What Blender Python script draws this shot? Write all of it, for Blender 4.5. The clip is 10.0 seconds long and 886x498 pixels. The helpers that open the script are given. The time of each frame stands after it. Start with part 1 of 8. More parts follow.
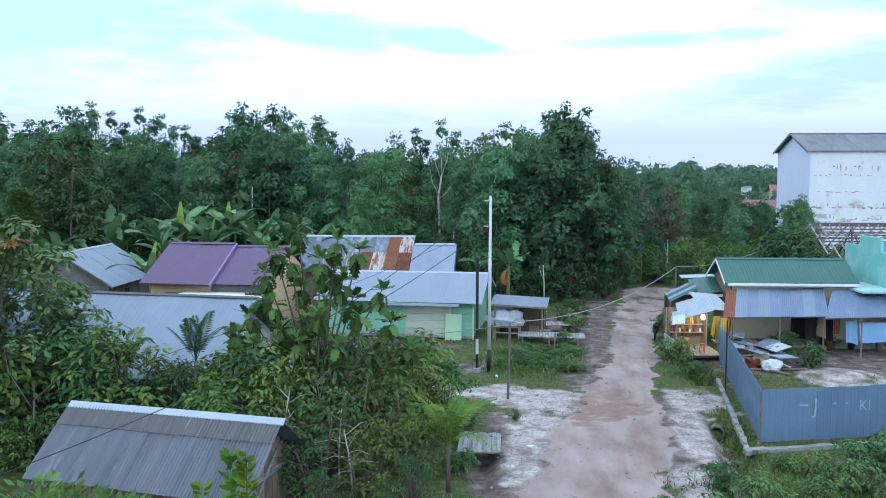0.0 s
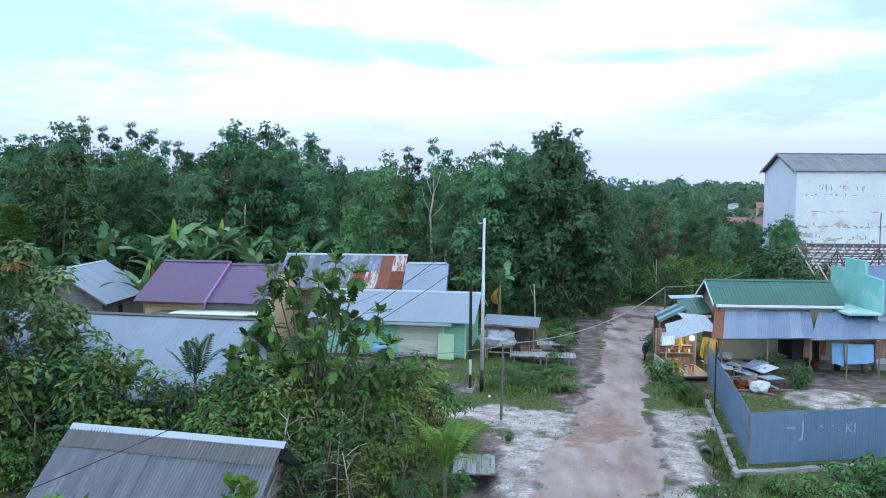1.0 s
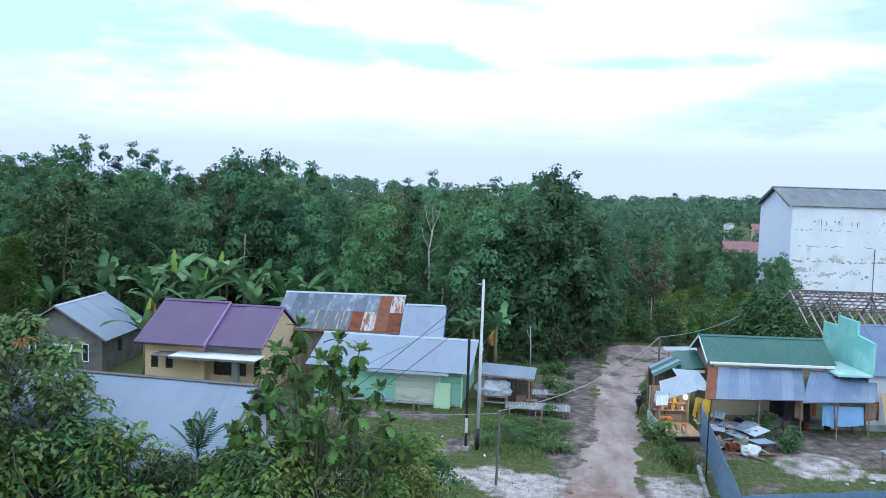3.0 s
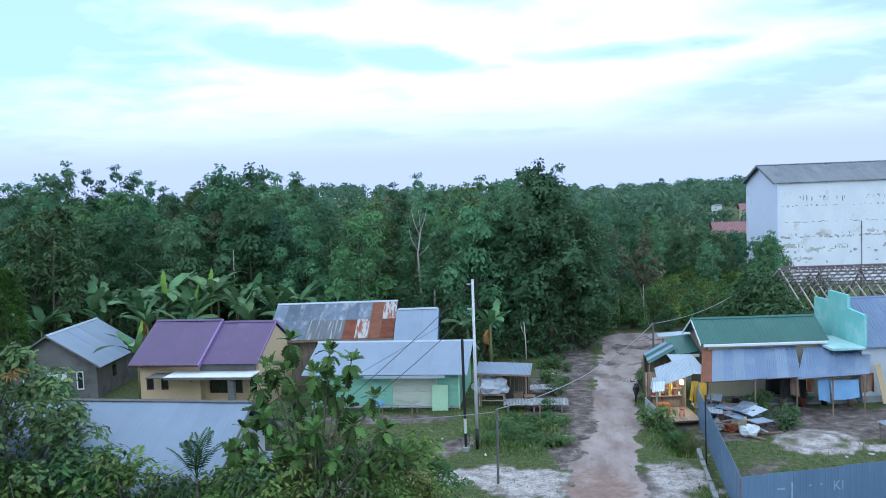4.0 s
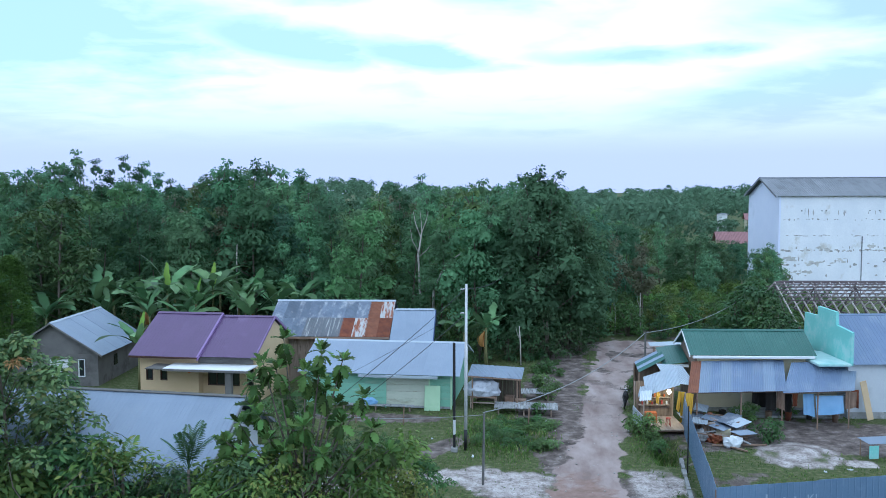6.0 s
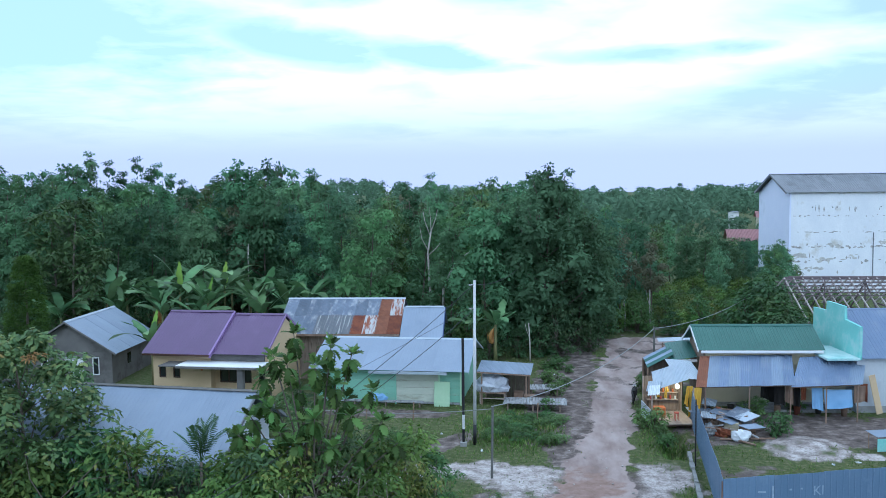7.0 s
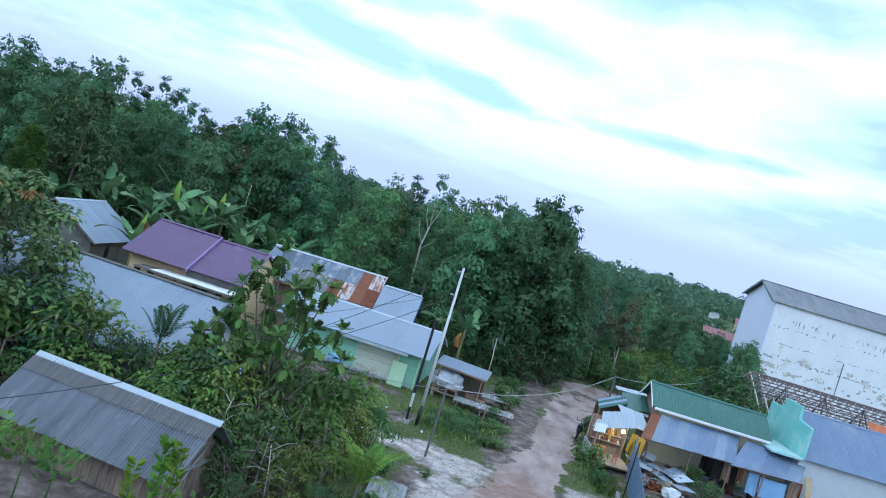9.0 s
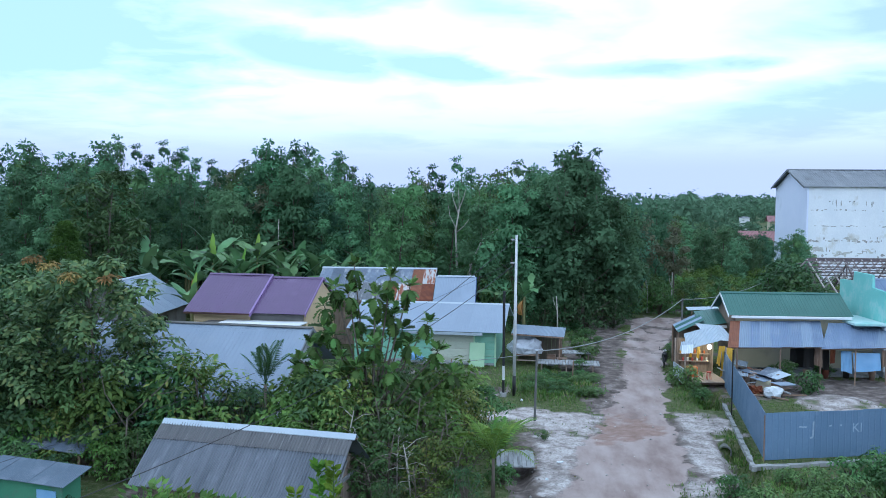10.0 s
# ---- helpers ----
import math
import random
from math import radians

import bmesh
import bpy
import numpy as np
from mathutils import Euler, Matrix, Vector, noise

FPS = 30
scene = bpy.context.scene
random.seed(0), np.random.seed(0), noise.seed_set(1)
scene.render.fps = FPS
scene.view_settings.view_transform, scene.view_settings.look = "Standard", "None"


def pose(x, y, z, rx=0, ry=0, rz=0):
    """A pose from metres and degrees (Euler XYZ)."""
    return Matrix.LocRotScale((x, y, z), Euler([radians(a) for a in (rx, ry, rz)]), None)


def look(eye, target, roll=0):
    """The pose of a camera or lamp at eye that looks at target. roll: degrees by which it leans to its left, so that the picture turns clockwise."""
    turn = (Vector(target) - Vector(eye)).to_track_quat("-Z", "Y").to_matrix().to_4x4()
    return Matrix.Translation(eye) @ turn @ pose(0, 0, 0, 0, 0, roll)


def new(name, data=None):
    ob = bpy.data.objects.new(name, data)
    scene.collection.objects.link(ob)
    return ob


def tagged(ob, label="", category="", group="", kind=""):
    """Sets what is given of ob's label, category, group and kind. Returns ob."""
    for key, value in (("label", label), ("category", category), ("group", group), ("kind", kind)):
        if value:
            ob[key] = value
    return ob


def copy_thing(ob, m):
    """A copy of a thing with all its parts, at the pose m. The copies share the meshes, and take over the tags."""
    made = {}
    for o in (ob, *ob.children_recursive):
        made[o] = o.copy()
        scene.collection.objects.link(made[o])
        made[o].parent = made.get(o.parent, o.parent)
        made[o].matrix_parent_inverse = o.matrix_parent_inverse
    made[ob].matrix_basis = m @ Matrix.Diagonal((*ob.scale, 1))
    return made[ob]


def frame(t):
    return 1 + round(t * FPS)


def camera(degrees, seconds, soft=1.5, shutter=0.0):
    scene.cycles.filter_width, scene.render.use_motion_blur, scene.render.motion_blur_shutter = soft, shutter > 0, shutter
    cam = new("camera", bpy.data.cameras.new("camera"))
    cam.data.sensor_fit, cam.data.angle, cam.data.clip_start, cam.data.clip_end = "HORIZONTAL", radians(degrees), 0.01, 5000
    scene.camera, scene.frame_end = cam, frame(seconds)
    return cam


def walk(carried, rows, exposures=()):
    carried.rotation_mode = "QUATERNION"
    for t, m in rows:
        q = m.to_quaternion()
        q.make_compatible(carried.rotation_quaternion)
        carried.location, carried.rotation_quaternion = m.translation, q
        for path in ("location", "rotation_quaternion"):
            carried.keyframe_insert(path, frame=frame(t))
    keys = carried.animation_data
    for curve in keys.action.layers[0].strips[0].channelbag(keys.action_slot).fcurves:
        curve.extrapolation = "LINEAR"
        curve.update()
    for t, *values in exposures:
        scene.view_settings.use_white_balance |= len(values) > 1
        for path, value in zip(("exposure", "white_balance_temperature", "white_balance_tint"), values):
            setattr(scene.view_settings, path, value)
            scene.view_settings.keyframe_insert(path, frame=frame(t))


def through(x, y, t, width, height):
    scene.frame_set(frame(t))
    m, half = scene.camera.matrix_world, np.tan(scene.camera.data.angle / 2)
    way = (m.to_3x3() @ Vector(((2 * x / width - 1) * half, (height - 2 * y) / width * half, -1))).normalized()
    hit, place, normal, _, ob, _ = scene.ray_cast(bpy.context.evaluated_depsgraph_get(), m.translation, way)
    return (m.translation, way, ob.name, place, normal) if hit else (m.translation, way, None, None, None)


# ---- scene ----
cam = camera(56.3, 10.0, soft=0.85, shutter=0.5)
PATH = [
    (0, (2.251, -2.173, 8.889), (2.019, -0.194, 8.713), -0.0),
    (0.5, (2.098, -2.494, 9.057), (1.884, -0.512, 8.898), 0.2),
    (1, (2.037, -2.71, 9.309), (1.833, -0.726, 9.165), 0.4),
    (1.5, (1.938, -2.898, 9.616), (1.742, -0.912, 9.486), 0.7),
    (2, (1.803, -2.974, 10.229), (1.612, -0.987, 10.102), 1.1),
    (2.5, (1.744, -3.182, 11.085), (1.554, -1.196, 10.953), 1.5),
    (3, (1.804, -3.098, 11.992), (1.611, -1.112, 11.854), 1.8),
    (3.2, (1.83, -3.10, 12.03), (1.643, -1.114, 11.903), 1.8),
    (4.3, (2.215, -3.109, 12.149), (2.041, -1.121, 12.01), -3.0),
    (4.5, (2.326, -3.253, 12.254), (2.176, -1.263, 12.122), 0.2),
    (5, (2.475, -3.507, 12.45), (2.312, -1.519, 12.312), 0.2),
    (5.5, (2.539, -3.709, 12.451), (2.364, -1.722, 12.31), 0.0),
    (7, (2.844, -4.279, 12.275), (2.627, -2.296, 12.135), -0.6),
    (7.5, (2.692, -4.522, 11.857), (2.461, -2.539, 11.729), -0.8),
    (8, (2.628, -4.783, 11.417), (2.364, -2.804, 11.297), -1.1),
    (8.5, (2.503, -4.712, 10.881), (2.197, -2.74, 10.756), -1.2),
    (8.7, (2.413, -4.506, 10.584), (2.133, -2.529, 10.464), 4.0),
    (8.8, (2.425, -4.762, 10.539), (2.182, -2.779, 10.438), 8.9),
    (8.9, (2.527, -4.837, 10.384), (2.323, -2.849, 10.309), 14.4),
    (9, (2.629, -4.894, 10.12), (2.438, -2.905, 10.044), 16.6),
    (9.1, (2.426, -5.008, 10.176), (2.224, -3.02, 10.082), 15.1),
    (9.2, (2.198, -4.958, 10.145), (1.965, -2.975, 10.039), 10.7),
    (9.3, (2.029, -4.853, 10.095), (1.77, -2.873, 9.985), 6.6),
    (9.4, (1.822, -4.914, 10.101), (1.548, -2.937, 9.987), 3.6),
    (9.5, (1.639, -5.191, 9.996), (1.363, -3.213, 9.886), 1.5),
    (10, (1.076, -5.883, 9.617), (0.849, -3.899, 9.503), 0.4),
]
EXPOSURES = [(0.0, 0.14, 4830, 6.5), (3.2, 0.17, 4830, 6.5), (4.4, 0.0, 4640, 5.5), (10.0, 0.0, 4640, 5.5)]
walk(cam, [(t, look(eye, target, roll)) for t, eye, target, roll in PATH], EXPOSURES)

# ---- light ----
world = bpy.data.worlds.new("dusk_sky")
scene.world = world
world.use_nodes = True
wn, wl = world.node_tree.nodes, world.node_tree.links
wn.clear()


def wnode(kind, **values):
    n = wn.new(kind)
    for key, value in values.items():
        n.inputs[key].default_value = value
    return n


def wmath(op, a, b=None):
    n = wn.new("ShaderNodeMath")
    n.operation = op
    for i, v in enumerate((a, b)):
        if v is None:
            continue
        if isinstance(v, (int, float)):
            n.inputs[i].default_value = v
        else:
            wl.new(v, n.inputs[i])
    return n.outputs[0]


SUN_UP, SUN_ROUND = radians(36), radians(168)
sky = wn.new("ShaderNodeTexSky")
sky.sky_type = "NISHITA"
sky.sun_disc = False
sky.sun_elevation, sky.sun_rotation = SUN_UP, SUN_ROUND
sky.air_density, sky.dust_density, sky.ozone_density = 1.0, 1.5, 1.0
coord = wn.new("ShaderNodeTexCoord")
sep = wn.new("ShaderNodeSeparateXYZ")
wl.new(coord.outputs["Generated"], sep.inputs[0])
up = wmath("MAXIMUM", sep.outputs[2], 0.0)
# clouds lie on a plane high above, so that they narrow to streaks low down
low = wmath("ADD", up, 0.13)
flat = wn.new("ShaderNodeCombineXYZ")
wl.new(wmath("DIVIDE", sep.outputs[0], low), flat.inputs[0])
wl.new(wmath("DIVIDE", sep.outputs[1], low), flat.inputs[1])
mapping = wnode("ShaderNodeMapping", Location=(3.1, 1.45, 0.0), Scale=(0.85, 0.95, 1.0))
wl.new(flat.outputs[0], mapping.inputs[0])
cloud = wnode("ShaderNodeTexNoise", Scale=1.0, Detail=5.0, Roughness=0.5, Distortion=0.5)
wl.new(mapping.outputs[0], cloud.inputs["Vector"])
wisp = wnode("ShaderNodeTexNoise", Scale=3.2, Detail=6.0, Roughness=0.55, Distortion=0.3)
wl.new(mapping.outputs[0], wisp.inputs["Vector"])
# gaps in the cloud sheet, each a long soft opening: azimuth and height of its middle, half length, half height, slope, depth
ragged_az = wmath("ADD", wmath("ARCTAN2", sep.outputs[0], sep.outputs[1]), wmath("MULTIPLY", wmath("SUBTRACT", wisp.outputs["Fac"], 0.5), 0.10))
ragged_up = wmath("ADD", sep.outputs[2], wmath("MULTIPLY", wmath("SUBTRACT", cloud.outputs["Fac"], 0.5), 0.05))
GAPS = [(-0.56, 0.20, 0.22, 0.10, -0.05, 1.0), (-0.28, 0.172, 0.12, 0.021, -0.14, 0.95), (-0.11, 0.160, 0.11, 0.016, -0.10, 0.9), (0.14, 0.158, 0.13, 0.012, -0.02, 0.75),
        (0.36, 0.112, 0.22, 0.034, 0.12, 0.85), (0.47, 0.21, 0.24, 0.050, 0.05, 0.8), (0.285, 0.080, 0.05, 0.009, 0.0, 0.7), (-0.19, 0.072, 0.07, 0.010, 0.0, 0.5), (0.0, 0.070, 0.08, 0.008, 0.0, 0.4),
        (-0.62, 0.085, 0.14, 0.03, 0.0, 0.5), (-0.05, 0.225, 0.07, 0.018, -0.05, 0.6), (-0.25, 0.225, 0.10, 0.016, 0.05, 0.75), (0.12, 0.33, 0.3, 0.05, 0.05, 0.8), (-0.3, 0.42, 0.4, 0.05, 0.1, 0.8)]
opening = 0.0
for az, mid, half_l, half_h, tilt, depth in GAPS:
    da = wmath("SUBTRACT", ragged_az, az)
    dz = wmath("SUBTRACT", wmath("SUBTRACT", ragged_up, mid), wmath("MULTIPLY", da, tilt))
    away = wmath("ADD", wmath("POWER", wmath("ABSOLUTE", wmath("DIVIDE", da, half_l)), 2.0), wmath("POWER", wmath("ABSOLUTE", wmath("DIVIDE", dz, half_h)), 2.0))
    opening = wmath("MAXIMUM", opening, wmath("MULTIPLY", wmath("MAXIMUM", wmath("SUBTRACT", 1.0, wmath("MULTIPLY", away, 0.62)), 0.0), depth))
cover = wn.new("ShaderNodeValToRGB")
cover.color_ramp.elements[0].position, cover.color_ramp.elements[1].position = 0.38, 0.80
sheet = wmath("ADD", wmath("SUBTRACT", 0.80, wmath("MULTIPLY", opening, 0.56)), wmath("MULTIPLY", wmath("SUBTRACT", wisp.outputs["Fac"], 0.5), 0.75))
wl.new(sheet, cover.inputs[0])
# thin low band of mauve haze at the horizon
band = wn.new("ShaderNodeMapRange")
band.interpolation_type = "SMOOTHSTEP"
band.inputs["From Min"].default_value, band.inputs["From Max"].default_value = 0.035, 0.135
wl.new(up, band.inputs["Value"])
gain = wn.new("ShaderNodeVectorMath")
gain.operation = "SCALE"
gain.inputs["Scale"].default_value = 0.10
wl.new(sky.outputs[0], gain.inputs[0])


def wmix(fac, a, b):
    n = wn.new("ShaderNodeMix")
    n.data_type = "RGBA"
    for sock, v in ((n.inputs[0], fac), (n.inputs[6], a), (n.inputs[7], b)):
        if isinstance(v, (float, tuple)):
            sock.default_value = v
        else:
            wl.new(v, sock)
    return n.outputs[2]


greyer = wn.new("ShaderNodeMapRange")
greyer.inputs["From Min"].default_value, greyer.inputs["From Max"].default_value = 0.05, 0.35
wl.new(sep.outputs[0], greyer.inputs["Value"])
clear = wmix(0.8, gain.outputs[0], wmix(greyer.outputs[0], (0.87, 1.01, 1.05, 1), (0.82, 0.90, 1.02, 1)))
high = wmix(cover.outputs[0], clear, (1.40, 1.36, 1.25, 1))
full = wmix(band.outputs[0], (0.775, 0.735, 0.905, 1), high)
back = wnode("ShaderNodeBackground", Strength=1.0)
wl.new(full, back.inputs[0])
wout = wn.new("ShaderNodeOutputWorld")
wl.new(back.outputs[0], wout.inputs[0])

sun = new("sun", bpy.data.lights.new("sun", "SUN"))
sun.data.energy, sun.data.angle, sun.data.color = 0.55, radians(25), (1.0, 0.95, 0.88)
sun.matrix_world = look((12, -40, 45), (0, 20, 0))


# ---- materials ----
def ramp_node(nt, stops):
    r = nt.nodes.new("ShaderNodeValToRGB")
    while len(r.color_ramp.elements) < len(stops):
        r.color_ramp.elements.new(0.5)
    for e, (p, c) in zip(r.color_ramp.elements, stops):
        e.position, e.color = p, (*c, 1)
    return r


def surface(name, a, b, scale=3.0, rough=0.8, metal=0.0, bump=0.15, fine=30.0, stain=None, stain_scale=0.7, stain_at=(0.52, 0.66),
            vary=0.0, island=0.0, stretch=(1, 1, 1), specular=0.4, space="Object"):
    """A worn surface: two base colours mixed by a coarse and a fine noise, stains of a third, relief, and a change from piece to piece."""
    m = bpy.data.materials.new(name)
    m.use_nodes = True
    nt = m.node_tree
    nd, lk = nt.nodes, nt.links
    bsdf = nd["Principled BSDF"]
    tc = nd.new("ShaderNodeTexCoord")
    mp = nd.new("ShaderNodeMapping")
    mp.inputs["Scale"].default_value = stretch
    lk.new(tc.outputs[space], mp.inputs[0])
    info = nd.new("ShaderNodeObjectInfo")
    shift = nd.new("ShaderNodeVectorMath")
    shift.operation = "MULTIPLY_ADD"
    lk.new(info.outputs["Random"], shift.inputs[0])
    shift.inputs[1].default_value = (37, 19, 53)
    lk.new(mp.outputs[0], shift.inputs[2])

    def nz(s, detail=4.0, rgh=0.6):
        n = nd.new("ShaderNodeTexNoise")
        n.inputs["Scale"].default_value, n.inputs["Detail"].default_value, n.inputs["Roughness"].default_value = s, detail, rgh
        lk.new(shift.outputs[0], n.inputs["Vector"])
        return n.outputs["Fac"]

    def mix(fac, x, y, blend="MIX"):
        n = nd.new("ShaderNodeMix")
        n.data_type, n.blend_type = "RGBA", blend
        for sock, v in ((n.inputs[0], fac), (n.inputs[6], x), (n.inputs[7], y)):
            if isinstance(v, (int, float)):
                sock.default_value = v
            elif isinstance(v, tuple):
                sock.default_value = (*v, 1)
            else:
                lk.new(v, sock)
        return n.outputs[2]

    coarse, grain = nz(scale), nz(fine, 3.0)
    r = ramp_node(nt, [(0.32, a), (0.68, b)])
    lk.new(coarse, r.inputs[0])
    dark = tuple(c * 0.72 for c in a)
    g = ramp_node(nt, [(0.35, (0, 0, 0)), (0.75, (1, 1, 1))])
    lk.new(grain, g.inputs[0])
    col = mix(g.outputs[0], mix(0.25, r.outputs[0], dark), r.outputs[0])
    if stain:
        s = ramp_node(nt, [(stain_at[0], (0, 0, 0)), (stain_at[1], (1, 1, 1))])
        lk.new(nz(stain_scale, 6.0, 0.65), s.inputs[0])
        col = mix(s.outputs[0], col, stain)
    if vary or island:
        hsv = nd.new("ShaderNodeHueSaturation")
        rnd = nd.new("ShaderNodeMapRange")
        amount = max(vary, island)
        rnd.inputs["To Min"].default_value, rnd.inputs["To Max"].default_value = 1 - amount, 1 + amount
        if island:
            lk.new(nd.new("ShaderNodeNewGeometry").outputs["Random Per Island"], rnd.inputs["Value"])
        else:
            lk.new(info.outputs["Random"], rnd.inputs["Value"])
        lk.new(rnd.outputs[0], hsv.inputs["Value"])
        lk.new(col, hsv.inputs["Color"])
        col = hsv.outputs[0]
    lk.new(col, bsdf.inputs["Base Color"])
    rr = nd.new("ShaderNodeMapRange")
    rr.inputs["To Min"].default_value, rr.inputs["To Max"].default_value = max(0.05, rough - 0.12), min(1.0, rough + 0.12)
    lk.new(coarse, rr.inputs["Value"])
    lk.new(rr.outputs[0], bsdf.inputs["Roughness"])
    bsdf.inputs["Metallic"].default_value = metal
    bsdf.inputs["Specular IOR Level"].default_value = specular
    if bump:
        bp = nd.new("ShaderNodeBump")
        bp.inputs["Strength"].default_value, bp.inputs["Distance"].default_value = bump, 0.02
        lk.new(grain, bp.inputs["Height"])
        lk.new(bp.outputs[0], bsdf.inputs["Normal"])
    return m


def foliage(name, dark, light, tip=None, tree=0.18, through=0.22, rough=0.55, gloss=0.16, hues=(0.478, 0.516), saturation=1.0):
    """Leaves: a colour between dark and light for each leaf, a change of tone from plant to plant, and light passing through."""
    m = bpy.data.materials.new(name)
    m.use_nodes = True
    nt = m.node_tree
    nd, lk = nt.nodes, nt.links
    bsdf = nd["Principled BSDF"]
    out = nd["Material Output"]
    geo, info = nd.new("ShaderNodeNewGeometry"), nd.new("ShaderNodeObjectInfo")
    dark, light = (dark[0] * 1.12, dark[1], dark[2] * 1.03), (light[0] * 1.12, light[1], light[2] * 1.03)
    stops = [(0.0, dark), (0.8, light)] + ([(0.97, tip)] if tip else [])
    r = ramp_node(nt, stops)
    lk.new(geo.outputs["Random Per Island"], r.inputs[0])
    hsv = nd.new("ShaderNodeHueSaturation")
    hsv.inputs["Saturation"].default_value = saturation
    hue, val = nd.new("ShaderNodeMapRange"), nd.new("ShaderNodeMapRange")
    hue.inputs["To Min"].default_value, hue.inputs["To Max"].default_value = hues
    val.inputs["To Min"].default_value, val.inputs["To Max"].default_value = 1 - tree, 1 + 1.6 * tree
    wob = nd.new("ShaderNodeMath")
    wob.operation = "FRACT"
    ten = nd.new("ShaderNodeMath")
    ten.operation = "MULTIPLY"
    ten.inputs[1].default_value = 7.31
    lk.new(info.outputs["Random"], ten.inputs[0])
    lk.new(ten.outputs[0], wob.inputs[0])
    lk.new(wob.outputs[0], hue.inputs["Value"])
    lk.new(info.outputs["Random"], val.inputs["Value"])
    lk.new(hue.outputs[0], hsv.inputs["Hue"])
    patch, spread, both = nd.new("ShaderNodeTexNoise"), nd.new("ShaderNodeMapRange"), nd.new("ShaderNodeMath")
    patch.inputs["Scale"].default_value, patch.inputs["Detail"].default_value = 0.55, 2.0
    lk.new(nd.new("ShaderNodeTexCoord").outputs["Object"], patch.inputs["Vector"])
    spread.inputs["From Min"].default_value, spread.inputs["From Max"].default_value = 0.35, 0.65
    spread.inputs["To Min"].default_value, spread.inputs["To Max"].default_value = 0.72, 1.4
    lk.new(patch.outputs["Fac"], spread.inputs["Value"])
    both.operation = "MULTIPLY"
    lk.new(val.outputs[0], both.inputs[0])
    lk.new(spread.outputs[0], both.inputs[1])
    lk.new(both.outputs[0], hsv.inputs["Value"])
    lk.new(r.outputs[0], hsv.inputs["Color"])
    lk.new(hsv.outputs[0], bsdf.inputs["Base Color"])
    bsdf.inputs["Roughness"].default_value = rough
    bsdf.inputs["Specular IOR Level"].default_value = gloss
    tr = nd.new("ShaderNodeBsdfTranslucent")
    lk.new(hsv.outputs[0], tr.inputs["Color"])
    mx = nd.new("ShaderNodeMixShader")
    mx.inputs[0].default_value = through
    lk.new(bsdf.outputs[0], mx.inputs[1])
    lk.new(tr.outputs[0], mx.inputs[2])
    lk.new(mx.outputs[0], out.inputs["Surface"])
    return m


def glow(name, colour, strength):
    m = bpy.data.materials.new(name)
    m.use_nodes = True
    b = m.node_tree.nodes["Principled BSDF"]
    b.inputs["Base Color"].default_value = (*colour, 1)
    b.inputs["Emission Color"].default_value = (*colour, 1)
    b.inputs["Emission Strength"].default_value = strength
    return m


ZINC = surface("pale_zinc", (0.210, 0.255, 0.336), (0.260, 0.307, 0.391), 0.5, 0.42, 0.25, 0.05, 18, (0.25, 0.29, 0.36), 0.35, (0.55, 0.75), vary=0.05, specular=0.6)
ZINC_WHITE = surface("white_zinc", (0.387, 0.440, 0.510), (0.458, 0.506, 0.563), 0.6, 0.45, 0.2, 0.05, 18, (0.5, 0.56, 0.62), 0.5, (0.58, 0.75), vary=0.05)
ZINC_GREY = surface("weathered_grey_zinc", (0.128, 0.136, 0.153), (0.204, 0.212, 0.230), 1.0, 0.6, 0.25, 0.12, 25, (0.42, 0.42, 0.41), 1.0, (0.54, 0.64), vary=0.04, stretch=(9.0, 0.35, 1))
ZINC_SHED = surface("streaked_grey_zinc", (0.125, 0.138, 0.165), (0.225, 0.24, 0.275), 0.55, 0.6, 0.2, 0.12, 25, (0.30, 0.32, 0.36), 0.8, (0.56, 0.80), vary=0.08, stretch=(3.0, 0.6, 1))
ZINC_SHED_OLD = surface("brownish_grey_zinc", (0.125, 0.125, 0.132), (0.178, 0.175, 0.178), 0.8, 0.65, 0.15, 0.12, 25, (0.32, 0.32, 0.33), 1.1, (0.60, 0.70), vary=0.06, stretch=(8.0, 0.3, 1))
ZINC_OLD = surface("dull_blue_zinc", (0.112, 0.136, 0.187), (0.202, 0.236, 0.299), 1.0, 0.55, 0.25, 0.1, 20, (0.42, 0.43, 0.45), 0.9, (0.52, 0.7), vary=0.16, stretch=(1.6, 0.6, 1))
ZINC_DULL = surface("dull_dark_zinc", (0.10, 0.13, 0.175), (0.15, 0.185, 0.24), 1.0, 0.6, 0.15, 0.1, 20, (0.20, 0.23, 0.28), 0.9, (0.52, 0.7), vary=0.1)
RUST = surface("rusted_zinc", (0.12, 0.035, 0.02), (0.25, 0.085, 0.035), 1.6, 0.85, 0.0, 0.2, 25, (0.10, 0.03, 0.02), 1.0, vary=0.22)
RUST_ORANGE = surface("orange_rust_zinc", (0.162, 0.064, 0.036), (0.246, 0.102, 0.053), 2.0, 0.85, 0, 0.15, 25, (0.16, 0.06, 0.03), 1.5)
RUST_PATCHY = surface("half_rusted_zinc", (0.22, 0.075, 0.04), (0.32, 0.12, 0.06), 1.5, 0.75, 0.05, 0.15, 25, (0.46, 0.46, 0.46), 1.3, (0.42, 0.50), vary=0.1, stretch=(3.2, 0.55, 1))
AWNING = surface("blue_plastic_sheet", (0.215, 0.280, 0.439), (0.284, 0.353, 0.507), 0.8, 0.45, 0.05, 0.05, 15, (0.36, 0.41, 0.50), 0.8, (0.55, 0.75), vary=0.05)
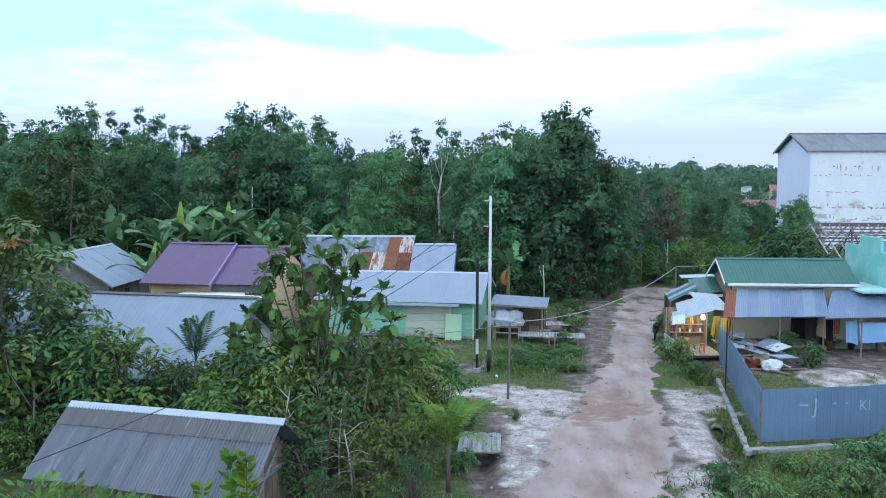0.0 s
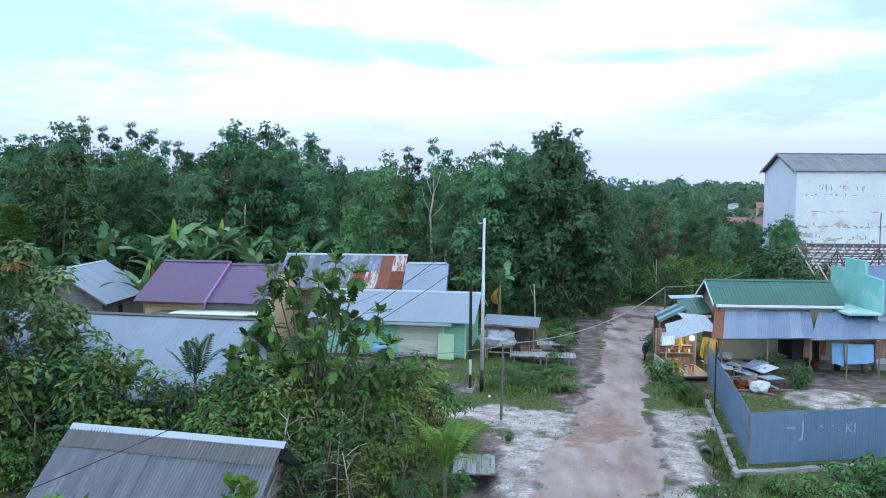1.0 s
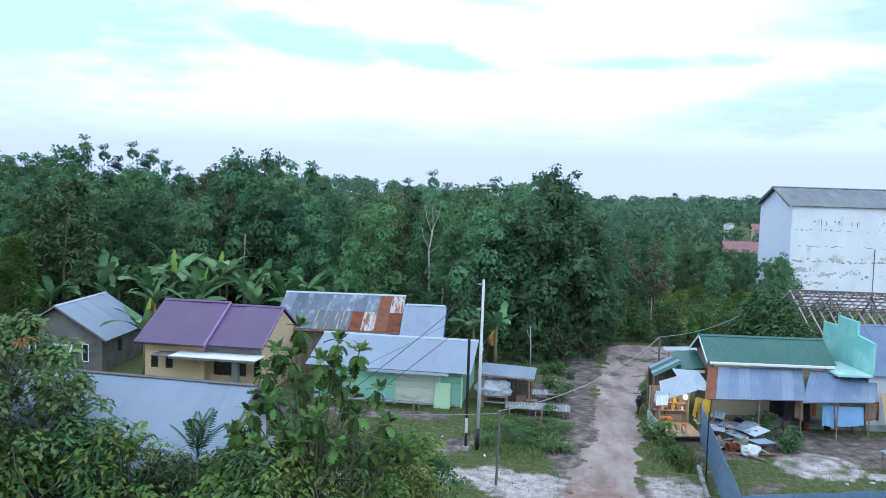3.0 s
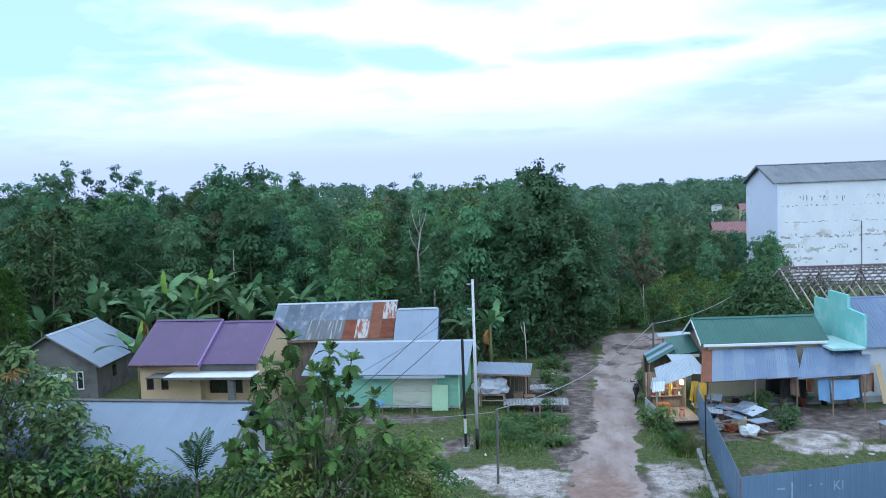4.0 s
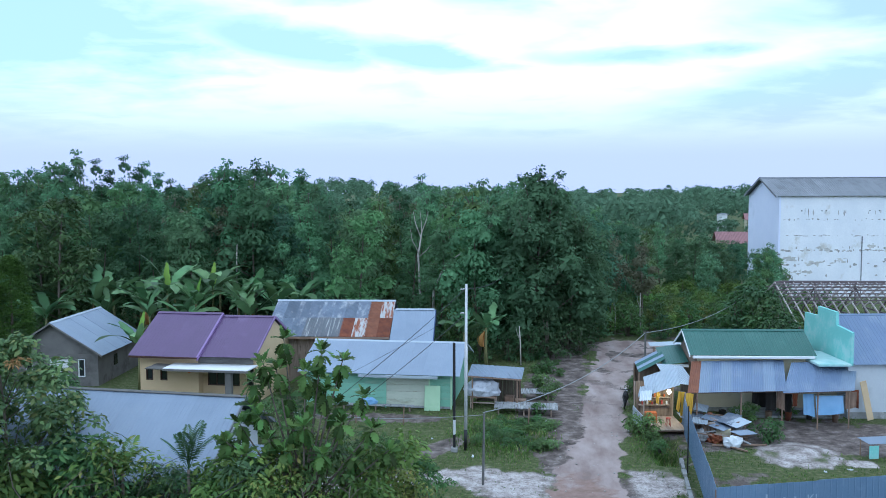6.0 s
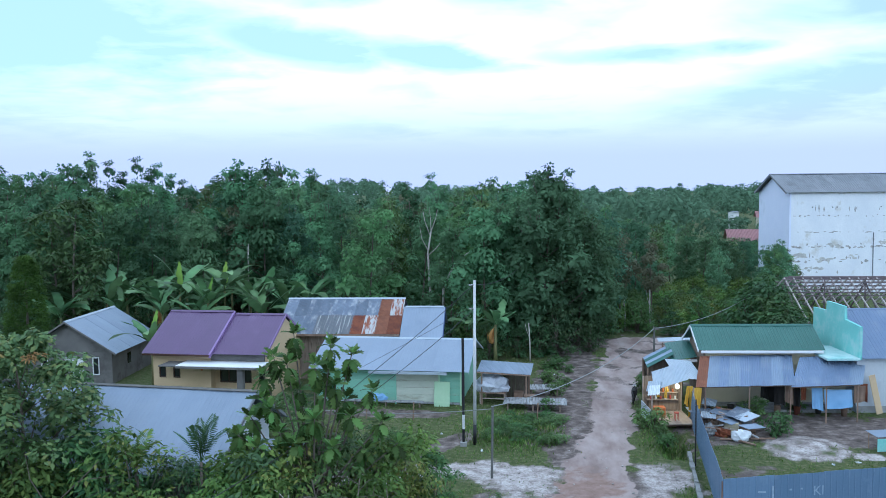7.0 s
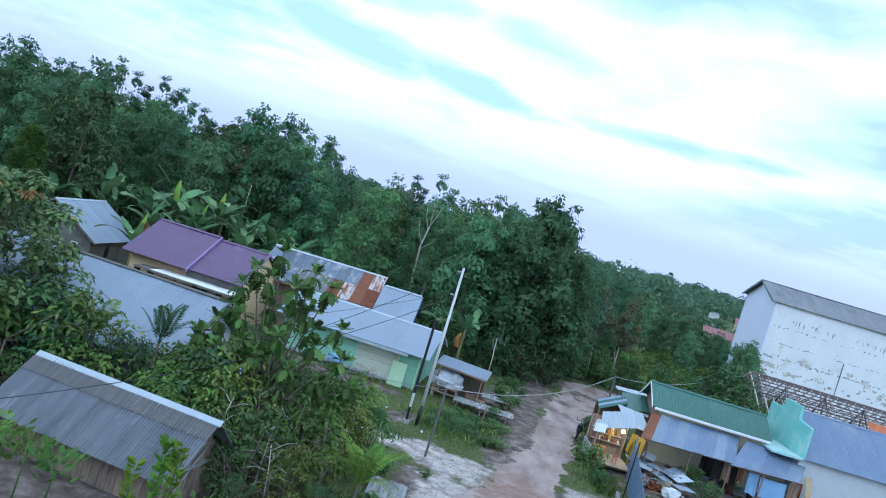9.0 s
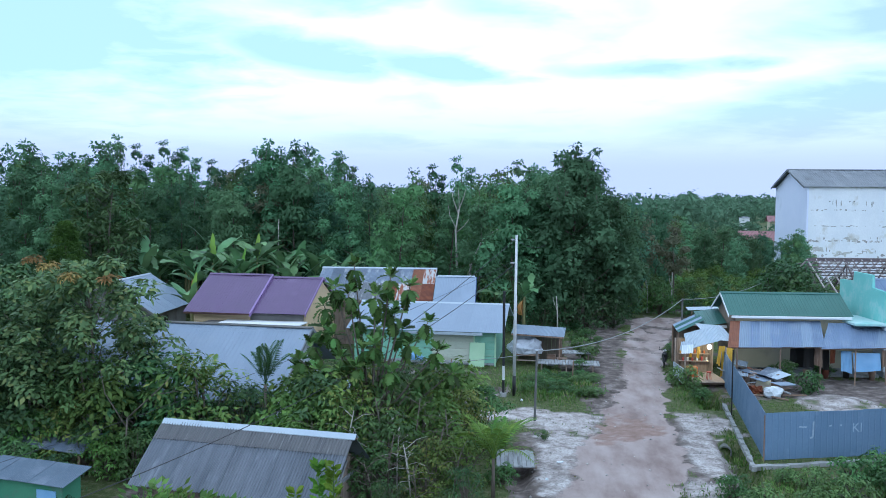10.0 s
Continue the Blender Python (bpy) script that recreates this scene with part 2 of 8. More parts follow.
AWNING_PALE = surface("pale_plastic_sheet", (0.29, 0.36, 0.49), (0.37, 0.44, 0.56), 0.8, 0.45, 0.05, 0.05, 15, (0.35, 0.42, 0.55), 0.8, (0.55, 0.75), vary=0.08)
PURPLE = surface("purple_metal_roof", (0.097, 0.058, 0.132), (0.123, 0.075, 0.163), 0.6, 0.45, 0.1, 0.05, 14, (0.16, 0.105, 0.205), 0.5, (0.55, 0.8), vary=0.03, specular=0.5)
PURPLE_TRIM = surface("purple_trim", (0.22, 0.14, 0.32), (0.27, 0.18, 0.37), 1.0, 0.45, 0.1, 0.05)
GREEN_ROOF = surface("green_metal_roof", (0.040, 0.115, 0.095), (0.055, 0.145, 0.12), 0.6, 0.45, 0.1, 0.05, 14, (0.075, 0.16, 0.135), 0.6, (0.55, 0.8), vary=0.03, specular=0.5)
GREY_ROOF = surface("grey_sheet_roof", (0.17, 0.18, 0.20), (0.24, 0.25, 0.27), 0.5, 0.6, 0.1, 0.05, 10, (0.14, 0.145, 0.16), 0.4, vary=0.06)
CREAM = surface("cream_plaster", (0.55, 0.42, 0.25), (0.62, 0.48, 0.30), 0.8, 0.85, 0, 0.08, 20, (0.45, 0.34, 0.22), 0.9, (0.58, 0.78))
PALE_CREAM = surface("pale_yellow_plaster", (0.52, 0.48, 0.33), (0.60, 0.55, 0.40), 0.8, 0.85, 0, 0.08, 20, (0.36, 0.32, 0.24), 0.9, (0.55, 0.75))
MINT = surface("mint_green_paint", (0.23, 0.45, 0.32), (0.29, 0.51, 0.38), 0.9, 0.7, 0, 0.1, 20, (0.35, 0.48, 0.36), 1.2, (0.56, 0.72), vary=0.08, stretch=(0.6, 1, 2))
# green wall paint darkened to hold the shadow on the shack
GREEN_SHADED = surface("shaded_green_paint", (0.06, 0.19, 0.11), (0.09, 0.24, 0.14), 0.9, 0.75, 0, 0.1, 20, (0.10, 0.16, 0.12), 1.2, (0.54, 0.7))
BOARD_PALE = surface("pale_cream_boards", (0.46, 0.50, 0.40), (0.56, 0.58, 0.48), 1.4, 0.8, 0, 0.12, 20, (0.30, 0.30, 0.22), 1.2, (0.55, 0.7), vary=0.08, stretch=(0.5, 1, 2))
LIME = surface("pale_lime_board", (0.42, 0.60, 0.38), (0.50, 0.66, 0.44), 1.2, 0.7, 0, 0.1)
GREY_PLASTER = surface("raw_grey_render", (0.13, 0.125, 0.12), (0.19, 0.18, 0.17), 0.9, 0.9, 0, 0.2, 20, (0.09, 0.085, 0.08), 0.8)
WHITE = surface("white_paint", (0.68, 0.69, 0.70), (0.76, 0.77, 0.78), 1.0, 0.6, 0, 0.05)
PALE_WALL = surface("pale_grey_plaster", (0.50, 0.53, 0.57), (0.58, 0.61, 0.64), 0.8, 0.8, 0, 0.08, 15, (0.40, 0.42, 0.45), 0.8, (0.55, 0.75))
TEAL = surface("teal_plaster", (0.25, 0.56, 0.52), (0.31, 0.64, 0.59), 0.9, 0.8, 0, 0.08, 15, (0.45, 0.62, 0.60), 0.9, (0.50, 0.72))
TEAL_PALE = surface("pale_teal_plaster", (0.42, 0.60, 0.59), (0.52, 0.68, 0.66), 0.9, 0.75, 0, 0.08, 15, (0.30, 0.52, 0.50), 0.8)
# white plaster again, with the gable side's bluish shade in the colour
TOWER_END = surface("shade_blue_plaster", (0.70, 0.74, 0.90), (0.77, 0.80, 0.94), 0.25, 0.8, 0, 0.05, 8, (0.48, 0.53, 0.64), 0.25, (0.58, 0.75))
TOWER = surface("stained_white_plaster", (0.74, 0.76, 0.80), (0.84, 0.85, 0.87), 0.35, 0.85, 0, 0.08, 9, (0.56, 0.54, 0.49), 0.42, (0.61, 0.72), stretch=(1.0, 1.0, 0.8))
FENCE = surface("blue_grey_sheet_paint", (0.132, 0.198, 0.304), (0.158, 0.229, 0.343), 0.7, 0.5, 0.1, 0.05, 15, (0.22, 0.29, 0.41), 0.8, (0.55, 0.75), vary=0.05, stretch=(1, 1, 0.5), specular=0.5)
CHALK = surface("faded_white_paint", (0.27, 0.345, 0.46), (0.40, 0.46, 0.56), 6, 0.9)
CONCRETE = surface("grey_concrete", (0.26, 0.26, 0.26), (0.38, 0.38, 0.37), 2.0, 0.9, 0, 0.25, 25, (0.16, 0.16, 0.14), 1.6)
WOOD = surface("weathered_wood", (0.17, 0.13, 0.10), (0.29, 0.23, 0.18), 2.0, 0.85, 0, 0.2, 25, (0.09, 0.07, 0.055), 1.6, vary=0.2, stretch=(3, 3, 0.5))
WOOD_GREY = surface("grey_planks", (0.24, 0.25, 0.26), (0.38, 0.38, 0.38), 2.0, 0.85, 0, 0.2, 25, (0.13, 0.13, 0.13), 1.6, vary=0.15, stretch=(3, 0.6, 1))
TIMBER = surface("brown_timber", (0.18, 0.12, 0.085), (0.30, 0.21, 0.15), 2.0, 0.8, 0, 0.15, 25, vary=0.15)
TIMBER_PALE = surface("pale_timber", (0.34, 0.27, 0.22), (0.48, 0.40, 0.34), 2.0, 0.8, 0, 0.1, 25, vary=0.15)
DARK = surface("dark_inside", (0.018, 0.017, 0.016), (0.03, 0.028, 0.026), 2, 0.9, 0, 0.05)
FRAME_BROWN = surface("dark_brown_frame", (0.05, 0.025, 0.018), (0.08, 0.04, 0.028), 3, 0.5)
POLE_WHITE = surface("white_painted_steel", (0.52, 0.53, 0.55), (0.64, 0.65, 0.66), 2.5, 0.5, 0, 0.05, 20, (0.36, 0.34, 0.32), 2.0, (0.58, 0.75), stretch=(1, 1, 0.4))
BLACK = surface("black_paint", (0.012, 0.012, 0.014), (0.022, 0.022, 0.024), 3, 0.5, 0, 0.05)
GREY_POST = surface("grey_post", (0.10, 0.10, 0.095), (0.16, 0.155, 0.15), 3, 0.8, 0, 0.1)
BARK = surface("bark", (0.085, 0.07, 0.055), (0.16, 0.13, 0.105), 3, 0.9, 0, 0.3, 18, stretch=(2, 2, 0.5))
# pipe concrete with the unlit hole's darkness in its colour
CONCRETE_DARK = surface("hole_dark_concrete", (0.10, 0.10, 0.09), (0.18, 0.18, 0.165), 3.0, 0.95, 0, 0.25, 25, (0.06, 0.07, 0.045), 2)
BARK_PALE = surface("pale_bark", (0.36, 0.33, 0.29), (0.50, 0.47, 0.42), 3, 0.85, 0, 0.2, 18, (0.2, 0.18, 0.15), 2)
BLUE_TARP = surface("blue_tarpaulin", (0.20, 0.36, 0.60), (0.27, 0.43, 0.66), 1.5, 0.5, 0, 0.1)
SILVER_TARP = surface("silver_plastic_cover", (0.42, 0.44, 0.50), (0.58, 0.60, 0.66), 3, 0.4, 0, 0.4, 7, (0.28, 0.29, 0.34), 2.5)
NAVY = surface("navy_paint", (0.022, 0.040, 0.115), (0.032, 0.055, 0.15), 1.5, 0.6, 0, 0.1)
YELLOW = surface("yellow_cloth", (0.55, 0.33, 0.02), (0.66, 0.42, 0.05), 3, 0.75, 0, 0.1)
ORANGE = surface("orange_plastic", (0.45, 0.12, 0.03), (0.55, 0.17, 0.05), 3, 0.5)
RED = surface("red_paint", (0.35, 0.05, 0.045), (0.42, 0.07, 0.06), 3, 0.5)
TILE_RED = surface("pink_red_tiles", (0.240, 0.125, 0.130), (0.320, 0.175, 0.175), 0.7, 0.8, 0, 0.1)
TILE_ORANGE = surface("orange_clay_tiles", (0.42, 0.14, 0.065), (0.52, 0.19, 0.09), 2, 0.8, 0, 0.1, vary=0.15)
CHROME = surface("bright_metal", (0.6, 0.6, 0.62), (0.7, 0.7, 0.72), 3, 0.25, 0.8, 0)
RUBBER = surface("black_rubber", (0.015, 0.015, 0.015), (0.025, 0.025, 0.025), 5, 0.8)
WHITE_SACK = surface("white_plastic", (0.62, 0.66, 0.70), (0.74, 0.76, 0.79), 2, 0.5, 0, 0.15, 6)
CABLE = surface("black_cable", (0.03, 0.03, 0.032), (0.045, 0.045, 0.05), 3, 0.6)
CABLE_PALE = surface("grey_cable", (0.24, 0.25, 0.25), (0.32, 0.33, 0.33), 3, 0.6)
LAMP = glow("lit_lamp_globe", (1.0, 0.93, 0.72), 14.0)

for plastic in (AWNING, AWNING_PALE):
    nt = plastic.node_tree
    thin = nt.nodes.new("ShaderNodeBsdfTranslucent")
    thin.inputs["Color"].default_value = (0.62, 0.68, 0.74, 1)
    both = nt.nodes.new("ShaderNodeMixShader")
    both.inputs[0].default_value = 0.35
    nt.links.new(nt.nodes["Principled BSDF"].outputs[0], both.inputs[1])
    nt.links.new(thin.outputs[0], both.inputs[2])
    nt.links.new(both.outputs[0], nt.nodes["Material Output"].inputs["Surface"])

LEAF_FOREST = foliage("forest_leaves", (0.074, 0.166, 0.073), (0.090, 0.188, 0.083), tree=0.34, through=0.45, rough=0.75, gloss=0.08, hues=(0.464, 0.512), saturation=0.93)
LEAF_DARK = foliage("dark_leaves", (0.073, 0.171, 0.091), (0.094, 0.202, 0.107), tree=0.34, through=0.45, rough=0.75, gloss=0.08, hues=(0.464, 0.512), saturation=0.93)
LEAF_FRESH = foliage("fresh_forest_leaves", (0.081, 0.176, 0.060), (0.106, 0.214, 0.077), tree=0.30, through=0.45, rough=0.75, gloss=0.08, hues=(0.464, 0.512), saturation=0.93)
LEAF_HAZY = foliage("dull_forest_leaves", (0.078, 0.162, 0.072), (0.096, 0.184, 0.084), tree=0.1, through=0.45, rough=0.8, gloss=0.05, hues=(0.485, 0.505), saturation=0.9)
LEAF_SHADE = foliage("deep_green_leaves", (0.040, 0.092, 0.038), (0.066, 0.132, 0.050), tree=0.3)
# distance haze is put into this leaf colour: paler and bluer
LEAF_FAR = foliage("hazed_far_leaves", (0.090, 0.165, 0.098), (0.112, 0.190, 0.114), tree=0.2, through=0.45, rough=0.8, gloss=0.05, hues=(0.49, 0.51))
LEAF_MID = foliage("mid_green_leaves", (0.048, 0.106, 0.034), (0.088, 0.166, 0.050), tree=0.25)
LEAF_OLIVE = foliage("olive_leaves", (0.050, 0.094, 0.032), (0.078, 0.134, 0.044), tree=0.28)
LEAF_LIGHT = foliage("light_green_leaves", (0.064, 0.136, 0.032), (0.118, 0.212, 0.046), tree=0.3, through=0.3)
LEAF_CONE = foliage("evergreen_needles", (0.050, 0.102, 0.018), (0.066, 0.124, 0.022), tree=0.05)
LEAF_YELLOW = foliage("yellow_green_leaves", (0.070, 0.128, 0.028), (0.134, 0.204, 0.044), (0.24, 0.23, 0.06))
LEAF_MANGO = foliage("mango_leaves", (0.040, 0.088, 0.035), (0.084, 0.156, 0.054), (0.12, 0.15, 0.05))
LEAF_BREAD = foliage("breadfruit_leaves", (0.086, 0.164, 0.042), (0.086, 0.164, 0.042), tree=0.62, through=0.32)
LEAF_BANANA = foliage("banana_leaves", (0.112, 0.218, 0.090), (0.112, 0.218, 0.090), tree=0.4, rough=0.4)
LEAF_YOUNG = foliage("young_banana_leaf", (0.18, 0.32, 0.05), (0.18, 0.32, 0.05), tree=0.1, through=0.35)
LEAF_FERN = foliage("fern_fronds", (0.030, 0.070, 0.026), (0.044, 0.092, 0.032), tree=0.1, rough=0.7, gloss=0.06)
LEAF_DRY = foliage("dry_leaves", (0.30, 0.16, 0.05), (0.38, 0.22, 0.07), tree=0.2)
LEAF_SHOOT = foliage("young_mango_leaves", (0.20, 0.15, 0.05), (0.27, 0.21, 0.07), tree=0.1)
LEAF_PALM = foliage("palm_leaflets", (0.066, 0.145, 0.020), (0.120, 0.218, 0.036), tree=0.15)
LEAF_BRIGHT = foliage("fresh_green_leaves", (0.086, 0.190, 0.017), (0.172, 0.310, 0.034), tree=0.15, through=0.35)
LEAF_BROWN = foliage("brownish_leaves", (0.101, 0.122, 0.068), (0.130, 0.149, 0.080), hues=(0.48, 0.505), gloss=0.08, through=0.4, saturation=0.9)
GRASS = foliage("grass_blades", (0.055, 0.115, 0.022), (0.120, 0.190, 0.044), (0.23, 0.22, 0.09))


# ---- helpers ----
def mesh_of(name, verts, faces, mat, smooth=False):
    me = bpy.data.meshes.new(name)
    me.from_pydata([tuple(v) for v in verts], [], faces)
    me.materials.append(mat)
    if smooth:
        me.polygons.foreach_set("use_smooth", [True] * len(me.polygons))
    me.update()
    return me


def part(name, data, mat, parent, label="", m=None):
    """Links a bmesh or a mesh as one object under a thing or a part."""
    if isinstance(data, bmesh.types.BMesh):
        me = bpy.data.meshes.new(name)
        bmesh.ops.recalc_face_normals(data, faces=data.faces)
        data.to_mesh(me)
        data.free()
        me.materials.append(mat)
    else:
        me = data
    ob = new(name, me)
    ob.parent = parent
    if m is not None:
        ob.matrix_local = m
    return tagged(ob, label)


def thing(name, m, label, category, group="", kind=""):
    ob = new(name)
    ob.empty_display_size = 0.3
    ob.matrix_world = m
    return tagged(ob, label, category, group, kind)


def box(bm, x0, y0, z0, x1, y1, z1, bevel=0.0):
    r = bmesh.ops.create_cube(bm, size=1.0, matrix=Matrix.Translation(((x0 + x1) / 2, (y0 + y1) / 2, (z0 + z1) / 2)) @ Matrix.Diagonal((x1 - x0, y1 - y0, z1 - z0, 1)))
    if bevel:
        edges = {e for v in r["verts"] for e in v.link_edges}
        bmesh.ops.bevel(bm, geom=list(edges), offset=bevel, segments=1, affect="EDGES")
    return bm


def box_part(name, x0, y0, z0, x1, y1, z1, mat, parent, label="", bevel=0.0):
    return part(name, box(bmesh.new(), x0, y0, z0, x1, y1, z1, bevel), mat, parent, label)


def beam(bm, a, b, w, h=None):
    """A squared bar from a to b."""
    a, b = Vector(a), Vector(b)
    d = b - a
    turn = d.to_track_quat("Z", "Y").to_matrix().to_4x4()
    bmesh.ops.create_cube(bm, size=1.0, matrix=Matrix.Translation((a + b) / 2) @ turn @ Matrix.Diagonal((w, h or w, d.length, 1)))
    return bm


def tube(points, radii, sides=6, close=True):
    """Vertices and faces of a round bar along points."""
    pts = [Vector(p) for p in points]
    verts, faces = [], []
    for i, p in enumerate(pts):
        d = (pts[min(i + 1, len(pts) - 1)] - pts[max(i - 1, 0)]).normalized()
        side = d.orthogonal().normalized() if abs(d.z) < 0.9 else Vector((1, 0, 0))
        side = (side - d * side.dot(d)).normalized()
        up_ = d.cross(side)
        for k in range(sides):
            a = 2 * math.pi * k / sides
            verts.append(p + (side * math.cos(a) + up_ * math.sin(a)) * radii[i])
    for i in range(len(pts) - 1):
        for k in range(sides):
            n = (k + 1) % sides
            faces.append((i * sides + k, i * sides + n, (i + 1) * sides + n, (i + 1) * sides + k))
    if close:
        faces.append(tuple(range(sides))[::-1])
        faces.append(tuple((len(pts) - 1) * sides + k for k in range(sides)))
    return verts, faces


def joined(pieces):
    verts, faces = [], []
    for v, f in pieces:
        o = len(verts)
        verts += v
        faces += [tuple(i + o for i in q) for q in f]
    return verts, faces


def rod(name, a, b, r, mat, parent, sides=8, label="", r2=None):
    v, f = tube([a, b], [r, r if r2 is None else r2], sides)
    return part(name, mesh_of(name, v, f, mat), mat, parent, label)


def cable(name, a, b, sag, r, mat, label):
    a, b = Vector(a), Vector(b)
    pts = [a.lerp(b, i / 24) - Vector((0, 0, 4 * sag * (i / 24) * (1 - i / 24))) for i in range(25)]
    v, f = tube(pts, [r] * 25, 5)
    return tagged(new(name, mesh_of(name, v, f, mat, True)), label, "cable")


SHEETS = {}


def sheet_mesh(w, l, pitch, amp, mat, kind="wave", skew=0.0):
    """One roofing sheet, corrugated or ribbed, with its thickness; x across, y up the slope, its sides leaning by skew."""
    key = (round(w, 3), round(l, 3), pitch, amp, mat.name, kind, round(skew, 3))
    if key in SHEETS:
        return SHEETS[key]
    xs, zs = [], []
    if kind == "wave":
        n = max(2, round(w / pitch)) * 4
        xs = [w * i / n for i in range(n + 1)]
        zs = [amp * math.sin(2 * math.pi * i / 4) for i in range(n + 1)]
    else:
        n = max(1, round(w / pitch))
        for i in range(n):
            x = w * i / n
            s = w / n
            xs += [x, x + 0.08 * s, x + 0.16 * s, x + 0.24 * s]
            zs += [0, amp, amp, 0]
        xs.append(w)
        zs.append(0)
    verts = []
    for dz in (0.0, -0.012):
        for y in (0.0, l):
            verts += [(x + skew * y, y, z + dz) for x, z in zip(xs, zs)]
    k = len(xs)
    faces = []
    for i in range(k - 1):
        faces.append((i, i + 1, k + i + 1, k + i))
        faces.append((2 * k + i + 1, 2 * k + i, 3 * k + i, 3 * k + i + 1))
        faces.append((2 * k + i, 2 * k + i + 1, i + 1, i))
        faces.append((k + i, k + i + 1, 3 * k + i + 1, 3 * k + i))
    faces += [(0, k, 3 * k, 2 * k), (k - 1, 3 * k - 1, 4 * k - 1, 2 * k - 1)]
    SHEETS[key] = mesh_of("roof_sheet", verts, faces, mat)
    return SHEETS[key]


def slope(parent, a, b, top, mats, sheet_w=0.8, rows=1, pitch=0.076, amp=0.009, kind="wave", jitter=0.01, lap=0.12, name="roof_sheet"):
    """Sheets over a slope: a to b is the eave, top the ridge's point above a. mats: one material, or a function of column and row."""
    a, b, top = Vector(a), Vector(b), Vector(top)
    u, s = (b - a), (top - a)
    U, S = u.normalized(), s.normalized()
    N = U.cross(S).normalized()
    lean, across = U.dot(S), N.cross(U)
    cols = max(1, round(u.length / sheet_w))
    w, l = u.length / cols, s.length / rows
    for r in range(rows):
        for c in range(cols):
            mat = mats(c, r) if callable(mats) else mats
            me = sheet_mesh(w + 0.05, (l + (lap if r < rows - 1 else 0.0)) * across.dot(S), pitch, amp, mat, kind, lean / across.dot(S))
            o = a + U * (w * c - 0.025) + S * (l * r + random.uniform(-jitter, jitter)) + N * (0.02 + 0.006 * r + 0.005 * (c % 2))
            m = Matrix((U, across, N)).transposed().to_4x4()
            m.translation = o
            part(name, me, mat, parent, m=m @ pose(0, 0, 0, random.uniform(-0.15, 0.15), 0, random.uniform(-0.2, 0.2)))


def walls_with(name, x0, x1, z0, z1, y0, y1, holes, mat, parent, label=""):
    """A wall along x with openings (x, x, z, z) that go through it."""
    xs = sorted({x0, x1, *[h[0] for h in holes], *[h[1] for h in holes]})
    zs = sorted({z0, z1, *[h[2] for h in holes], *[h[3] for h in holes]})
    bm = bmesh.new()
    for xa, xb in zip(xs, xs[1:]):
        for za, zb in zip(zs, zs[1:]):
            cx, cz = (xa + xb) / 2, (za + zb) / 2
            if not any(h[0] < cx < h[1] and h[2] < cz < h[3] for h in holes):
                box(bm, xa, y0, za, xb, y1, zb)
    bmesh.ops.remove_doubles(bm, verts=bm.verts, dist=1e-4)
    return part(name, bm, mat, parent, label)


def prism(name, outline, y0, y1, mat, parent, label="", axis="y"):
    """An outline of (x, z) carried from y0 to y1 (or of (y, z) along x)."""
    k = len(outline)
    put = (lambda p, t: (p[0], t, p[1])) if axis == "y" else (lambda p, t: (t, p[0], p[1]))
    verts = [put(p, y0) for p in outline] + [put(p, y1) for p in outline]
    faces = [tuple(range(k)), tuple(range(2 * k - 1, k - 1, -1))] + [(i, k + i, k + (i + 1) % k, (i + 1) % k) for i in range(k)]
    bm = bmesh.new()
    vs = [bm.verts.new(v) for v in verts]
    for f in faces:
        bm.faces.new([vs[i] for i in f])
    return part(name, bm, mat, parent, label)


def window_in(parent, x0, x1, z0, z1, y, frame_mat, pane_mat, bars=1, depth=0.09, name="window"):
    """A window in a wall's opening: a frame with its panes set back."""
    w = 0.055
    bm = bmesh.new()
    for a in ((x0, z0, x1, z0 + w), (x0, z1 - w, x1, z1), (x0, z0 + w, x0 + w, z1 - w), (x1 - w, z0 + w, x1, z1 - w)):
        box(bm, a[0], y - 0.02, a[1], a[2], y + depth, a[3])
    for i in range(1, bars):
        x = x0 + (x1 - x0) * i / bars
        box(bm, x - w / 2, y, z0 + w, x + w / 2, y + depth - 0.02, z1 - w)
    win = part(name, bm, frame_mat, parent)
    box_part("pane", x0 + w, y + 0.05, z0 + w, x1 - w, y + 0.06, z1 - w, pane_mat, win)
    return win


GLASS = bpy.data.materials.new("dark_window_glass")
GLASS.use_nodes = True
gb = GLASS.node_tree.nodes["Principled BSDF"]
gb.inputs["Base Color"].default_value = (0.02, 0.024, 0.028, 1)
gb.inputs["Roughness"].default_value = 0.08
gb.inputs["Specular IOR Level"].default_value = 0.7


# ---- ground and road ----
def smooth(a, b, x):
    t = min(1.0, max(0.0, (x - a) / (b - a)))
    return t * t * (3 - 2 * t)


ROAD_Y = [-60, 14, 20.4, 24.1, 28, 31.2, 37.6, 43.2, 50.7, 56, 60, 64, 65]
ROAD_L = [-5.0, 1.0, 1.9, 2.4, 3.4, 4.2, 5.6, 6.2, 6.9, 7.8, 8.4, 8.9, 10.5]
ROAD_R = [0.0, 5.2, 5.7, 6.6, 6.9, 7.0, 7.8, 8.6, 9.7, 11.0, 13.4, 16.0, 13.0]


def road_at(x, y):
    """How far inside the wheel-worn road a place lies (metres, negative outside)."""
    if y > 65:
        return -3.0
    return min(x - np.interp(y, ROAD_Y, ROAD_L), np.interp(y, ROAD_Y, ROAD_R) - x)


def blob(x, y, cx, cy, rx, ry, turn=0.0):
    c, s = math.cos(turn), math.sin(turn)
    dx, dy = x - cx, y - cy
    return 1.0 - math.hypot((dx * c + dy * s) / rx, (-dx * s + dy * c) / ry)


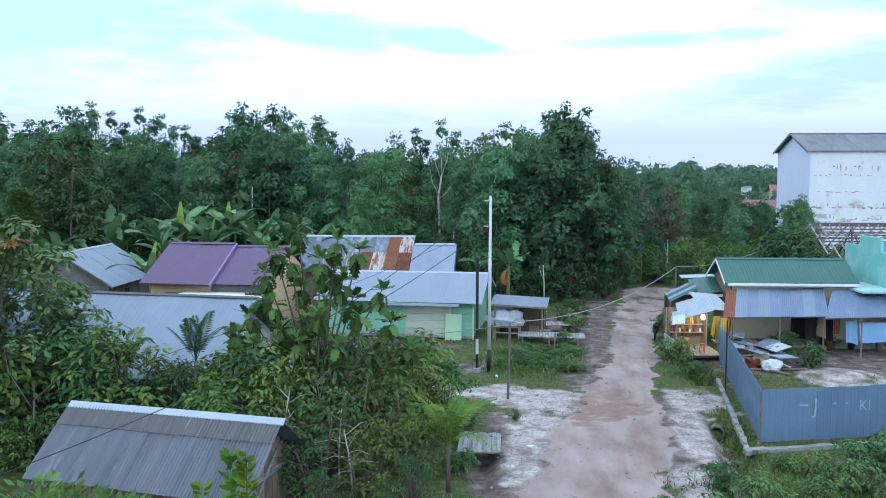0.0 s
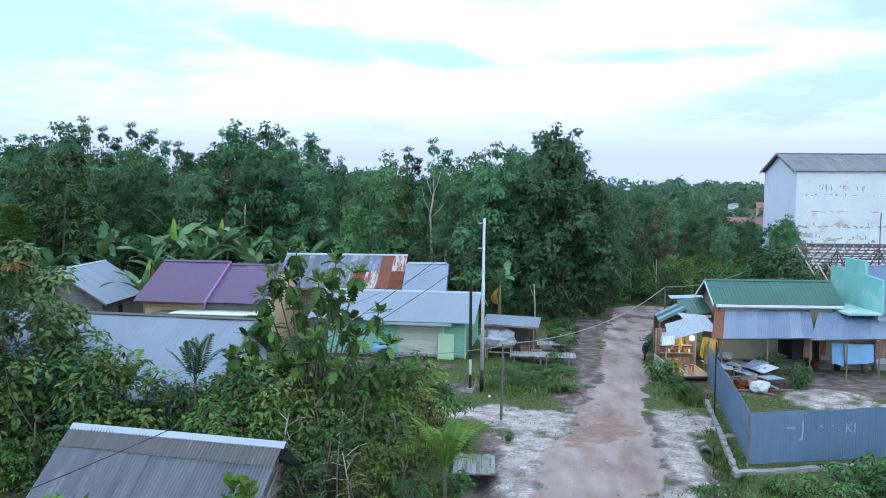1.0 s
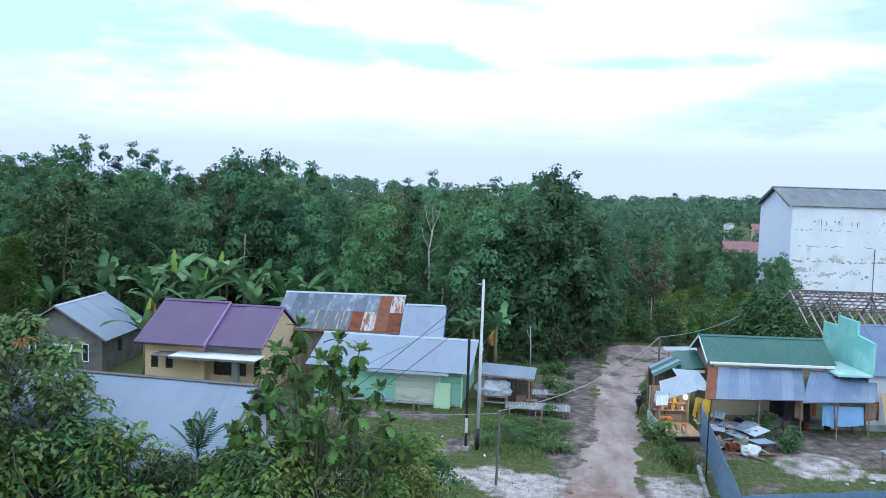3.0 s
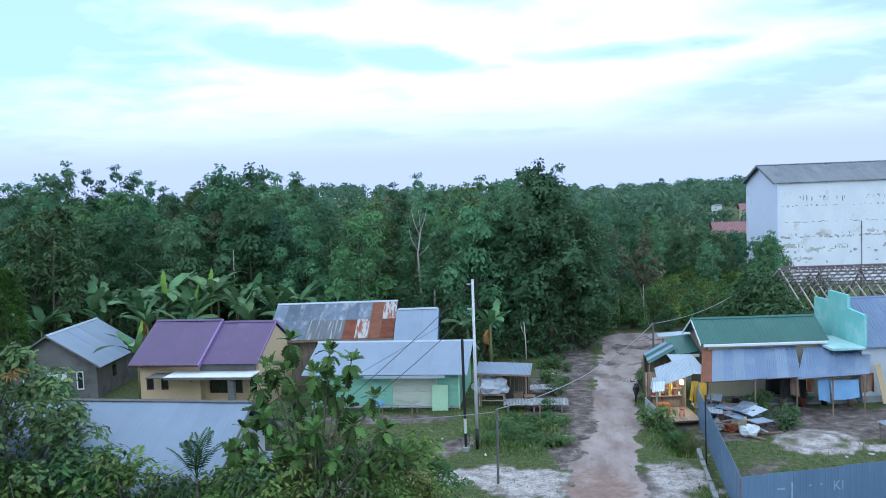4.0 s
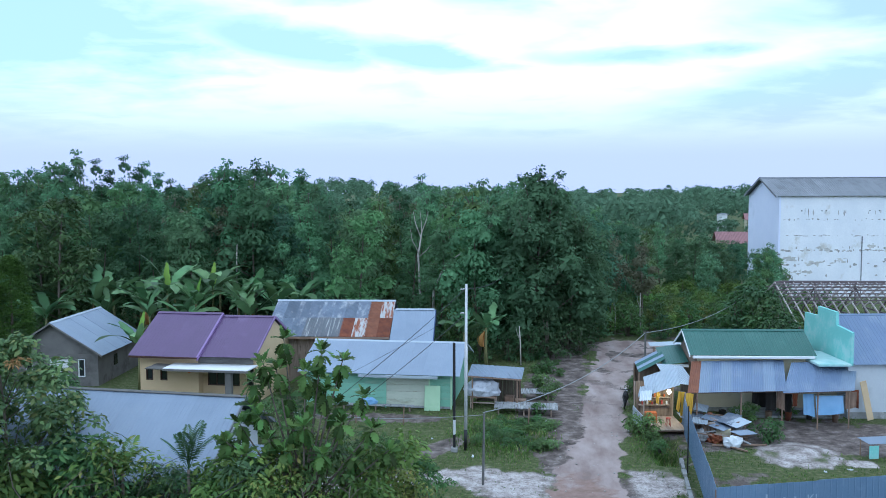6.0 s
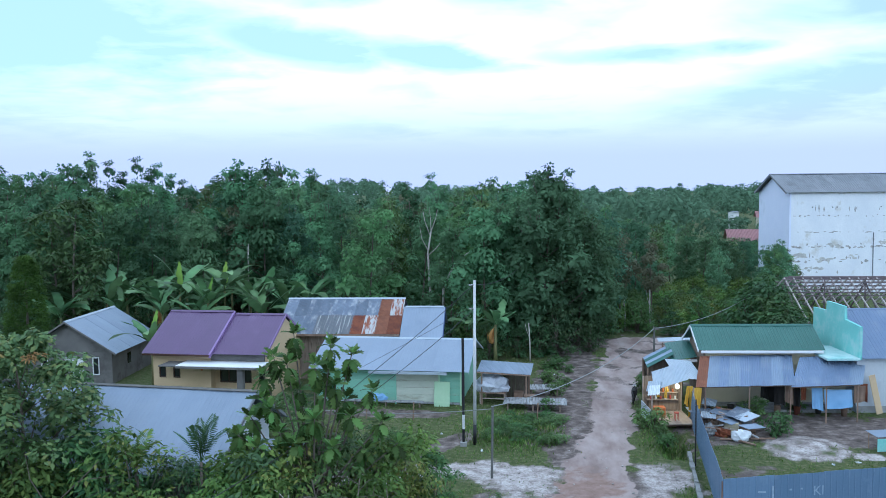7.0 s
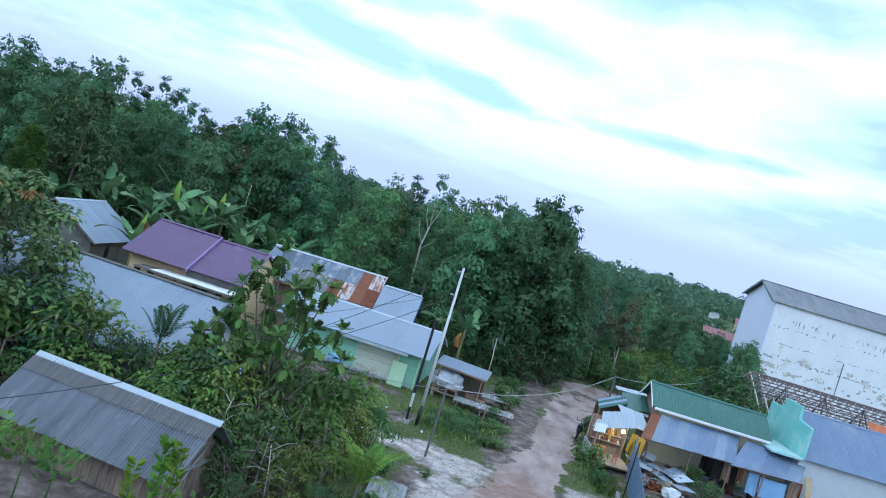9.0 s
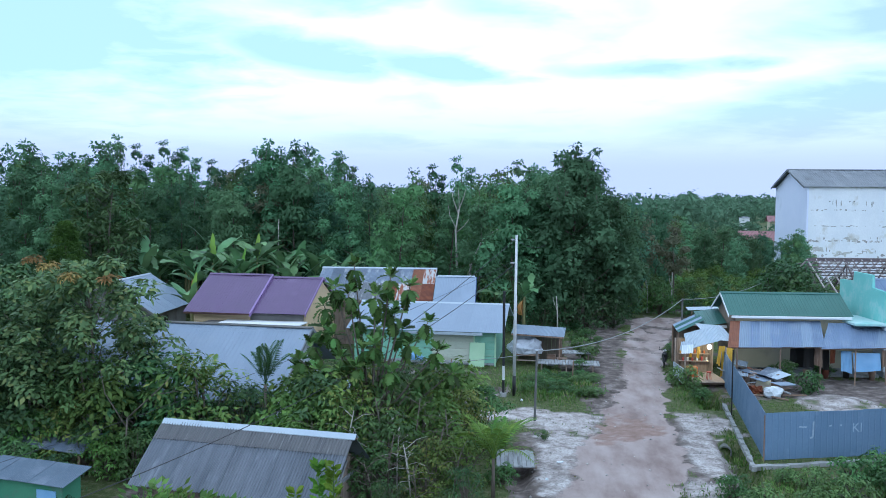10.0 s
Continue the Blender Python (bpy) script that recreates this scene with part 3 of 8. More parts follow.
def ground_masks(x, y):
    """Shares of packed road, white sand, grass and brown earth at a place."""
    n1 = noise.noise(Vector((x * 0.55, y * 0.55, 0.3)))
    n2 = noise.noise(Vector((x * 1.9, y * 1.9, 4.7)))
    n3 = noise.noise(Vector((x * 5.2, y * 5.2, 9.1)))
    rag = 0.5 * n1 + 0.4 * n2 + 0.25 * n3
    road = smooth(-0.35, 0.35, road_at(x, y) + rag)
    sand = max(blob(x, y, 1.2, 31.0, 4.2, 1.75, -0.05), blob(x, y, 2.7, 29.5, 2.2, 1.4, -0.3), blob(x, y, -5.0, 30.0, 4.5, 1.1, 0.15), blob(x, y, 2.3, 26.5, 1.5, 4.0, 0.12),
               blob(x, y, 2.0, 22.0, 1.0, 2.4, 0.1), blob(x, y, 8.4, 31.2, 1.7, 2.2, 0.1), blob(x, y, 7.6, 27.0, 1.2, 4.5), blob(x, y, 6.6, 22.0, 0.9, 2.6, 0.2))
    sand = smooth(-0.25, 0.55, sand + 0.75 * rag)
    swirl = math.hypot(x + 2.5, y - 23.8)
    sand *= 0.86 + 0.14 * math.sin(swirl * 7.0 + 4.0 * n1) + 0.1 * n2 if x < 4.6 else 0.74 + 0.4 * n2
    pile = smooth(-0.1, 0.15, blob(x, y, 15.5, 35.5, 2.1, 2.1, 0.1) + 0.22 * rag)
    pile *= 0.66 + 0.5 * n2
    pile = max(pile, smooth(0.0, 0.2, blob(x, y, 18.0, 34.4, 0.75, 0.55) + 0.6 * rag))
    brown = 0.95 * smooth(-0.25, 0.6, blob(x, y, 4.8, 29.6, 1.7, 2.6, -0.35) + 0.9 * rag)
    bare = max(smooth(-0.1, 0.3, blob(x, y, 16.5, 38.6, 7.0, 3.6) + 0.5 * rag), 0.75 * smooth(0.0, 0.35, n1 + 0.5 * n2) * (x > 10), smooth(-0.1, 0.3, blob(x, y, -1.3, 35.0, 0.9, 3.2, -0.5) + 0.5 * rag),
               smooth(-0.1, 0.2, blob(x, y, -5.0, 40.2, 5.0, 0.9) + 0.6 * rag), smooth(-0.1, 0.3, blob(x, y, 4.9, 50.0, 2.2, 17.0, -0.12) + 0.5 * rag),
               smooth(-0.1, 0.3, blob(x, y, 9.0, 62.5, 6.5, 2.4) + 0.4 * rag), smooth(-0.1, 0.3, blob(x, y, 1.5, 23.5, 1.6, 6.0) + 0.5 * rag),
               smooth(-0.1, 0.3, blob(x, y, 7.5, 26.5, 1.2, 6.0, 0.08) + 0.3 * rag), smooth(-0.1, 0.3, blob(x, y, 4.9, 38.0, 1.5, 6.0, -0.2) + 0.4 * rag), smooth(-0.1, 0.3, blob(x, y, -8.0, 21.0, 5.0, 7.0) + 0.4 * rag))
    ring = math.hypot((x - 15.5) / 1.7, (y - 35.5) / 1.7)
    pile *= 1.0 - 0.35 * math.exp(-((ring - 0.72) / 0.13) ** 2)
    grass = (1 - road) * (1 - sand) * (1 - pile) * (1 - 0.85 * bare)
    road *= 1 - (0.48 + 0.22 * smooth(46, 58, y)) * smooth(0.0, 0.45, n1 + 0.45 * n2 + 0.2 * n3) * smooth(33, 44, y)
    return road, max(sand * (1 - 0.75 * road), pile), grass, brown


def ground_height(x, y):
    z = 0.05 * noise.noise(Vector((x * 0.35, y * 0.35, 2.2))) + 0.02 * noise.noise(Vector((x * 1.7, y * 1.7, 5.2)))
    inside = road_at(x, y)
    z -= 0.04 * smooth(-0.2, 0.6, inside)
    z += 0.03 * noise.noise(Vector((x * 2.6, y * 0.5, 1.1))) * smooth(-0.4, 0.3, inside)
    # ditch between the road and the fence's footing, and another under the plank bridge
    line = 8.55 + (y - 24.5) * 0.10
    z -= 0.55 * smooth(0.75, 0.15, abs(x - line)) * smooth(19.5, 21.5, y) * smooth(28.4, 27.4, y)
    z -= 0.6 * smooth(0.9, 0.2, abs(x - (9.5 + (y - 34) * 0.05))) * smooth(33.3, 34.3, y) * smooth(38.5, 37.0, y)
    z -= 0.4 * smooth(0.7, 0.1, abs(x - 0.45)) * smooth(21.0, 22.5, y) * smooth(27.0, 26.0, y)
    z += 0.16 * noise.noise(Vector((x * 3.1, y * 3.1, 8.0))) * smooth(1.4, 0.3, abs(x - line)) * smooth(19.0, 21.5, y) * smooth(33.0, 30.0, y)
    z += 0.28 * max(0.0, blob(x, y, 15.5, 35.5, 1.9, 1.9)) ** 0.8
    return z


def lines(stops):
    out = []
    for a, b, step in stops:
        n = max(1, round((b - a) / step))
        out += [a + (b - a) * i / n for i in range(n)]
    return out + [stops[-1][1]]


GX = lines([(-3000, -400, 400), (-400, -80, 40), (-80, -20, 5), (-20, -9, 0.8), (-9, 21, 0.19), (21, 32, 0.9), (32, 80, 6), (80, 400, 40), (400, 3000, 400)])
GY = lines([(-600, -60, 90), (-60, 10, 5), (10, 17, 0.6), (17, 42, 0.19), (42, 72, 0.36), (72, 100, 2.5), (100, 400, 30), (400, 3400, 300)])
gv, ga = [], []
for yy in GY:
    for xx in GX:
        near = -22 < xx < 34 and 8 < yy < 74
        gv.append((xx, yy, ground_height(xx, yy) if near else 0.0))
        ga.append(ground_masks(xx, yy) if near else (0.0, 0.0, 1.0, 0.0))
NX = len(GX)
gf = [(j * NX + i, j * NX + i + 1, (j + 1) * NX + i + 1, (j + 1) * NX + i) for j in range(len(GY) - 1) for i in range(NX - 1)]

EARTH = bpy.data.materials.new("earth_sand_and_grass")
EARTH.use_nodes = True
en, el = EARTH.node_tree.nodes, EARTH.node_tree.links
eb = en["Principled BSDF"]
etc = en.new("ShaderNodeTexCoord")
mask = en.new("ShaderNodeVertexColor")
mask.layer_name = "cover"
msep = en.new("ShaderNodeSeparateColor")
el.new(mask.outputs["Color"], msep.inputs[0])


def enoise(scale, detail=5.0, rough=0.6, stretch=None):
    n = en.new("ShaderNodeTexNoise")
    n.inputs["Scale"].default_value, n.inputs["Detail"].default_value, n.inputs["Roughness"].default_value = scale, detail, rough
    if stretch:
        mp = en.new("ShaderNodeMapping")
        mp.inputs["Scale"].default_value = stretch
        el.new(etc.outputs["Object"], mp.inputs[0])
        el.new(mp.outputs[0], n.inputs["Vector"])
    else:
        el.new(etc.outputs["Object"], n.inputs["Vector"])
    return n.outputs["Fac"]


def eramp(fac, *stops):
    r = ramp_node(EARTH.node_tree, stops)
    el.new(fac, r.inputs[0])
    return r.outputs[0]


def emix(fac, a, b):
    n = en.new("ShaderNodeMix")
    n.data_type = "RGBA"
    el.new(fac, n.inputs[0])
    el.new(a, n.inputs[6])
    el.new(b, n.inputs[7])
    return n.outputs[2]


medium, fine_n = enoise(2.2), enoise(14, 4)
soil = eramp(enoise(1.5, 6, 0.66), (0.34, (0.060, 0.050, 0.044)), (0.52, (0.145, 0.118, 0.106)), (0.68, (0.27, 0.235, 0.22)))
road_c = eramp(enoise(0.75, 6, 0.58, (1, 0.35, 1)), (0.34, (0.215, 0.162, 0.146)), (0.5, (0.315, 0.254, 0.234)), (0.68, (0.405, 0.342, 0.322)))
sand_c = eramp(enoise(1.6, 8, 0.75, (1.0, 1.0, 1.0)), (0.38, (0.23, 0.198, 0.184)), (0.50, (0.43, 0.388, 0.368)), (0.66, (0.60, 0.56, 0.545)))
specks = eramp(enoise(8.0, 5, 0.75), (0.50, (0, 0, 0)), (0.60, (1, 1, 1)))
spots_in = en.new("ShaderNodeMath")
spots_in.operation = "MULTIPLY"
el.new(specks, spots_in.inputs[0])
spots_in.inputs[1].default_value = 0.55
sand_c = emix(spots_in.outputs[0], sand_c, soil)
brown_c = eramp(medium, (0.3, (0.20, 0.135, 0.108)), (0.7, (0.30, 0.215, 0.185)))
grass_c = eramp(enoise(4, 6, 0.7), (0.3, (0.046, 0.062, 0.022)), (0.5, (0.078, 0.098, 0.034)), (0.66, (0.155, 0.142, 0.085)))
ragged = en.new("ShaderNodeMath")
ragged.operation = "MULTIPLY_ADD"
el.new(fine_n, ragged.inputs[0])
ragged.inputs[1].default_value = 0.5
ragged.inputs[2].default_value = -0.25


def edge(channel, lo=0.35, hi=0.65):
    s = en.new("ShaderNodeMath")
    s.operation = "ADD"
    el.new(channel, s.inputs[0])
    el.new(ragged.outputs[0], s.inputs[1])
    r = en.new("ShaderNodeMapRange")
    r.interpolation_type = "SMOOTHSTEP"
    r.inputs["From Min"].default_value, r.inputs["From Max"].default_value = lo, hi
    el.new(s.outputs[0], r.inputs["Value"])
    return r.outputs[0]


ec = emix(edge(msep.outputs[2]), soil, grass_c)
ec = emix(edge(msep.outputs[0]), ec, road_c)
ec = emix(edge(msep.outputs[1], 0.22, 0.92), ec, sand_c)
ec = emix(edge(mask.outputs["Alpha"], 0.4, 0.9), ec, brown_c)
el.new(ec, eb.inputs["Base Color"])
eb.inputs["Roughness"].default_value = 0.95
eb.inputs["Specular IOR Level"].default_value = 0.15
ebump = en.new("ShaderNodeBump")
ebump.inputs["Strength"].default_value, ebump.inputs["Distance"].default_value = 0.5, 0.06
esum = en.new("ShaderNodeMath")
esum.operation = "ADD"
el.new(enoise(5, 6, 0.7), esum.inputs[0])
el.new(fine_n, esum.inputs[1])
el.new(esum.outputs[0], ebump.inputs["Height"])
el.new(ebump.outputs[0], eb.inputs["Normal"])


def covered(name, verts, faces, cover, label, category):
    me = mesh_of(name, verts, faces, EARTH, True)
    at = me.color_attributes.new("cover", "FLOAT_COLOR", "POINT")
    at.data.foreach_set("color", np.array(cover, dtype=np.float32).ravel())
    return tagged(new(name, me), label, category, kind="structure")


covered("ground", gv, gf, ga, "earth ground with short grass, white sand patches and bare brown soil", "ground")
# the worn road lies as a thin crust on the ground
keep = [f for f in gf if all(-22 < gv[i][0] < 34 and 8 < gv[i][1] < 74 for i in f) and sum(ga[i][0] for i in f) > 1.6]
used = sorted({i for f in keep for i in f})
at_ = {i: k for k, i in enumerate(used)}
covered("road", [(gv[i][0], gv[i][1], gv[i][2] + 0.004) for i in used], [tuple(at_[i] for i in f) for f in keep], [ga[i] for i in used],
        "unpaved tan dirt road with wheel-worn ruts and sandy edges", "road")


# ---- houses ----
def ridge_cap(parent, a, b, w, mat, label="", drop=0.08):
    a, b = Vector(a), Vector(b)
    d = (b - a).normalized()
    s = Vector((-d.y, d.x, 0))
    bm = bmesh.new()
    vs = []
    for p in (a, b):
        vs.append([bm.verts.new(p + s * w * k + Vector((0, 0, -drop * abs(k) + h))) for k, h in ((-1, 0.07), (0, 0.075), (1, 0.07), (1, 0.045), (0, 0.05), (-1, 0.045))])
    for i in range(6):
        bm.faces.new((vs[0][i], vs[0][(i + 1) % 6], vs[1][(i + 1) % 6], vs[1][i]))
    bm.faces.new(vs[0])
    bm.faces.new(vs[1][::-1])
    return part("ridge_cap", bm, mat, parent, label)


def barge(parent, a, b, mat, h=0.16, t=0.03, name="barge_board", label=""):
    """A board on edge under a roof's rim, from a to b."""
    a, b = Vector(a), Vector(b)
    d = (b - a).normalized()
    side = Vector((d.y, -d.x, 0)).normalized() * t / 2
    bm = bmesh.new()
    vs = [bm.verts.new(p + side * s + Vector((0, 0, z))) for p in (a, b) for s, z in ((-1, -h), (1, -h), (1, 0), (-1, 0))]
    for f in ((0, 1, 2, 3), (7, 6, 5, 4), (0, 4, 5, 1), (1, 5, 6, 2), (2, 6, 7, 3), (3, 7, 4, 0)):
        bm.faces.new([vs[i] for i in f])
    return part(name, bm, mat, parent, label)


# purple-roofed house
H = thing("house", pose(-20.66, 42.27, 0, 0, 0, -3), "cream bungalow with purple metal roof and flat white porch", "house", "houses along the road")
W1, W2, D, ZE, ZR = 4.55, 3.4, 3.8, 2.78, 4.81
WT = W1 + W2
rise = (ZR - ZE) / D
slope(H, (0.3, 0, ZE + 0.03), (W1, 0, ZE), (0.3, D, ZR), PURPLE, 1.14, 1, 0.19, 0.008, "rib", 0)
slope(H, (W1, 2 * D, ZE), (0.3, 2 * D, ZE), (W1, D, ZR), PURPLE, 1.14, 1, 0.19, 0.008, "rib", 0)
ze2 = ZE + 0.02 + 0.25 * rise
slope(H, (W1, 0.25, ze2 - 0.14), (WT, 0.25, ze2 - 0.14), (W1, D, ZR - 0.14), PURPLE, 1.13, 1, 0.19, 0.008, "rib", 0)
slope(H, (WT, 2 * D - 0.2, ZE - 0.05), (W1, 2 * D - 0.2, ZE - 0.05), (WT, D, ZR - 0.14), PURPLE, 1.13, 1, 0.19, 0.008, "rib", 0)
ridge_cap(H, (0.3, D, ZR), (W1, D, ZR), 0.16, PURPLE)
ridge_cap(H, (W1, D, ZR - 0.14), (WT, D, ZR - 0.14), 0.16, PURPLE)
barge(H, (W1 + 0.02, -0.02, ZE + 0.05), (W1 + 0.02, D, ZR + 0.05), PURPLE_TRIM, 0.2, 0.12)
barge(H, (WT + 0.02, 0.22, ze2 - 0.08), (WT + 0.02, D, ZR - 0.06), PURPLE_TRIM, 0.16, 0.05)
barge(H, (WT + 0.02, D, ZR - 0.06), (WT + 0.02, 2 * D - 0.2, ZE), PURPLE_TRIM, 0.16, 0.05)
barge(H, (0.3, -0.01, ZE + 0.02), (W1, -0.01, ZE + 0.02), FRAME_BROWN, 0.1, 0.03, "fascia")
holes = [(1.05, 1.5, 1.25, 1.95), (1.95, 2.4, 1.25, 1.95)]
walls_with("wall", 0.72, W1 - 0.2, 0, ZE + 0.1, 0.6, 0.74, holes, CREAM, H)
for h in holes:
    window_in(H, *h, 0.63, FRAME_BROWN, GLASS)
holes = [(4.65, 5.75, 0.9, 1.95), (6.15, 6.65, 0.9, 1.95), (7.1, 7.55, 0.9, 1.95)]
walls_with("wall", W1 - 0.2, WT - 0.25, 0, 2.35, 1.2, 1.34, holes, CREAM, H)
for i, h in enumerate(holes):
    window_in(H, *h, 1.23, FRAME_BROWN, GLASS, 2 if i == 0 else 1)
box_part("curtain", 5.22, 1.30, 0.95, 5.68, 1.315, 1.9, LIME, H, "green curtain behind the window")
box_part("wall", W1 - 0.35, 0.74, 0, W1 - 0.2, 1.2, 2.5, CREAM, H)
box_part("beam", W1 - 0.2, 0.62, 2.35, WT - 0.25, 0.8, 2.72, GREY_PLASTER, H, "bare grey render band over the porch")
prism("gable_wall", [(0.75, 0), (2 * D - 0.8, 0), (2 * D - 0.8, ZE + 0.12), (D, ZR - 0.3), (0.75, ZE + 0.14)], WT - 0.25, WT - 0.1, CREAM, H, axis="x")
prism("gable_wall", [(0.74, 0), (2 * D - 0.8, 0), (2 * D - 0.8, ZE + 0.1), (D, ZR - 0.25), (0.74, ZE + 0.1)], 0.6, 0.72, CREAM, H, axis="x")
box_part("wall", 0.72, 2 * D - 0.95, 0, WT - 0.25, 2 * D - 0.8, ZE, CREAM, H)
box_part("porch_roof", 2.9, -0.95, 2.26, WT + 0.05, 0.6, 2.34, WHITE, H, "flat white porch slab with a dark damp patch", 0.01)
box_part("porch_edge", 1.7, -0.75, 2.2, 2.9, 0.6, 2.26, GREY_PLASTER, H)
box_part("porch_edge", 2.9, -1.0, 2.18, WT + 0.08, -0.95, 2.3, GREY_PLASTER, H)
box_part("column", 6.6, -0.85, 0, 6.95, -0.5, 2.26, GREY_PLASTER, H, "square grey porch column", 0.01)
box_part("wall_lamp", 3.75, 0.5, 1.75, 3.87, 0.6, 1.95, ORANGE, H)

# house with the rusted roof, behind, and its paler wing
H = thing("house", pose(-13.9, 47.7, 0, 0, 0, 2.5), "timber house with patched grey and rust-red zinc roof", "house", "houses along the road")
W, D, ZE, ZR = 8.1, 3.95, 3.07, 4.88


def patchy(c, r):
    if r == 0 and c >= 6:
        return (RUST, RUST_PATCHY, RUST_ORANGE, RUST)[c - 6]
    if r == 1 and c >= 8:
        return (RUST_ORANGE, RUST_PATCHY)[c - 8]
    return ZINC_GREY if r == 0 and c in (3, 4, 5) else ZINC_OLD


slope(H, (0, 0, ZE), (W, 0, ZE), (0, D, ZR), patchy, 0.81, 2, 0.076, 0.012)
slope(H, (W, 2 * D, ZE), (0, 2 * D, ZE), (W, D, ZR), ZINC_OLD, 0.81, 1, 0.076, 0.012)
ridge_cap(H, (-0.05, D, ZR), (W + 0.05, D, ZR), 0.16, ZINC_WHITE, "pale bent ridge strip")
barge(H, (0, -0.02, ZE - 0.01), (W, -0.02, ZE - 0.01), TIMBER, 0.12)
barge(H, (W, 0, ZE - 0.01), (W, D, ZR - 0.01), TIMBER, 0.12)
for x in (0.5, W - 0.5):
    prism("gable_wall", [(0.6, 0), (2 * D - 0.6, 0), (2 * D - 0.6, ZE + 0.2), (D, ZR - 0.12), (0.6, ZE + 0.2)], x, x + 0.1, WOOD, H, axis="x")
box_part("wall", 0.5, 0.6, 0, W - 0.4, 0.7, ZE + 0.2, WOOD, H)
box_part("wall", 0.5, 2 * D - 0.7, 0, W - 0.4, 2 * D - 0.6, ZE + 0.2, WOOD, H)

H = thing("annex", pose(-13.9, 47.7, 0, 0, 0, 2.5) @ pose(W + 0.06, 0, 0), "house wing with a smooth pale blue-grey zinc roof", "house", "houses along the road")
D2 = D - 1.25
slope(H, (0.02, -0.3, 2.86), (2.75, -0.3, 2.86), (0.02, D2, 4.45), ZINC, 1.0, 1, 0.2, 0.008, "rib")
slope(H, (2.75, 2 * D2 + 0.3, 2.86), (0.02, 2 * D2 + 0.3, 2.86), (2.75, D2, 4.45), ZINC, 1.0, 1, 0.2, 0.008, "rib")
ridge_cap(H, (0.1, D2, 4.47), (2.7, D2, 4.47), 0.12, ZINC_WHITE)
barge(H, (2.80, -0.3, 2.90), (2.80, D2, 4.47), NAVY, 0.24, 0.05, "barge_board", "blue painted barge board")
prism("gable_wall", [(0.3, 0), (2 * D2 - 0.4, 0), (2 * D2 - 0.4, 3.0), (D2, 4.3), (0.3, 3.0)], 2.3, 2.42, NAVY, H, "navy painted side wall", axis="x")
box_part("wall", 0, 0.3, 0, 2.3, 0.4, 3.1, WOOD, H)

# mint-green plank house with the long pale roof
H = thing("house", pose(-10.17, 42.1, 0, 0, 0, -3), "mint-green plank house with a long pale zinc roof", "house", "houses along the road")
W, D, ZE, ZR = 9.35, 3.7, 2.05, 3.27
slope(H, (0, 0, ZE), (W, 0, ZE), (0, D, ZR), ZINC, 1.04, 1, 0.2, 0.008, "rib")
slope(H, (W, 2 * D, ZE), (0, 2 * D, ZE), (W, D, ZR), ZINC, 1.04, 1, 0.2, 0.008, "rib")
ridge_cap(H, (-0.05, D, ZR), (W + 0.05, D, ZR), 0.14, ZINC_WHITE, "bent white ridge strip")
box_part("gutter_board", 3.6, -0.12, ZE - 0.16, 8.15, -0.02, ZE - 0.02, ZINC_WHITE, H, "white strip along the eave")
barge(H, (W + 0.02, 0, ZE + 0.02), (W + 0.02, D, ZR + 0.02), ZINC_WHITE, 0.1)
barge(H, (W + 0.02, D, ZR + 0.02), (W + 0.02, 2 * D, ZE + 0.02), ZINC_WHITE, 0.1)
for (xa, xb), mat in (((0.4, 5.05), MINT), ((5.05, 7.6), BOARD_PALE), ((7.6, W - 0.5), MINT)):
    rows = 5
    for i in range(rows):
        z0, z1 = 0.18 + i * 0.4, 0.18 + (i + 1) * 0.4 - 0.012
        box_part("wall_board", xa + 0.004, 0.55 + random.uniform(0, 0.012), z0, xb - 0.004, 0.6, z1, mat, H, bevel=0.004)
box_part("sill_beam", 0.4, 0.52, 0.06, W - 0.5, 0.64, 0.17, WOOD_GREY, H)
box_part("wall", 0.4, 0.605, 0.1, W - 0.5, 0.66, ZE + 0.1, WOOD, H)
for x in (0.4, 5.05, 7.6, W - 0.5):
    box_part("wall_post", x - 0.04, 0.49, 0, x + 0.04, 0.56, ZE + 0.1, LIME if x > 7 else MINT, H)
for x in (0.4, W - 0.6):
    prism("gable_wall", [(0.67, 0.1), (2 * D - 0.6, 0.1), (2 * D - 0.6, ZE + 0.1), (D, ZR - 0.08), (0.67, ZE + 0.15)], x, x + 0.1, MINT, H, axis="x")
box_part("wall", 0.5, 2 * D - 0.7, 0.1, W - 0.6, 2 * D - 0.6, ZE + 0.1, WOOD, H)
for x in np.arange(0.6, W - 0.5, 1.5):
    box_part("stilt", x - 0.06, 0.56, 0, x + 0.06, 0.68, 0.1, WOOD, H)
base = pose(-10.17, 42.1, 0, 0, 0, -3)
T = thing("leaning_door", base @ pose(7.35, 0.18, 0, -9, 0, 0), "pale lime door panel leaning on the plank wall", "door panel")
box_part("panel", 0, 0, 0, 0.9, 0.04, 1.42, LIME, T, bevel=0.01)
box_part("batten", 0.05, -0.02, 0.2, 0.85, 0, 0.28, LIME, T)
T = thing("bench", base @ pose(2.6, -0.35, 0), "low grey plank bench along the house wall", "bench")
box_part("seat", 0, 0, 0.32, 4.2, 0.35, 0.37, WOOD_GREY, T, bevel=0.008)
for x in (0.15, 2.0, 3.95):
    box_part("leg", x, 0.05, 0, x + 0.07, 0.3, 0.32, WOOD, T)
T = thing("covered_heap", base @ pose(4.2, -0.15, 0.37), "small heap under a crumpled blue cover", "heap")


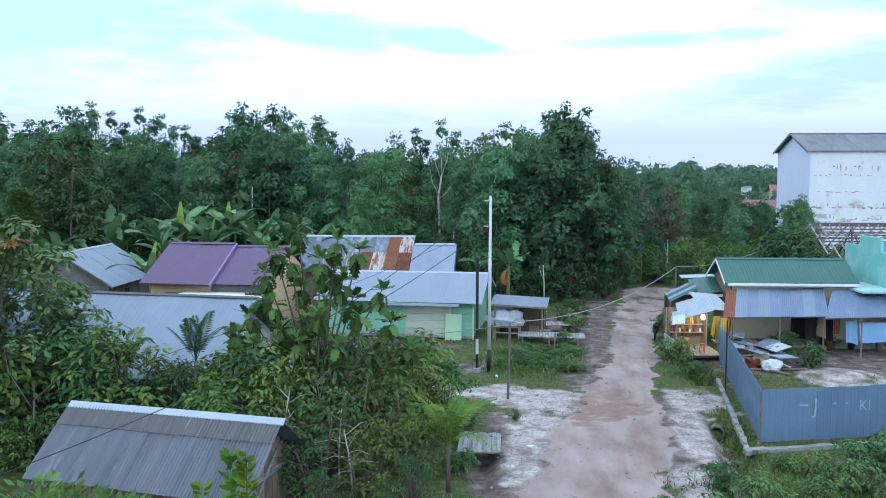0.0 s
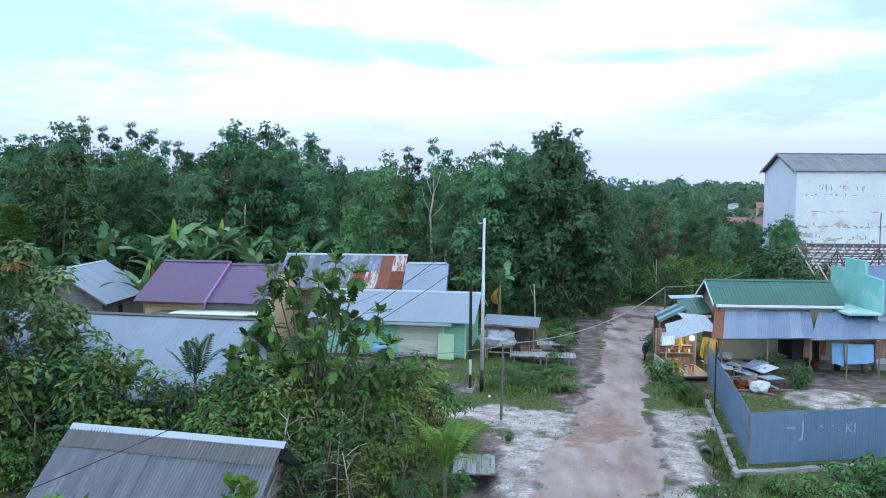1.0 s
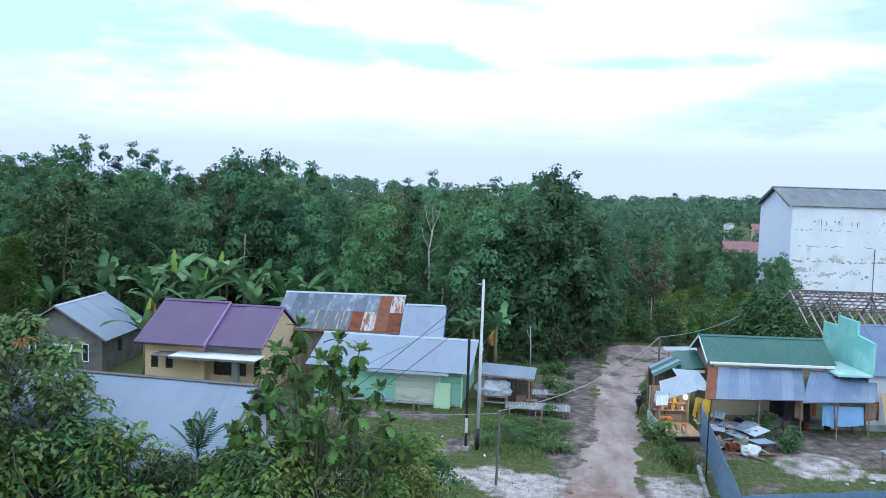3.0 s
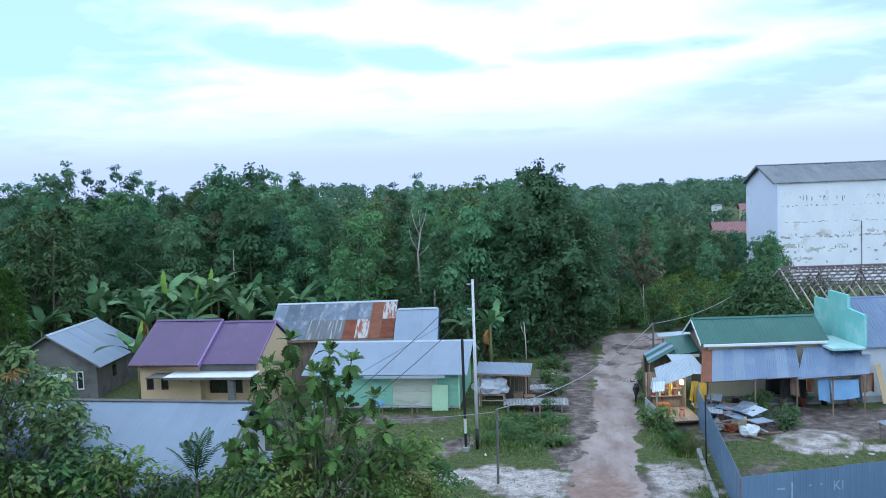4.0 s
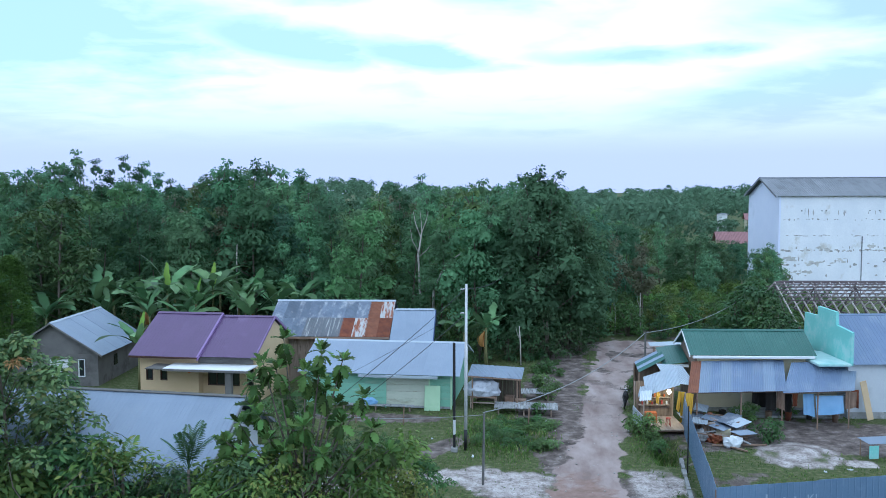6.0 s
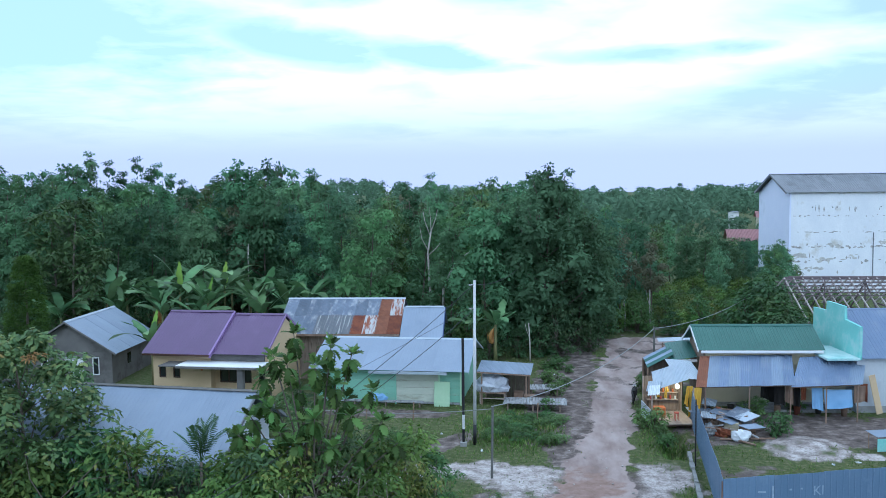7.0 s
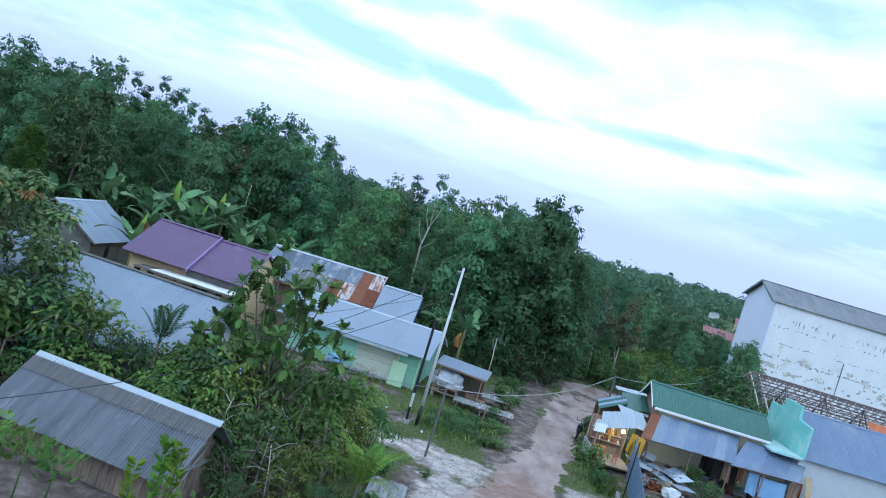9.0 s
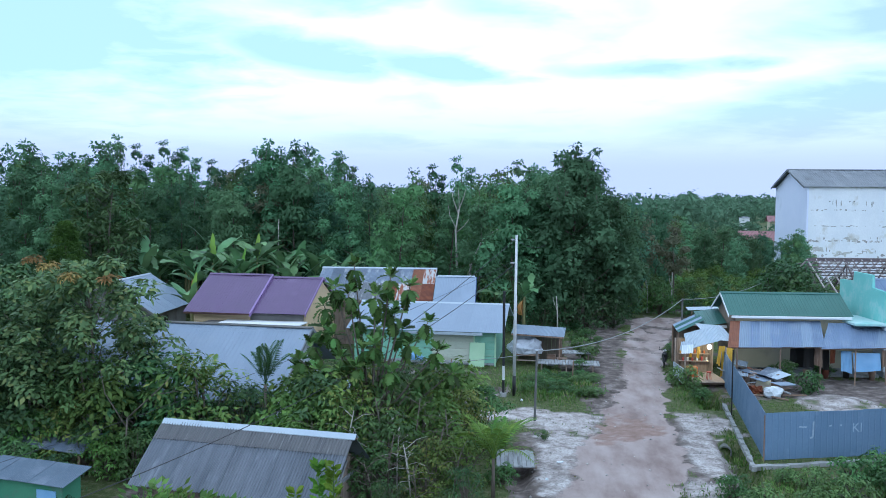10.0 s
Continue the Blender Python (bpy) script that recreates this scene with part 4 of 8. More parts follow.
def lump(name, sx, sy, sz, mat, parent, seed=1, sub=3, rough=0.35, label=""):
    """An uneven rounded body that rests on its underside."""
    bm = bmesh.new()
    bmesh.ops.create_icosphere(bm, subdivisions=sub, radius=1.0)
    for v in bm.verts:
        k = 1 + rough * noise.noise(v.co * 1.7 + Vector((seed * 3.1, 0, 0))) + 0.4 * rough * noise.noise(v.co * 4.3 + Vector((0, seed * 2.3, 0)))
        v.co = Vector((v.co.x * sx * k, v.co.y * sy * k, max(0.0, (v.co.z + 0.55) * sz * 0.65 * k)))
    return part(name, bm, mat, parent, label)


lump("cover", 0.5, 0.22, 0.4, BLUE_TARP, T, 3)

# open shed beside it
H = thing("shed", pose(-0.5, 42.3, 0, 0, 0, -5), "open lean-to shed with a pale zinc roof on thin poles", "shed")
slope(H, (0.1, 0.2, 1.92), (3.15, 0.2, 1.82), (0.1, 2.0, 2.2), ZINC, 0.76, 1, 0.076, 0.01)
barge(H, (0.1, 0.17, 1.92), (3.15, 0.17, 1.82), TIMBER, 0.07)
# added back planks, bark-dark to stand for the shade under the roof
for i in range(12):
    box_part("plank", 0.35 + i * 0.22, 1.95, 0.05, 0.35 + i * 0.22 + 0.205, 1.98, 2.05, BARK, H)
for x, y, z in ((0.35, 0.3, 1.9), (2.9, 0.3, 1.82), (0.35, 1.9, 2.15), (2.9, 1.9, 2.08)):
    rod("post", (x, y, 0), (x, y, z), 0.045, TIMBER, H)
T = thing("covered_stack", pose(0.45, 43.0, 0, 0, 0, -5), "goods under a crumpled silver plastic cover on a trestle", "stack")
lump("cover", 1.0, 0.6, 1.0, SILVER_TARP, part("frame", box(bmesh.new(), -0.7, -0.4, 0.62, 0.8, 0.4, 0.7), TIMBER, T), 5, rough=0.4).location = (0, 0, 0.7)
for x in (-0.65, 0.75):
    for y in (-0.35, 0.35):
        box_part("leg", x - 0.03, y - 0.03, 0, x + 0.03, y + 0.03, 0.62, TIMBER_PALE, T)
box_part("rail", -0.65, -0.37, 0.3, 0.75, -0.33, 0.36, TIMBER_PALE, T)
T = thing("pallet_floor", pose(1.15, 41.2, 0, 0, 0, -2), "low platform of grey planks beside the shed", "platform")
for i in range(22):
    box_part("plank", i * 0.16, random.uniform(-0.06, 0.02), 0.42, i * 0.16 + 0.14, 1.35 + random.uniform(-0.08, 0.08), 0.46, WOOD_GREY, T)
for x in (0.2, 1.6, 3.1):
    box_part("bearer", x, 0.05, 0.34, x + 0.08, 1.3, 0.42, WOOD, T)
    box_part("foot", x, 0.1, 0, x + 0.08, 0.2, 0.34, WOOD, T)
    box_part("foot", x, 1.15, 0, x + 0.08, 1.25, 0.34, WOOD, T)
T = thing("pallet_floor", pose(2.6, 44.4, 0, 0, 0, 4), "low platform of grey planks behind the shed", "platform")
for i in range(9):
    box_part("plank", i * 0.2, 0, 0.45, i * 0.2 + 0.17, 1.2, 0.49, WOOD_GREY, T)
for x in (0.1, 1.6):
    box_part("foot", x, 0.1, 0, x + 0.08, 0.2, 0.45, WOOD, T)
    box_part("foot", x, 1.0, 0, x + 0.08, 1.1, 0.45, WOOD, T)

T = thing("crate", pose(1.7, 43.3, 0, 0, 0, -9), "old wooden crate stored under the shed", "crate", "crates under the shed")
box_part("body", 0, 0, 0, 0.5, 0.4, 0.55, TIMBER, T, bevel=0.015)
box_part("lid", -0.02, -0.02, 0.55, 0.52, 0.42000000000000004, 0.5800000000000001, TIMBER, T)

T = thing("crate", pose(2.3, 43.2, 0, 0, 0, -1), "old wooden crate stored under the shed", "crate", "crates under the shed")
box_part("body", 0, 0, 0, 0.6, 0.5, 0.35, WOOD, T, bevel=0.015)
box_part("lid", -0.02, -0.02, 0.35, 0.62, 0.52, 0.38, TIMBER, T)

T = thing("crate", pose(1.75, 42.75, 0, 0, 0, 7), "old wooden crate stored under the shed", "crate", "crates under the shed")
box_part("body", 0, 0, 0, 0.4, 0.35, 0.3, WOOD_GREY, T, bevel=0.015)
box_part("lid", -0.02, -0.02, 0.3, 0.42000000000000004, 0.37, 0.32999999999999996, TIMBER, T)

# large pale roof among the trees
H = thing("house", pose(-16.11, 25.45, 0, 0, 0, -6), "low house with a broad pale blue zinc roof", "house", "houses along the road")
W, D, ZE, ZR, X0 = 7.68, 2.75, 2.66, 4.34, -4.0
slope(H, (X0, -1.0, ZE - 0.62), (W, -1.0, ZE - 0.62), (X0, D, ZR), ZINC, 1.0, 1, 0.2, 0.01, "rib")
slope(H, (W, 2 * D + 0.3, ZE - 0.2), (X0, 2 * D + 0.3, ZE - 0.2), (W, D, ZR), ZINC_OLD, 1.0, 1, 0.2, 0.01, "rib")
ridge_cap(H, (X0, D, ZR), (W + 0.05, D, ZR), 0.11, GREY_POST, "dark grey-brown ridge strip", 0.05)
barge(H, (W + 0.03, -1.0, ZE - 0.58), (W + 0.03, D, ZR + 0.04), GREY_ROOF, 0.14, 0.05)
barge(H, (W + 0.03, D, ZR + 0.04), (W + 0.03, 2 * D, ZE + 0.04), GREY_ROOF, 0.14, 0.05)
prism("gable_wall", [(-0.4, 0), (2 * D - 0.4, 0), (2 * D - 0.4, ZE + 0.05), (D, ZR - 0.2), (-0.4, ZE - 0.4)], W - 0.7, W - 0.58, PALE_WALL, H, axis="x")
box_part("wall", X0 + 0.4, -0.4, 0, W - 0.7, -0.28, ZE - 0.35, PALE_WALL, H)
box_part("wall", X0 + 0.4, 2 * D - 0.5, 0, W - 0.7, 2 * D - 0.4, ZE, PALE_WALL, H)
slope(H, (W - 0.4, 1.3, 1.75), (W + 1.7, 1.3, 1.75), (W - 0.4, 3.6, 2.15), ZINC, 0.7, 1, 0.076, 0.01)
for x in (W + 0.2, W + 1.6):
    rod("post", (x, 1.4, 0), (x, 1.4, 1.76), 0.04, TIMBER, H)
    rod("post", (x, 3.5, 0), (x, 3.5, 2.1), 0.04, TIMBER, H)

# small plank shed with the grey corrugated roof
H = thing("wooden_shed", pose(-11.15, 17.5, 0, 0, 0, -9), "plank shed with a weathered grey corrugated roof and white ridge strip", "shed")
W, D, ZE, ZR = 6.55, 1.9, 0.98, 2.5
slope(H, (0, 0, ZE), (W, 0, ZE), (0, 0.73 * D, ZE + 0.73 * (ZR - ZE)), ZINC_SHED, 0.73, 1, 0.10, 0.026, jitter=0.02)
slope(H, (0, 0.69 * D, ZE + 0.69 * (ZR - ZE) + 0.035), (W, 0.69 * D, ZE + 0.69 * (ZR - ZE) + 0.035), (0, D, ZR + 0.01), ZINC_SHED_OLD, 0.73, 1, 0.10, 0.024, jitter=0.02)
slope(H, (W, 2 * D, ZE), (0, 2 * D, ZE), (W, D, ZR), ZINC_SHED, 0.73, 1, 0.076, 0.012)
ridge_cap(H, (0.0, D, ZR), (W * 0.45, D, ZR + 0.01), 0.15, ZINC_WHITE, "white bent ridge strip", 0.13)
ridge_cap(H, (W * 0.44, D, ZR + 0.012), (W + 0.1, D, ZR + 0.015), 0.15, ZINC_WHITE, "white bent ridge strip", 0.13)
for k in range(15):
    v = 0.35 + k * 0.22
    top = ZR - 0.14 - abs(v + 0.1 - D) * (ZR - ZE) / D
    box_part("plank", W - 0.45 + random.uniform(-0.01, 0.01), v, 0, W - 0.42, v + 0.205, max(0.4, top - 0.05), WOOD, H)
box_part("rail", W - 0.415, 0.5, 1.02, W - 0.36, 2 * D - 0.5, 1.12, WOOD_GREY, H)
rod("brace", (W - 0.38, 0.6, 0.15), (W - 0.38, 2.3, 1.6), 0.035, WOOD_GREY, H)
for k in range(20):
    x = 0.4 + k * 0.285
    box_part("plank", x, 0.42, 0, x + 0.27, 0.45, ZE + 0.15, WOOD, H)
box_part("wall", 0.4, 2 * D - 0.45, 0, W - 0.5, 2 * D - 0.42, ZE + 0.1, WOOD, H)
prism("gable_wall", [(0.45, 0), (2 * D - 0.45, 0), (2 * D - 0.45, ZE + 0.1), (D, ZR - 0.2), (0.45, ZE + 0.1)], 0.3, 0.34, WOOD, H, axis="x")
for y in (0.3, D, 2 * D - 0.3):
    rod("purlin", (-0.05, y, ZE - 0.06 + (D - abs(y - D)) * (ZR - ZE) / D), (W + 0.12, y, ZE - 0.06 + (D - abs(y - D)) * (ZR - ZE) / D), 0.035, WOOD, H, 6)

# unpainted grey house at the far side
H = thing("house", pose(-27.05, 45.37, 0, 0, 0, 3.6), "grey rendered gable house with white zinc roof and white windows", "house", "houses along the road")
W, D, ZE, ZR = 3.3, 7.2, 2.06, 4.14
slope(H, (W, 0, ZE), (W, D, ZE), (0, 0, ZR), ZINC, 0.8, 1, 0.2, 0.006, "rib")
slope(H, (-W, D, ZE), (-W, 0, ZE), (0, D, ZR), ZINC, 0.8, 1, 0.2, 0.006, "rib")
barge(H, (0, -0.03, ZR + 0.03), (W, -0.03, ZE + 0.03), GREY_PLASTER, 0.12)
barge(H, (-W, -0.03, ZE + 0.03), (0, -0.03, ZR + 0.03), GREY_PLASTER, 0.12)
ridge_cap(H, (0, 0, ZR), (0, D, ZR), 0.12, ZINC_WHITE)
holes = [(-1.9, -1.45, 0.75, 1.75), (1.5, 1.95, 0.6, 1.75), (-0.4, 0.9, 0.0, 1.75)]
walls_with("wall", -W + 0.5, W - 0.5, 0, ZE + 0.02, 0.5, 0.64, holes, GREY_PLASTER, H)
for h in holes[:2]:
    window_in(H, *h, 0.5, WHITE, GLASS)
box_part("door", -0.38, 0.56, 0.0, 0.88, 0.6, 1.73, WHITE, H, "pale double door")
prism("gable_wall", [(-W + 0.5, ZE + 0.02), (W - 0.5, ZE + 0.02), (W - 0.5, ZE + 0.2), (0, ZR - 0.1), (-W + 0.5, ZE + 0.2)], 0.5, 0.64, GREY_PLASTER, H)
for x in (-W + 0.5, W - 0.64):
    box_part("wall", x, 0.64, 0, x + 0.14, D - 0.4, ZE + 0.2, GREY_PLASTER, H)
box_part("window", W - 0.49, 2.8, 0.9, W - 0.45, 3.3, 1.6, GLASS, H)
slope(H, (W - 0.2, 2.2, 2.02), (W - 0.2, 5.2, 2.02), (W - 1.2, 2.2, 2.35), ZINC, 0.75, 1, 0.076, 0.01)

# little painted shack at the near corner and tin lean-tos behind it
H = thing("shack", pose(-15.5, 16.1, 0, 0, 0, -12), "small shack with a pale zinc roof and shade-darkened green walls", "shed")
slope(H, (-1.0, 0.62, 1.32), (3.05, 0.62, 1.32), (-1.0, 1.8, 1.58), ZINC_DULL, 0.72, 1, 0.076, 0.01)
box_part("wall", -0.9, 0.85, 0, 2.8, 0.91, 1.32, GREEN_SHADED, H)
box_part("wall", 2.74, 0.91, 0, 2.8, 1.6, 1.36, GREEN_SHADED, H)
box_part("wall", -0.9, 1.54, 0, 2.74, 1.6, 1.46, GREEN_SHADED, H)
box_part("wall_panel", 1.9, 0.815, 0.3, 2.6, 0.845, 1.1, BLUE_TARP, H, "blue painted patch")
H = thing("lean_to", pose(-17.4, 20.9, 0, 0, 0, -12), "low lean-to with a dull zinc roof", "shed")
slope(H, (0, 0, 1.0), (3.2, 0, 0.95), (0, 1.1, 1.35), ZINC_OLD, 0.72, 1, 0.076, 0.012)
barge(H, (0, 1.12, 1.42), (3.2, 1.12, 1.37), ZINC, 0.1)
for x in (0.2, 3.0):
    for y, z in ((0.15, 0.98), (1.0, 1.25)):
        rod("post", (x, y, 0), (x, y, z), 0.045, TIMBER, H)
box_part("wall", 0.2, 1.0, 0, 3.0, 1.05, 1.2, WOOD, H)

# ---- right-hand compound ----
H = thing("house", pose(12.0, 42.6, 0, 0, 0, 3), "pale yellow house with dark green roof and blue awnings", "house", "houses along the road")
W, D, ZE, ZR = 6.85, 1.95, 3.26, 4.36
slope(H, (0, 0, ZE), (W, 0, ZE), (0, D, ZR), GREEN_ROOF, 1.13, 1, 0.19, 0.015, "rib", 0)
slope(H, (W, 2 * D, ZE), (0, 2 * D, ZE), (W, D, ZR), GREEN_ROOF, 1.13, 1, 0.19, 0.015, "rib", 0)
ridge_cap(H, (-0.05, D, ZR), (W, D, ZR), 0.14, GREEN_ROOF)
box_part("gutter", 0.1, -0.16, ZE - 0.14, W - 0.1, -0.02, ZE, WHITE, H, "white gutter", 0.02)
barge(H, (-0.04, 0, ZE + 0.03), (-0.04, D, ZR + 0.03), WHITE, 0.13, 0.04)
barge(H, (-0.04, D, ZR + 0.03), (-0.04, 2 * D, ZE + 0.03), WHITE, 0.13, 0.04)
prism("gable_wall", [(0.45, 0), (2 * D - 0.3, 0), (2 * D - 0.3, ZE), (D, ZR - 0.15), (0.45, ZE + 0.1)], 0.35, 0.47, WOOD, H, axis="x")
holes = [(3.9, 4.75, 0.0, 1.95), (4.95, 5.6, 0.9, 1.8)]
walls_with("wall", 0.47, W, 0, ZE, 0.45, 0.57, holes, PALE_CREAM, H)
box_part("wall", W, 0.45, 0, W + 1.5, 0.57, 2.66, PALE_CREAM, H)
# near-black sheet stands in for the dark room behind the doorway
box_part("door", 3.92, 0.54, 0, 4.73, 0.56, 1.93, DARK, H, "near-black panel for the unlit inside of the open doorway")
window_in(H, *holes[1], 0.46, FRAME_BROWN, GLASS)
box_part("wall_base", 0.47, 0.40, 0, W + 1.5, 0.45, 0.25, CONCRETE, H)
box_part("wall", 0.47, 2 * D - 0.4, 0, W, 2 * D - 0.3, ZE, PALE_CREAM, H)


def sheets_awning(c, r):
    if c == 0:
        return RUST_ORANGE
    return AWNING_PALE if c in (1, 3, 7) else AWNING


slope(H, (-1.0, -3.5, 2.0), (4.1, -3.15, 2.05), (0.05, -0.05, 2.92), sheets_awning, 0.6, 1, 0.1, 0.012, jitter=0.02)
slope(H, (3.9, -3.3, 1.97), (7.7, -2.75, 2.0), (5.45, -0.15, 2.90), lambda c, r: AWNING_PALE if c == 4 else AWNING, 0.72, 1, 0.1, 0.012, jitter=0.02)
for x, y in ((-0.5, -3.38), (1.8, -3.2), (3.95, -3.05), (5.8, -2.95), (7.5, -2.7)):
    rod("awning_post", (x, y, 0), (x, y, 2.0), 0.04, TIMBER, H)
rod("awning_beam", (-0.9, -3.38, 1.97), (4.05, -3.05, 2.02), 0.035, TIMBER, H)
rod("awning_beam", (3.95, -3.18, 1.94), (7.65, -2.65, 1.97), 0.035, TIMBER, H)
box_part("step", 3.2, -0.9, 0, 8.0, 0.38, 0.16, CONCRETE, H, bevel=0.02)


def cloth(name, w, h, mat, parent, m, seed=0, fold=0.05, label=""):
    """A hanging cloth with soft folds; x across, z down from its upper rim."""
    nx_, nz_ = 14, 8
    verts = []
    for t in (0.0, 0.012):
        for j in range(nz_ + 1):
            for i in range(nx_ + 1):
                x, z = w * i / nx_, -h * j / nz_
                d = fold * (j / nz_) * math.sin(6.3 * i / nx_ * 1.6 + seed) + 0.5 * fold * noise.noise(Vector((x * 3, z * 3, seed)))
                verts.append((x, d + t, z + 0.06 * h * (j / nz_) * math.sin(i / nx_ * 3 + seed)))
    k = (nx_ + 1) * (nz_ + 1)
    faces = []
    for j in range(nz_):
        for i in range(nx_):
            a = j * (nx_ + 1) + i
            faces += [(a, a + 1, a + nx_ + 2, a + nx_ + 1), (k + a + nx_ + 1, k + a + nx_ + 2, k + a + 1, k + a)]
    return part(name, mesh_of(name, verts, faces, mat, True), mat, parent, label, m)


T = thing("hanging_tarpaulin", pose(17.35, 40.4, 1.75, 0, 0, 4), "light blue tarpaulin in two pieces hung under the awning", "tarpaulin")
cloth("sheet", 0.55, 1.15, BLUE_TARP, T, pose(0, 0, 0, -8, 0, 0), 1)
cloth("sheet", 1.45, 0.95, BLUE_TARP, T, pose(0.65, 0.05, -0.1, -12, 0, 0), 4)
rod("line", (-0.1, 0, 0), (2.2, 0.05, -0.08), 0.012, CABLE, T, 5)
for i, (x, y, z, w, h, mat) in enumerate(((15.6, 40.9, 1.85, 0.55, 1.2, DARK), (16.15, 40.8, 1.8, 0.4, 1.0, TIMBER), (16.6, 41.2, 1.7, 0.45, 1.1, DARK), (16.9, 40.7, 1.85, 0.3, 0.8, RUST), (19.7, 41.0, 1.75, 0.6, 0.9, TIMBER), (20.1, 41.3, 1.8, 0.4, 1.0, RUST), (15.1, 41.6, 1.75, 0.4, 0.9, DARK))):
    T = thing("hanging_garment", pose(x, y, z, 0, 0, 5), "dark garment hung to dry under the awning", "garment", "washing under the awning")
    cloth("cloth", w, h, mat, T, pose(0, 0, 0), i * 1.3, 0.07)
for i, (x, y, h, mat) in enumerate(((14.4, 41.6, 0.5, WHITE_SACK), (16.0, 41.7, 0.45, TIMBER), (17.0, 41.6, 0.5, RUST), (18.2, 41.9, 0.5, DARK), (13.6, 41.9, 0.4, DARK), (19.4, 41.5, 0.55, TIMBER))):
    T = thing("bucket", pose(x, y, 0.0), "old plastic bucket beside the house wall", "bucket", "buckets at the house")
    v, f = tube([(0, 0, 0), (0, 0, h * 0.9), (0, 0, h)], [0.14, 0.19, 0.2], 14)
    part("bucket", mesh_of("bucket", v, f, mat, True), mat, T)
T = thing("leaning_board", pose(21.15, 41.65, 0, -3, -12, 12), "tall cream board leaning on the awning beside the house", "board")
box_part("panel", 0, 0, 0.05, 0.36, 0.04, 2.2, CREAM, T, bevel=0.01)

# teal building with the stepped parapet
H = thing("building", pose(20.3, 42.0, 0, 0, 0, 5), "single-storey building with a teal stepped parapet and blue sheet roof", "house", "houses along the road")
prism("parapet", [(0, 2.95), (5.9, 2.95), (5.9, 5.0), (4.15, 5.06), (4.1, 5.62), (1.85, 5.6), (1.8, 4.88), (0, 4.75)], 0, 0.15, TEAL, H, "teal plastered stepped parapet", axis="x")
box_part("ledge", -1.75, -0.12, 2.92, 0.0, 3.6, 3.06, TEAL_PALE, H, "pale teal ledge slab", 0.02)
box_part("wall", 0.0, 0.25, 0, 9.5, 0.4, 3.0, PALE_WALL, H)
box_part("wall", 0.0, 0.4, 0, 0.15, 8.0, 2.9, PALE_WALL, H)
box_part("wall", 0.15, 7.85, 0, 9.5, 8.0, 2.9, PALE_WALL, H)
prism("gable_wall", [(0.4, 0), (7.85, 0), (7.85, 3.0), (3.4, 5.05), (0.4, 3.1)], 9.35, 9.5, PALE_WALL, H, axis="x")
slope(H, (0.17, -0.1, 3.02), (9.6, -0.1, 3.02), (0.17, 3.4, 5.2), AWNING, 0.95, 1, 0.2, 0.012, "rib")
slope(H, (9.6, 8.1, 3.02), (0.17, 8.1, 3.02), (9.6, 3.4, 5.2), AWNING, 0.95, 1, 0.2, 0.012, "rib")
ridge_cap(H, (0.17, 3.4, 5.2), (9.6, 3.4, 5.2), 0.12, AWNING)
rod("spout", (-0.12, 0.4, 2.6), (0.05, 0.4, 2.6), 0.05, BLACK, H)
box_part("wall_base", 0.0, 0.19, 0, 9.5, 0.25, 0.35, CONCRETE, H)

# lean-tos and the stall by the road
H = thing("lean_to", pose(9.2, 43.2, 0, 0, 0, 3), "lean-to porch with dark green and pale zinc sheets", "shed")
slope(H, (0.1, 0.2, 2.1), (0.25, 2.3, 2.25), (1.75, 0.9, 2.75), lambda c, r: AWNING_PALE if c % 2 else GREEN_ROOF, 0.55, 1, 0.076, 0.01)
slope(H, (1.55, 0.55, 2.42), (2.95, 0.5, 2.62), (1.7, 3.2, 2.95), GREEN_ROOF, 0.75, 1, 0.19, 0.012, "rib")
box_part("fascia", 1.5, 0.35, 2.36, 2.95, 0.45, 2.5, WHITE, H, "white fascia board")
slope(H, (1.4, 3.3, 3.0), (3.3, 3.4, 3.05), (1.4, 4.0, 3.1), ZINC_WHITE, 0.9, 1, 0.076, 0.01)
for x, y, z in ((0.15, 0.3, 2.1), (0.25, 2.2, 2.2), (1.6, 3.3, 2.95), (2.8, 3.3, 2.95), (1.6, 0.5, 2.4)):
    rod("post", (x, y, 0), (x, y, z), 0.045, TIMBER, H)
box_part("wall", 0.2, 2.25, 0, 2.6, 2.31, 2.2, WOOD, H)

H = thing("stall", pose(9.15, 38.1, 0, 0, 0, 6) @ Matrix.Diagonal((0.86, 1, 1, 1)), "roadside stall with tin roof, wooden floor and lit shelves", "stall")
slope(H, (-0.1, 0.5, 1.92), (2.2, 1.4, 2.25), (0.35, 2.6, 2.42), ZINC_WHITE, 0.85, 1, 0.1, 0.012)
slope(H, (1.7, 1.9, 2.25), (3.3, 1.7, 2.15), (1.75, 4.6, 2.72), ZINC_WHITE, 0.55, 1, 0.1, 0.012)
slope(H, (-0.6, 0.1, 1.75), (0.0, -0.1, 1.85), (-0.3, 0.9, 2.05), WHITE_SACK, 0.3, 1, 0.1, 0.03)
slope(H, (-0.55, 0.6, 1.85), (0.1, 0.4, 1.95), (-0.15, 1.5, 2.15), ZINC_WHITE, 0.35, 1, 0.1, 0.02)
for x, y, z in ((-0.3, 0.3, 1.75), (2.2, 0.4, 2.1), (-0.2, 2.6, 2.2), (2.2, 2.6, 2.4), (0.9, 2.7, 2.3)):
    rod("post", (x, y, 0), (x, y, z), 0.045, TIMBER_PALE, H)
for i in range(11):
    box_part("floor_board", 0.15 + i * 0.19, 0.0, 0.26, 0.15 + i * 0.19 + 0.175, 2.6, 0.3, TIMBER_PALE, H)
